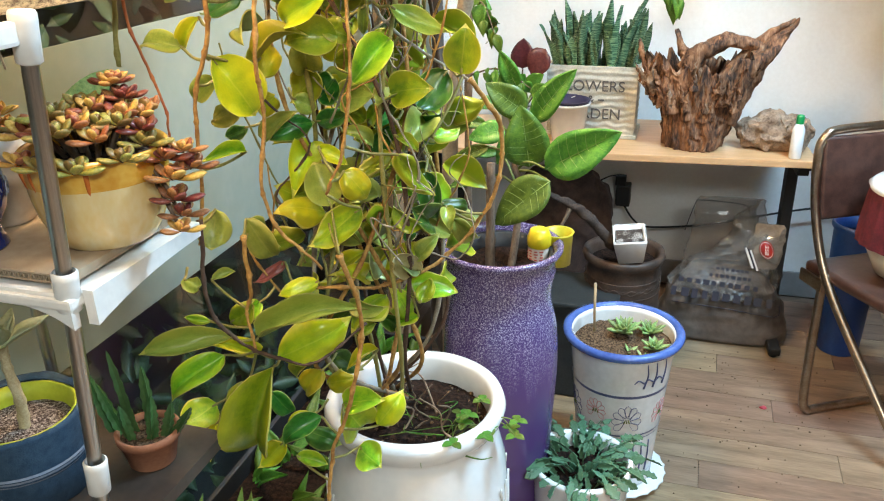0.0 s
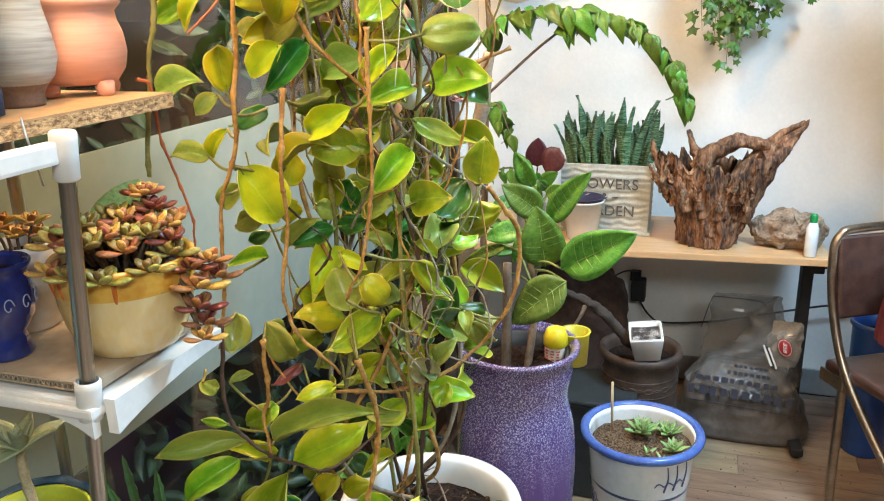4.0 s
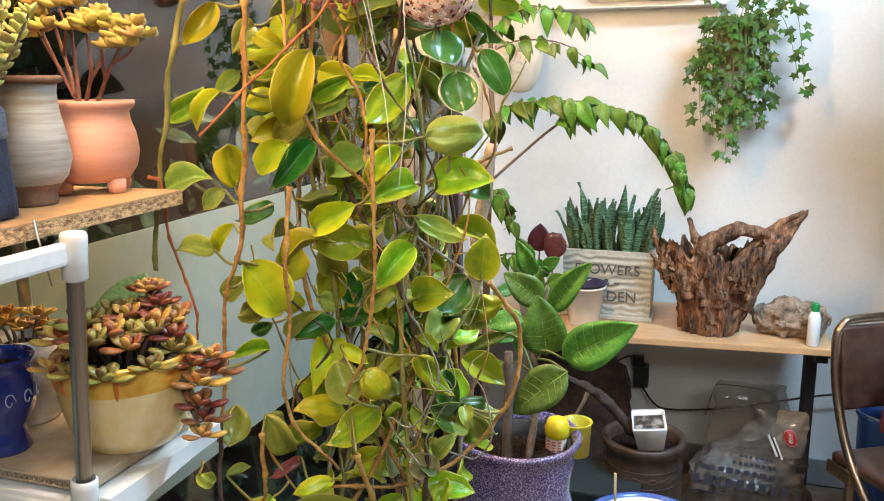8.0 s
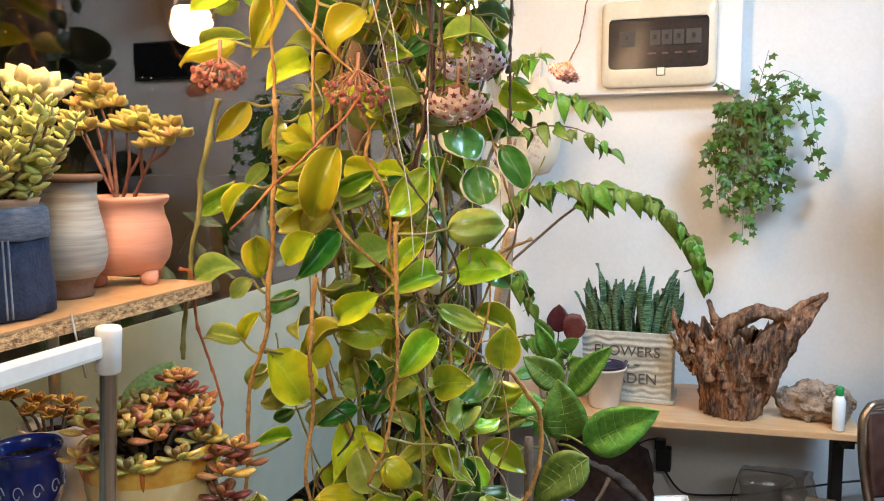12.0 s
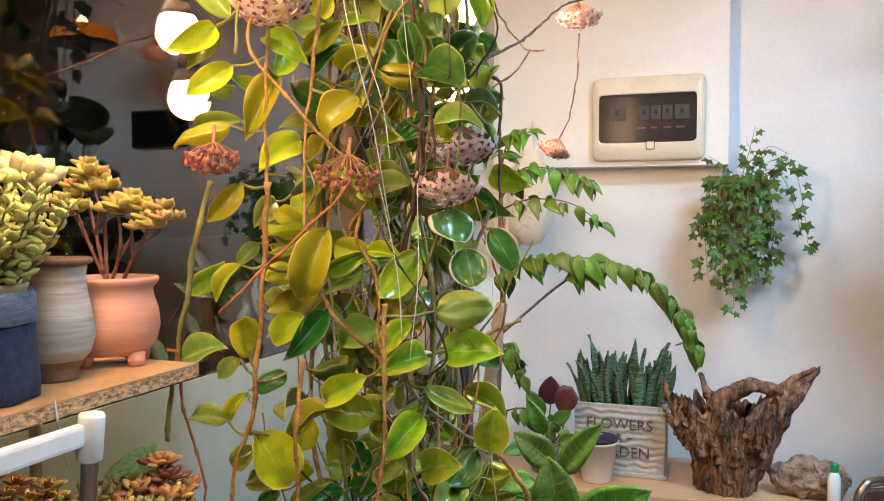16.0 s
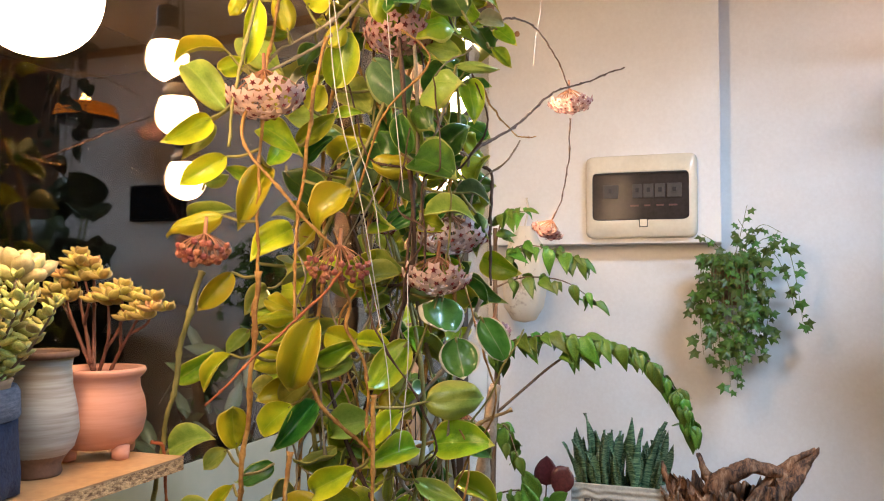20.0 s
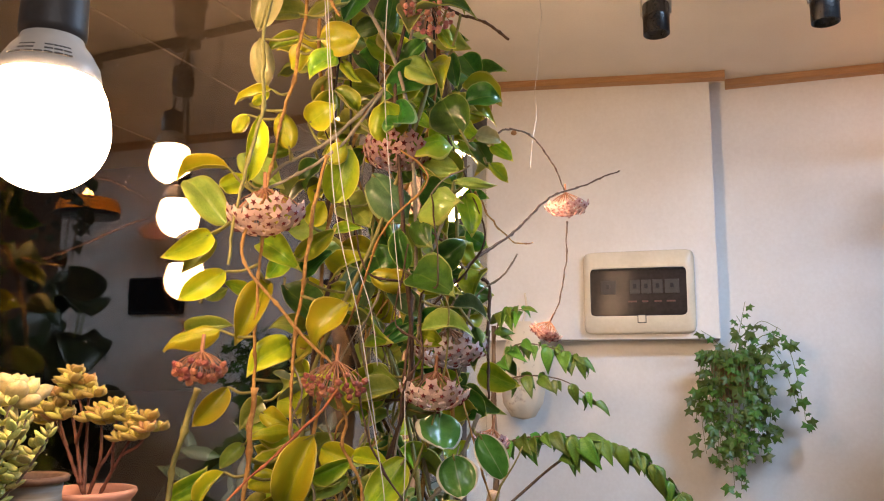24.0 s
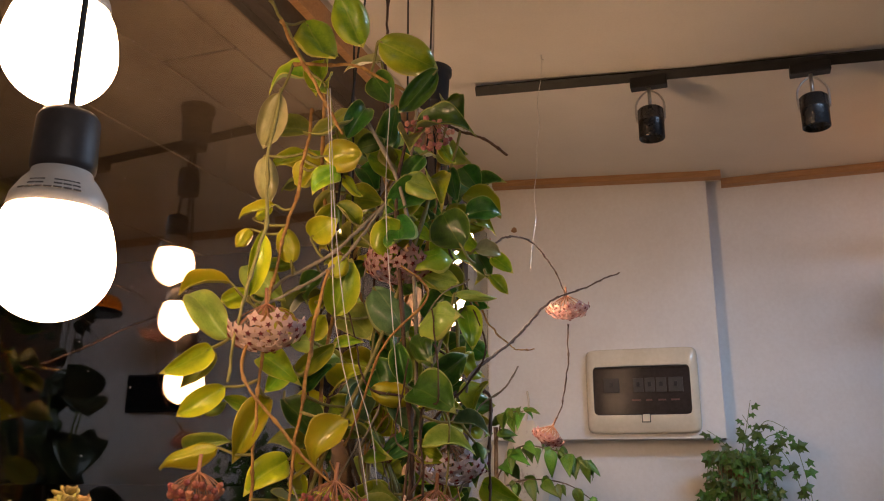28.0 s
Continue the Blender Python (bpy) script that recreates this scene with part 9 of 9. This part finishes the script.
part("base_ring", lathe(bmesh.new(), [(0.131, -0.092), (0.132, -0.104), (0.120, -0.108), (0.001, -0.108)], 40), M_FRAME, lamp, "dark flat bottom")
for row, (r, z) in enumerate(((0.1175, -0.045), (0.1255, -0.060), (0.1285, -0.075))):
    for k in range(26):
        a = 2 * math.pi * (k + 0.5 * (row % 2)) / 26
        hole = part("perforation", box(bmesh.new(), 0, 0, 0, 0.011, 0.004, 0.006), M_BLACK, lamp, smooth=False)
        hole.matrix_basis = Matrix.Translation((r * math.cos(a), r * math.sin(a), z)) @ pose(0, 0, 0, 0, 0, math.degrees(a) + 90)
part("bulb", lathe(bmesh.new(), [(0.001, -0.052), (0.018, -0.044), (0.024, -0.030), (0.020, -0.014), (0.012, -0.004), (0.010, 0.006)], 18, (-0.02, -0.03, 0)), glow("amber_bulb", (1.0, 0.5, 0.12), 160), lamp, "glowing amber bulb")
part("cord", tube(bmesh.new(), [(-0.02, -0.03, 0.0), (-0.01, -0.02, 0.1), (0, 0, ceil_z(0.74, 2.62) - 2.37)], 0.003), M_BLACK, lamp)
# near-black leaf colour: the unlit silhouette in the mirrored view is painted in
M_BIGLEAF = mat("broad_silhouette_leaf", (0.010, 0.017, 0.008), (0.036, 0.052, 0.018), 0.4, 6.0, 0.2, spread=0.35)
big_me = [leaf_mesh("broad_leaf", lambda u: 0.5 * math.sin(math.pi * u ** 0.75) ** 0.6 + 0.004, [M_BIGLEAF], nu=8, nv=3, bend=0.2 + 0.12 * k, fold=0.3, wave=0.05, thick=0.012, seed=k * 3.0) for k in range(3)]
big = thing("large_leafy_plant", "large broad-leaved plant deeper in the shop, coloured dark as a silhouette", "potted plant", (0.96, 2.55, 0.0))
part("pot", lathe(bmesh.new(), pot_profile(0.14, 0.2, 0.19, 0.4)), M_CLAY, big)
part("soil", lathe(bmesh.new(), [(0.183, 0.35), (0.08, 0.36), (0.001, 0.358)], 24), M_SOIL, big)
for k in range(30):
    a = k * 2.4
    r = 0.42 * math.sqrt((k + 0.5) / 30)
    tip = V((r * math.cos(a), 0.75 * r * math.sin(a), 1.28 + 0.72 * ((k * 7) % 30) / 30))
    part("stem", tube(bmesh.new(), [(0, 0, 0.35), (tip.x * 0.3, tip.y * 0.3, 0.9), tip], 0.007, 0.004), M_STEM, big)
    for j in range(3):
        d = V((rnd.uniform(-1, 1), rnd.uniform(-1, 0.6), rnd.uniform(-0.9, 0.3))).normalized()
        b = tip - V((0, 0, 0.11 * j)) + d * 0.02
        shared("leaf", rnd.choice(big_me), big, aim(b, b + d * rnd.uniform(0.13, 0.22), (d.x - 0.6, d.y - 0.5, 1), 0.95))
trail = thing("trailing_plant", "thin trailing plant hanging from the ceiling deeper in the shop", "hanging plant", (0.61, 2.38, ceil_z(0.61, 2.38)))
for k in range(6):
    x0 = -0.07 + 0.035 * k
    line = [(x0 * 0.3, 0, 0), (x0, 0.01 * k, -0.22), (x0 * 1.3, 0.0, -0.42 - 0.05 * (k % 3)), (x0 * 1.2 + 0.04, 0.02, -0.66 - 0.07 * (k % 4))]
    part("stem", tube(bmesh.new(), line, 0.0035, 0.002, seg=6), M_BARK, trail)
    for q in glide(line, 4)[3:]:
        if rnd.random() < 0.5:
            d = V((rnd.uniform(-1, 1), rnd.uniform(-0.6, 0.6), rnd.uniform(-0.8, 0.2))).normalized()
            shared("leaf", rnd.choice(big_me), trail, aim(q, q + d * rnd.uniform(0.05, 0.09), (-0.6, -0.6, 0.6), 0.8))
screen = thing("wall_screen", "small dark framed screen hanging on the white wall", "screen", (0.70, BACK - 0.001, 1.965))
part("frame", box(bmesh.new(), 0, -0.014, 0, 0.30, 0.026, 0.17, 0.004), M_BLACK, screen, smooth=False)
part("glass", box(bmesh.new(), 0, -0.0285, 0, 0.28, 0.003, 0.15, 0.001), mat("dark_screen", (0.008, 0.008, 0.01), (0.014, 0.014, 0.016), 0.15), screen, smooth=False)

# ---- plants outside the glass ----
hedge = thing("outdoor_hedge", "leafy bushes outside the window, coloured dark for the night", "bushes", (0, 0, 0), kind="stuff")
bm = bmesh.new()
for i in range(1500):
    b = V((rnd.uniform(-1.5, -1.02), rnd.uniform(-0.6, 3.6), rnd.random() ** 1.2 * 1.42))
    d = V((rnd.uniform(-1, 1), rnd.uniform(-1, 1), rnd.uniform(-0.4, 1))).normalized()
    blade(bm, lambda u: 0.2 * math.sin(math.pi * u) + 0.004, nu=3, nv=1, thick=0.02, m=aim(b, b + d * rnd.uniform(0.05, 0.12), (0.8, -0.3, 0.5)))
# the night's darkness is put into the hedge's leaf colour
part("foliage", bm, mat("night_dark_leaf", (0.010, 0.022, 0.008), (0.03, 0.055, 0.018), 0.5, 12.0, 0.1), hedge)

# ---- dust on the window ----
dust = thing("window_dust", "small pale dust specks and dried drops on the window glass", "dust", (0, 0, 0), kind="stuff")
bm = bmesh.new()
for i in range(260):
    y, z = rnd.gauss(1.35, 0.35), rnd.gauss(1.95, 0.28)
    s = rnd.uniform(0.0006, 0.0018)
    if 0.5 < y < 2.5 and 1.4 < z < 2.5:
        box(bm, WIN - 0.0295, y, z, 0.0006, s, s)
part("speck", bm, M_WALL, dust, smooth=False)

# ---- floor planks ----
plank_bm = bmesh.new()
box(plank_bm, 0, 0, 0, 0.8988, 0.1188, 0.006, 0.0006)
plank_me = bpy.data.meshes.new("plank")
plank_bm.to_mesh(plank_me)
plank_bm.free()
plank_me.materials.append(M_PLANK)
for j in range(50):
    for i in range(-1, 5):
        x = -0.75 + i * 0.90 + (j * 0.37) % 0.9
        y = -2.95 + j * 0.12
        x0, x1 = max(x - 0.45, WIN + 0.001), min(x + 0.45, 3.498)
        if x1 - x0 > 0.04:
            shared("plank", plank_me, floor, Matrix.Translation(((x0 + x1) / 2, y, -0.0035)) @ Matrix.Diagonal(((x1 - x0) / 0.9, 1, 1, 1)))
petal = tagged(part("fallen_petal", gnarl(lathe(bmesh.new(), [(0.011, 0), (0.008, 0.003), (0.0005, 0.004)], 9), 0.003, 60, 1), mat("red_petal", (0.4, 0.03, 0.05), (0.5, 0.06, 0.08), 0.5)), "small red fallen petal on the plank floor", "petal")
petal.matrix_world = Matrix.Translation((0.285, 2.22, 0.0))
crumbs = tagged(new("floor_crumbs"), "scattered dry soil crumbs and leaf bits on the floor", "debris", kind="stuff")
bm = bmesh.new()
for i in range(150):
    x, y = rnd.gauss(0.2, 0.16), rnd.gauss(2.2, 0.26)
    s = rnd.uniform(0.0012, 0.0045)
    box(bm, x, y, s * 0.3, s, s * rnd.uniform(0.5, 1.5), s * 0.6, 0, Matrix.Identity(4))
part("crumb", bm, M_BARK, crumbs, smooth=False)
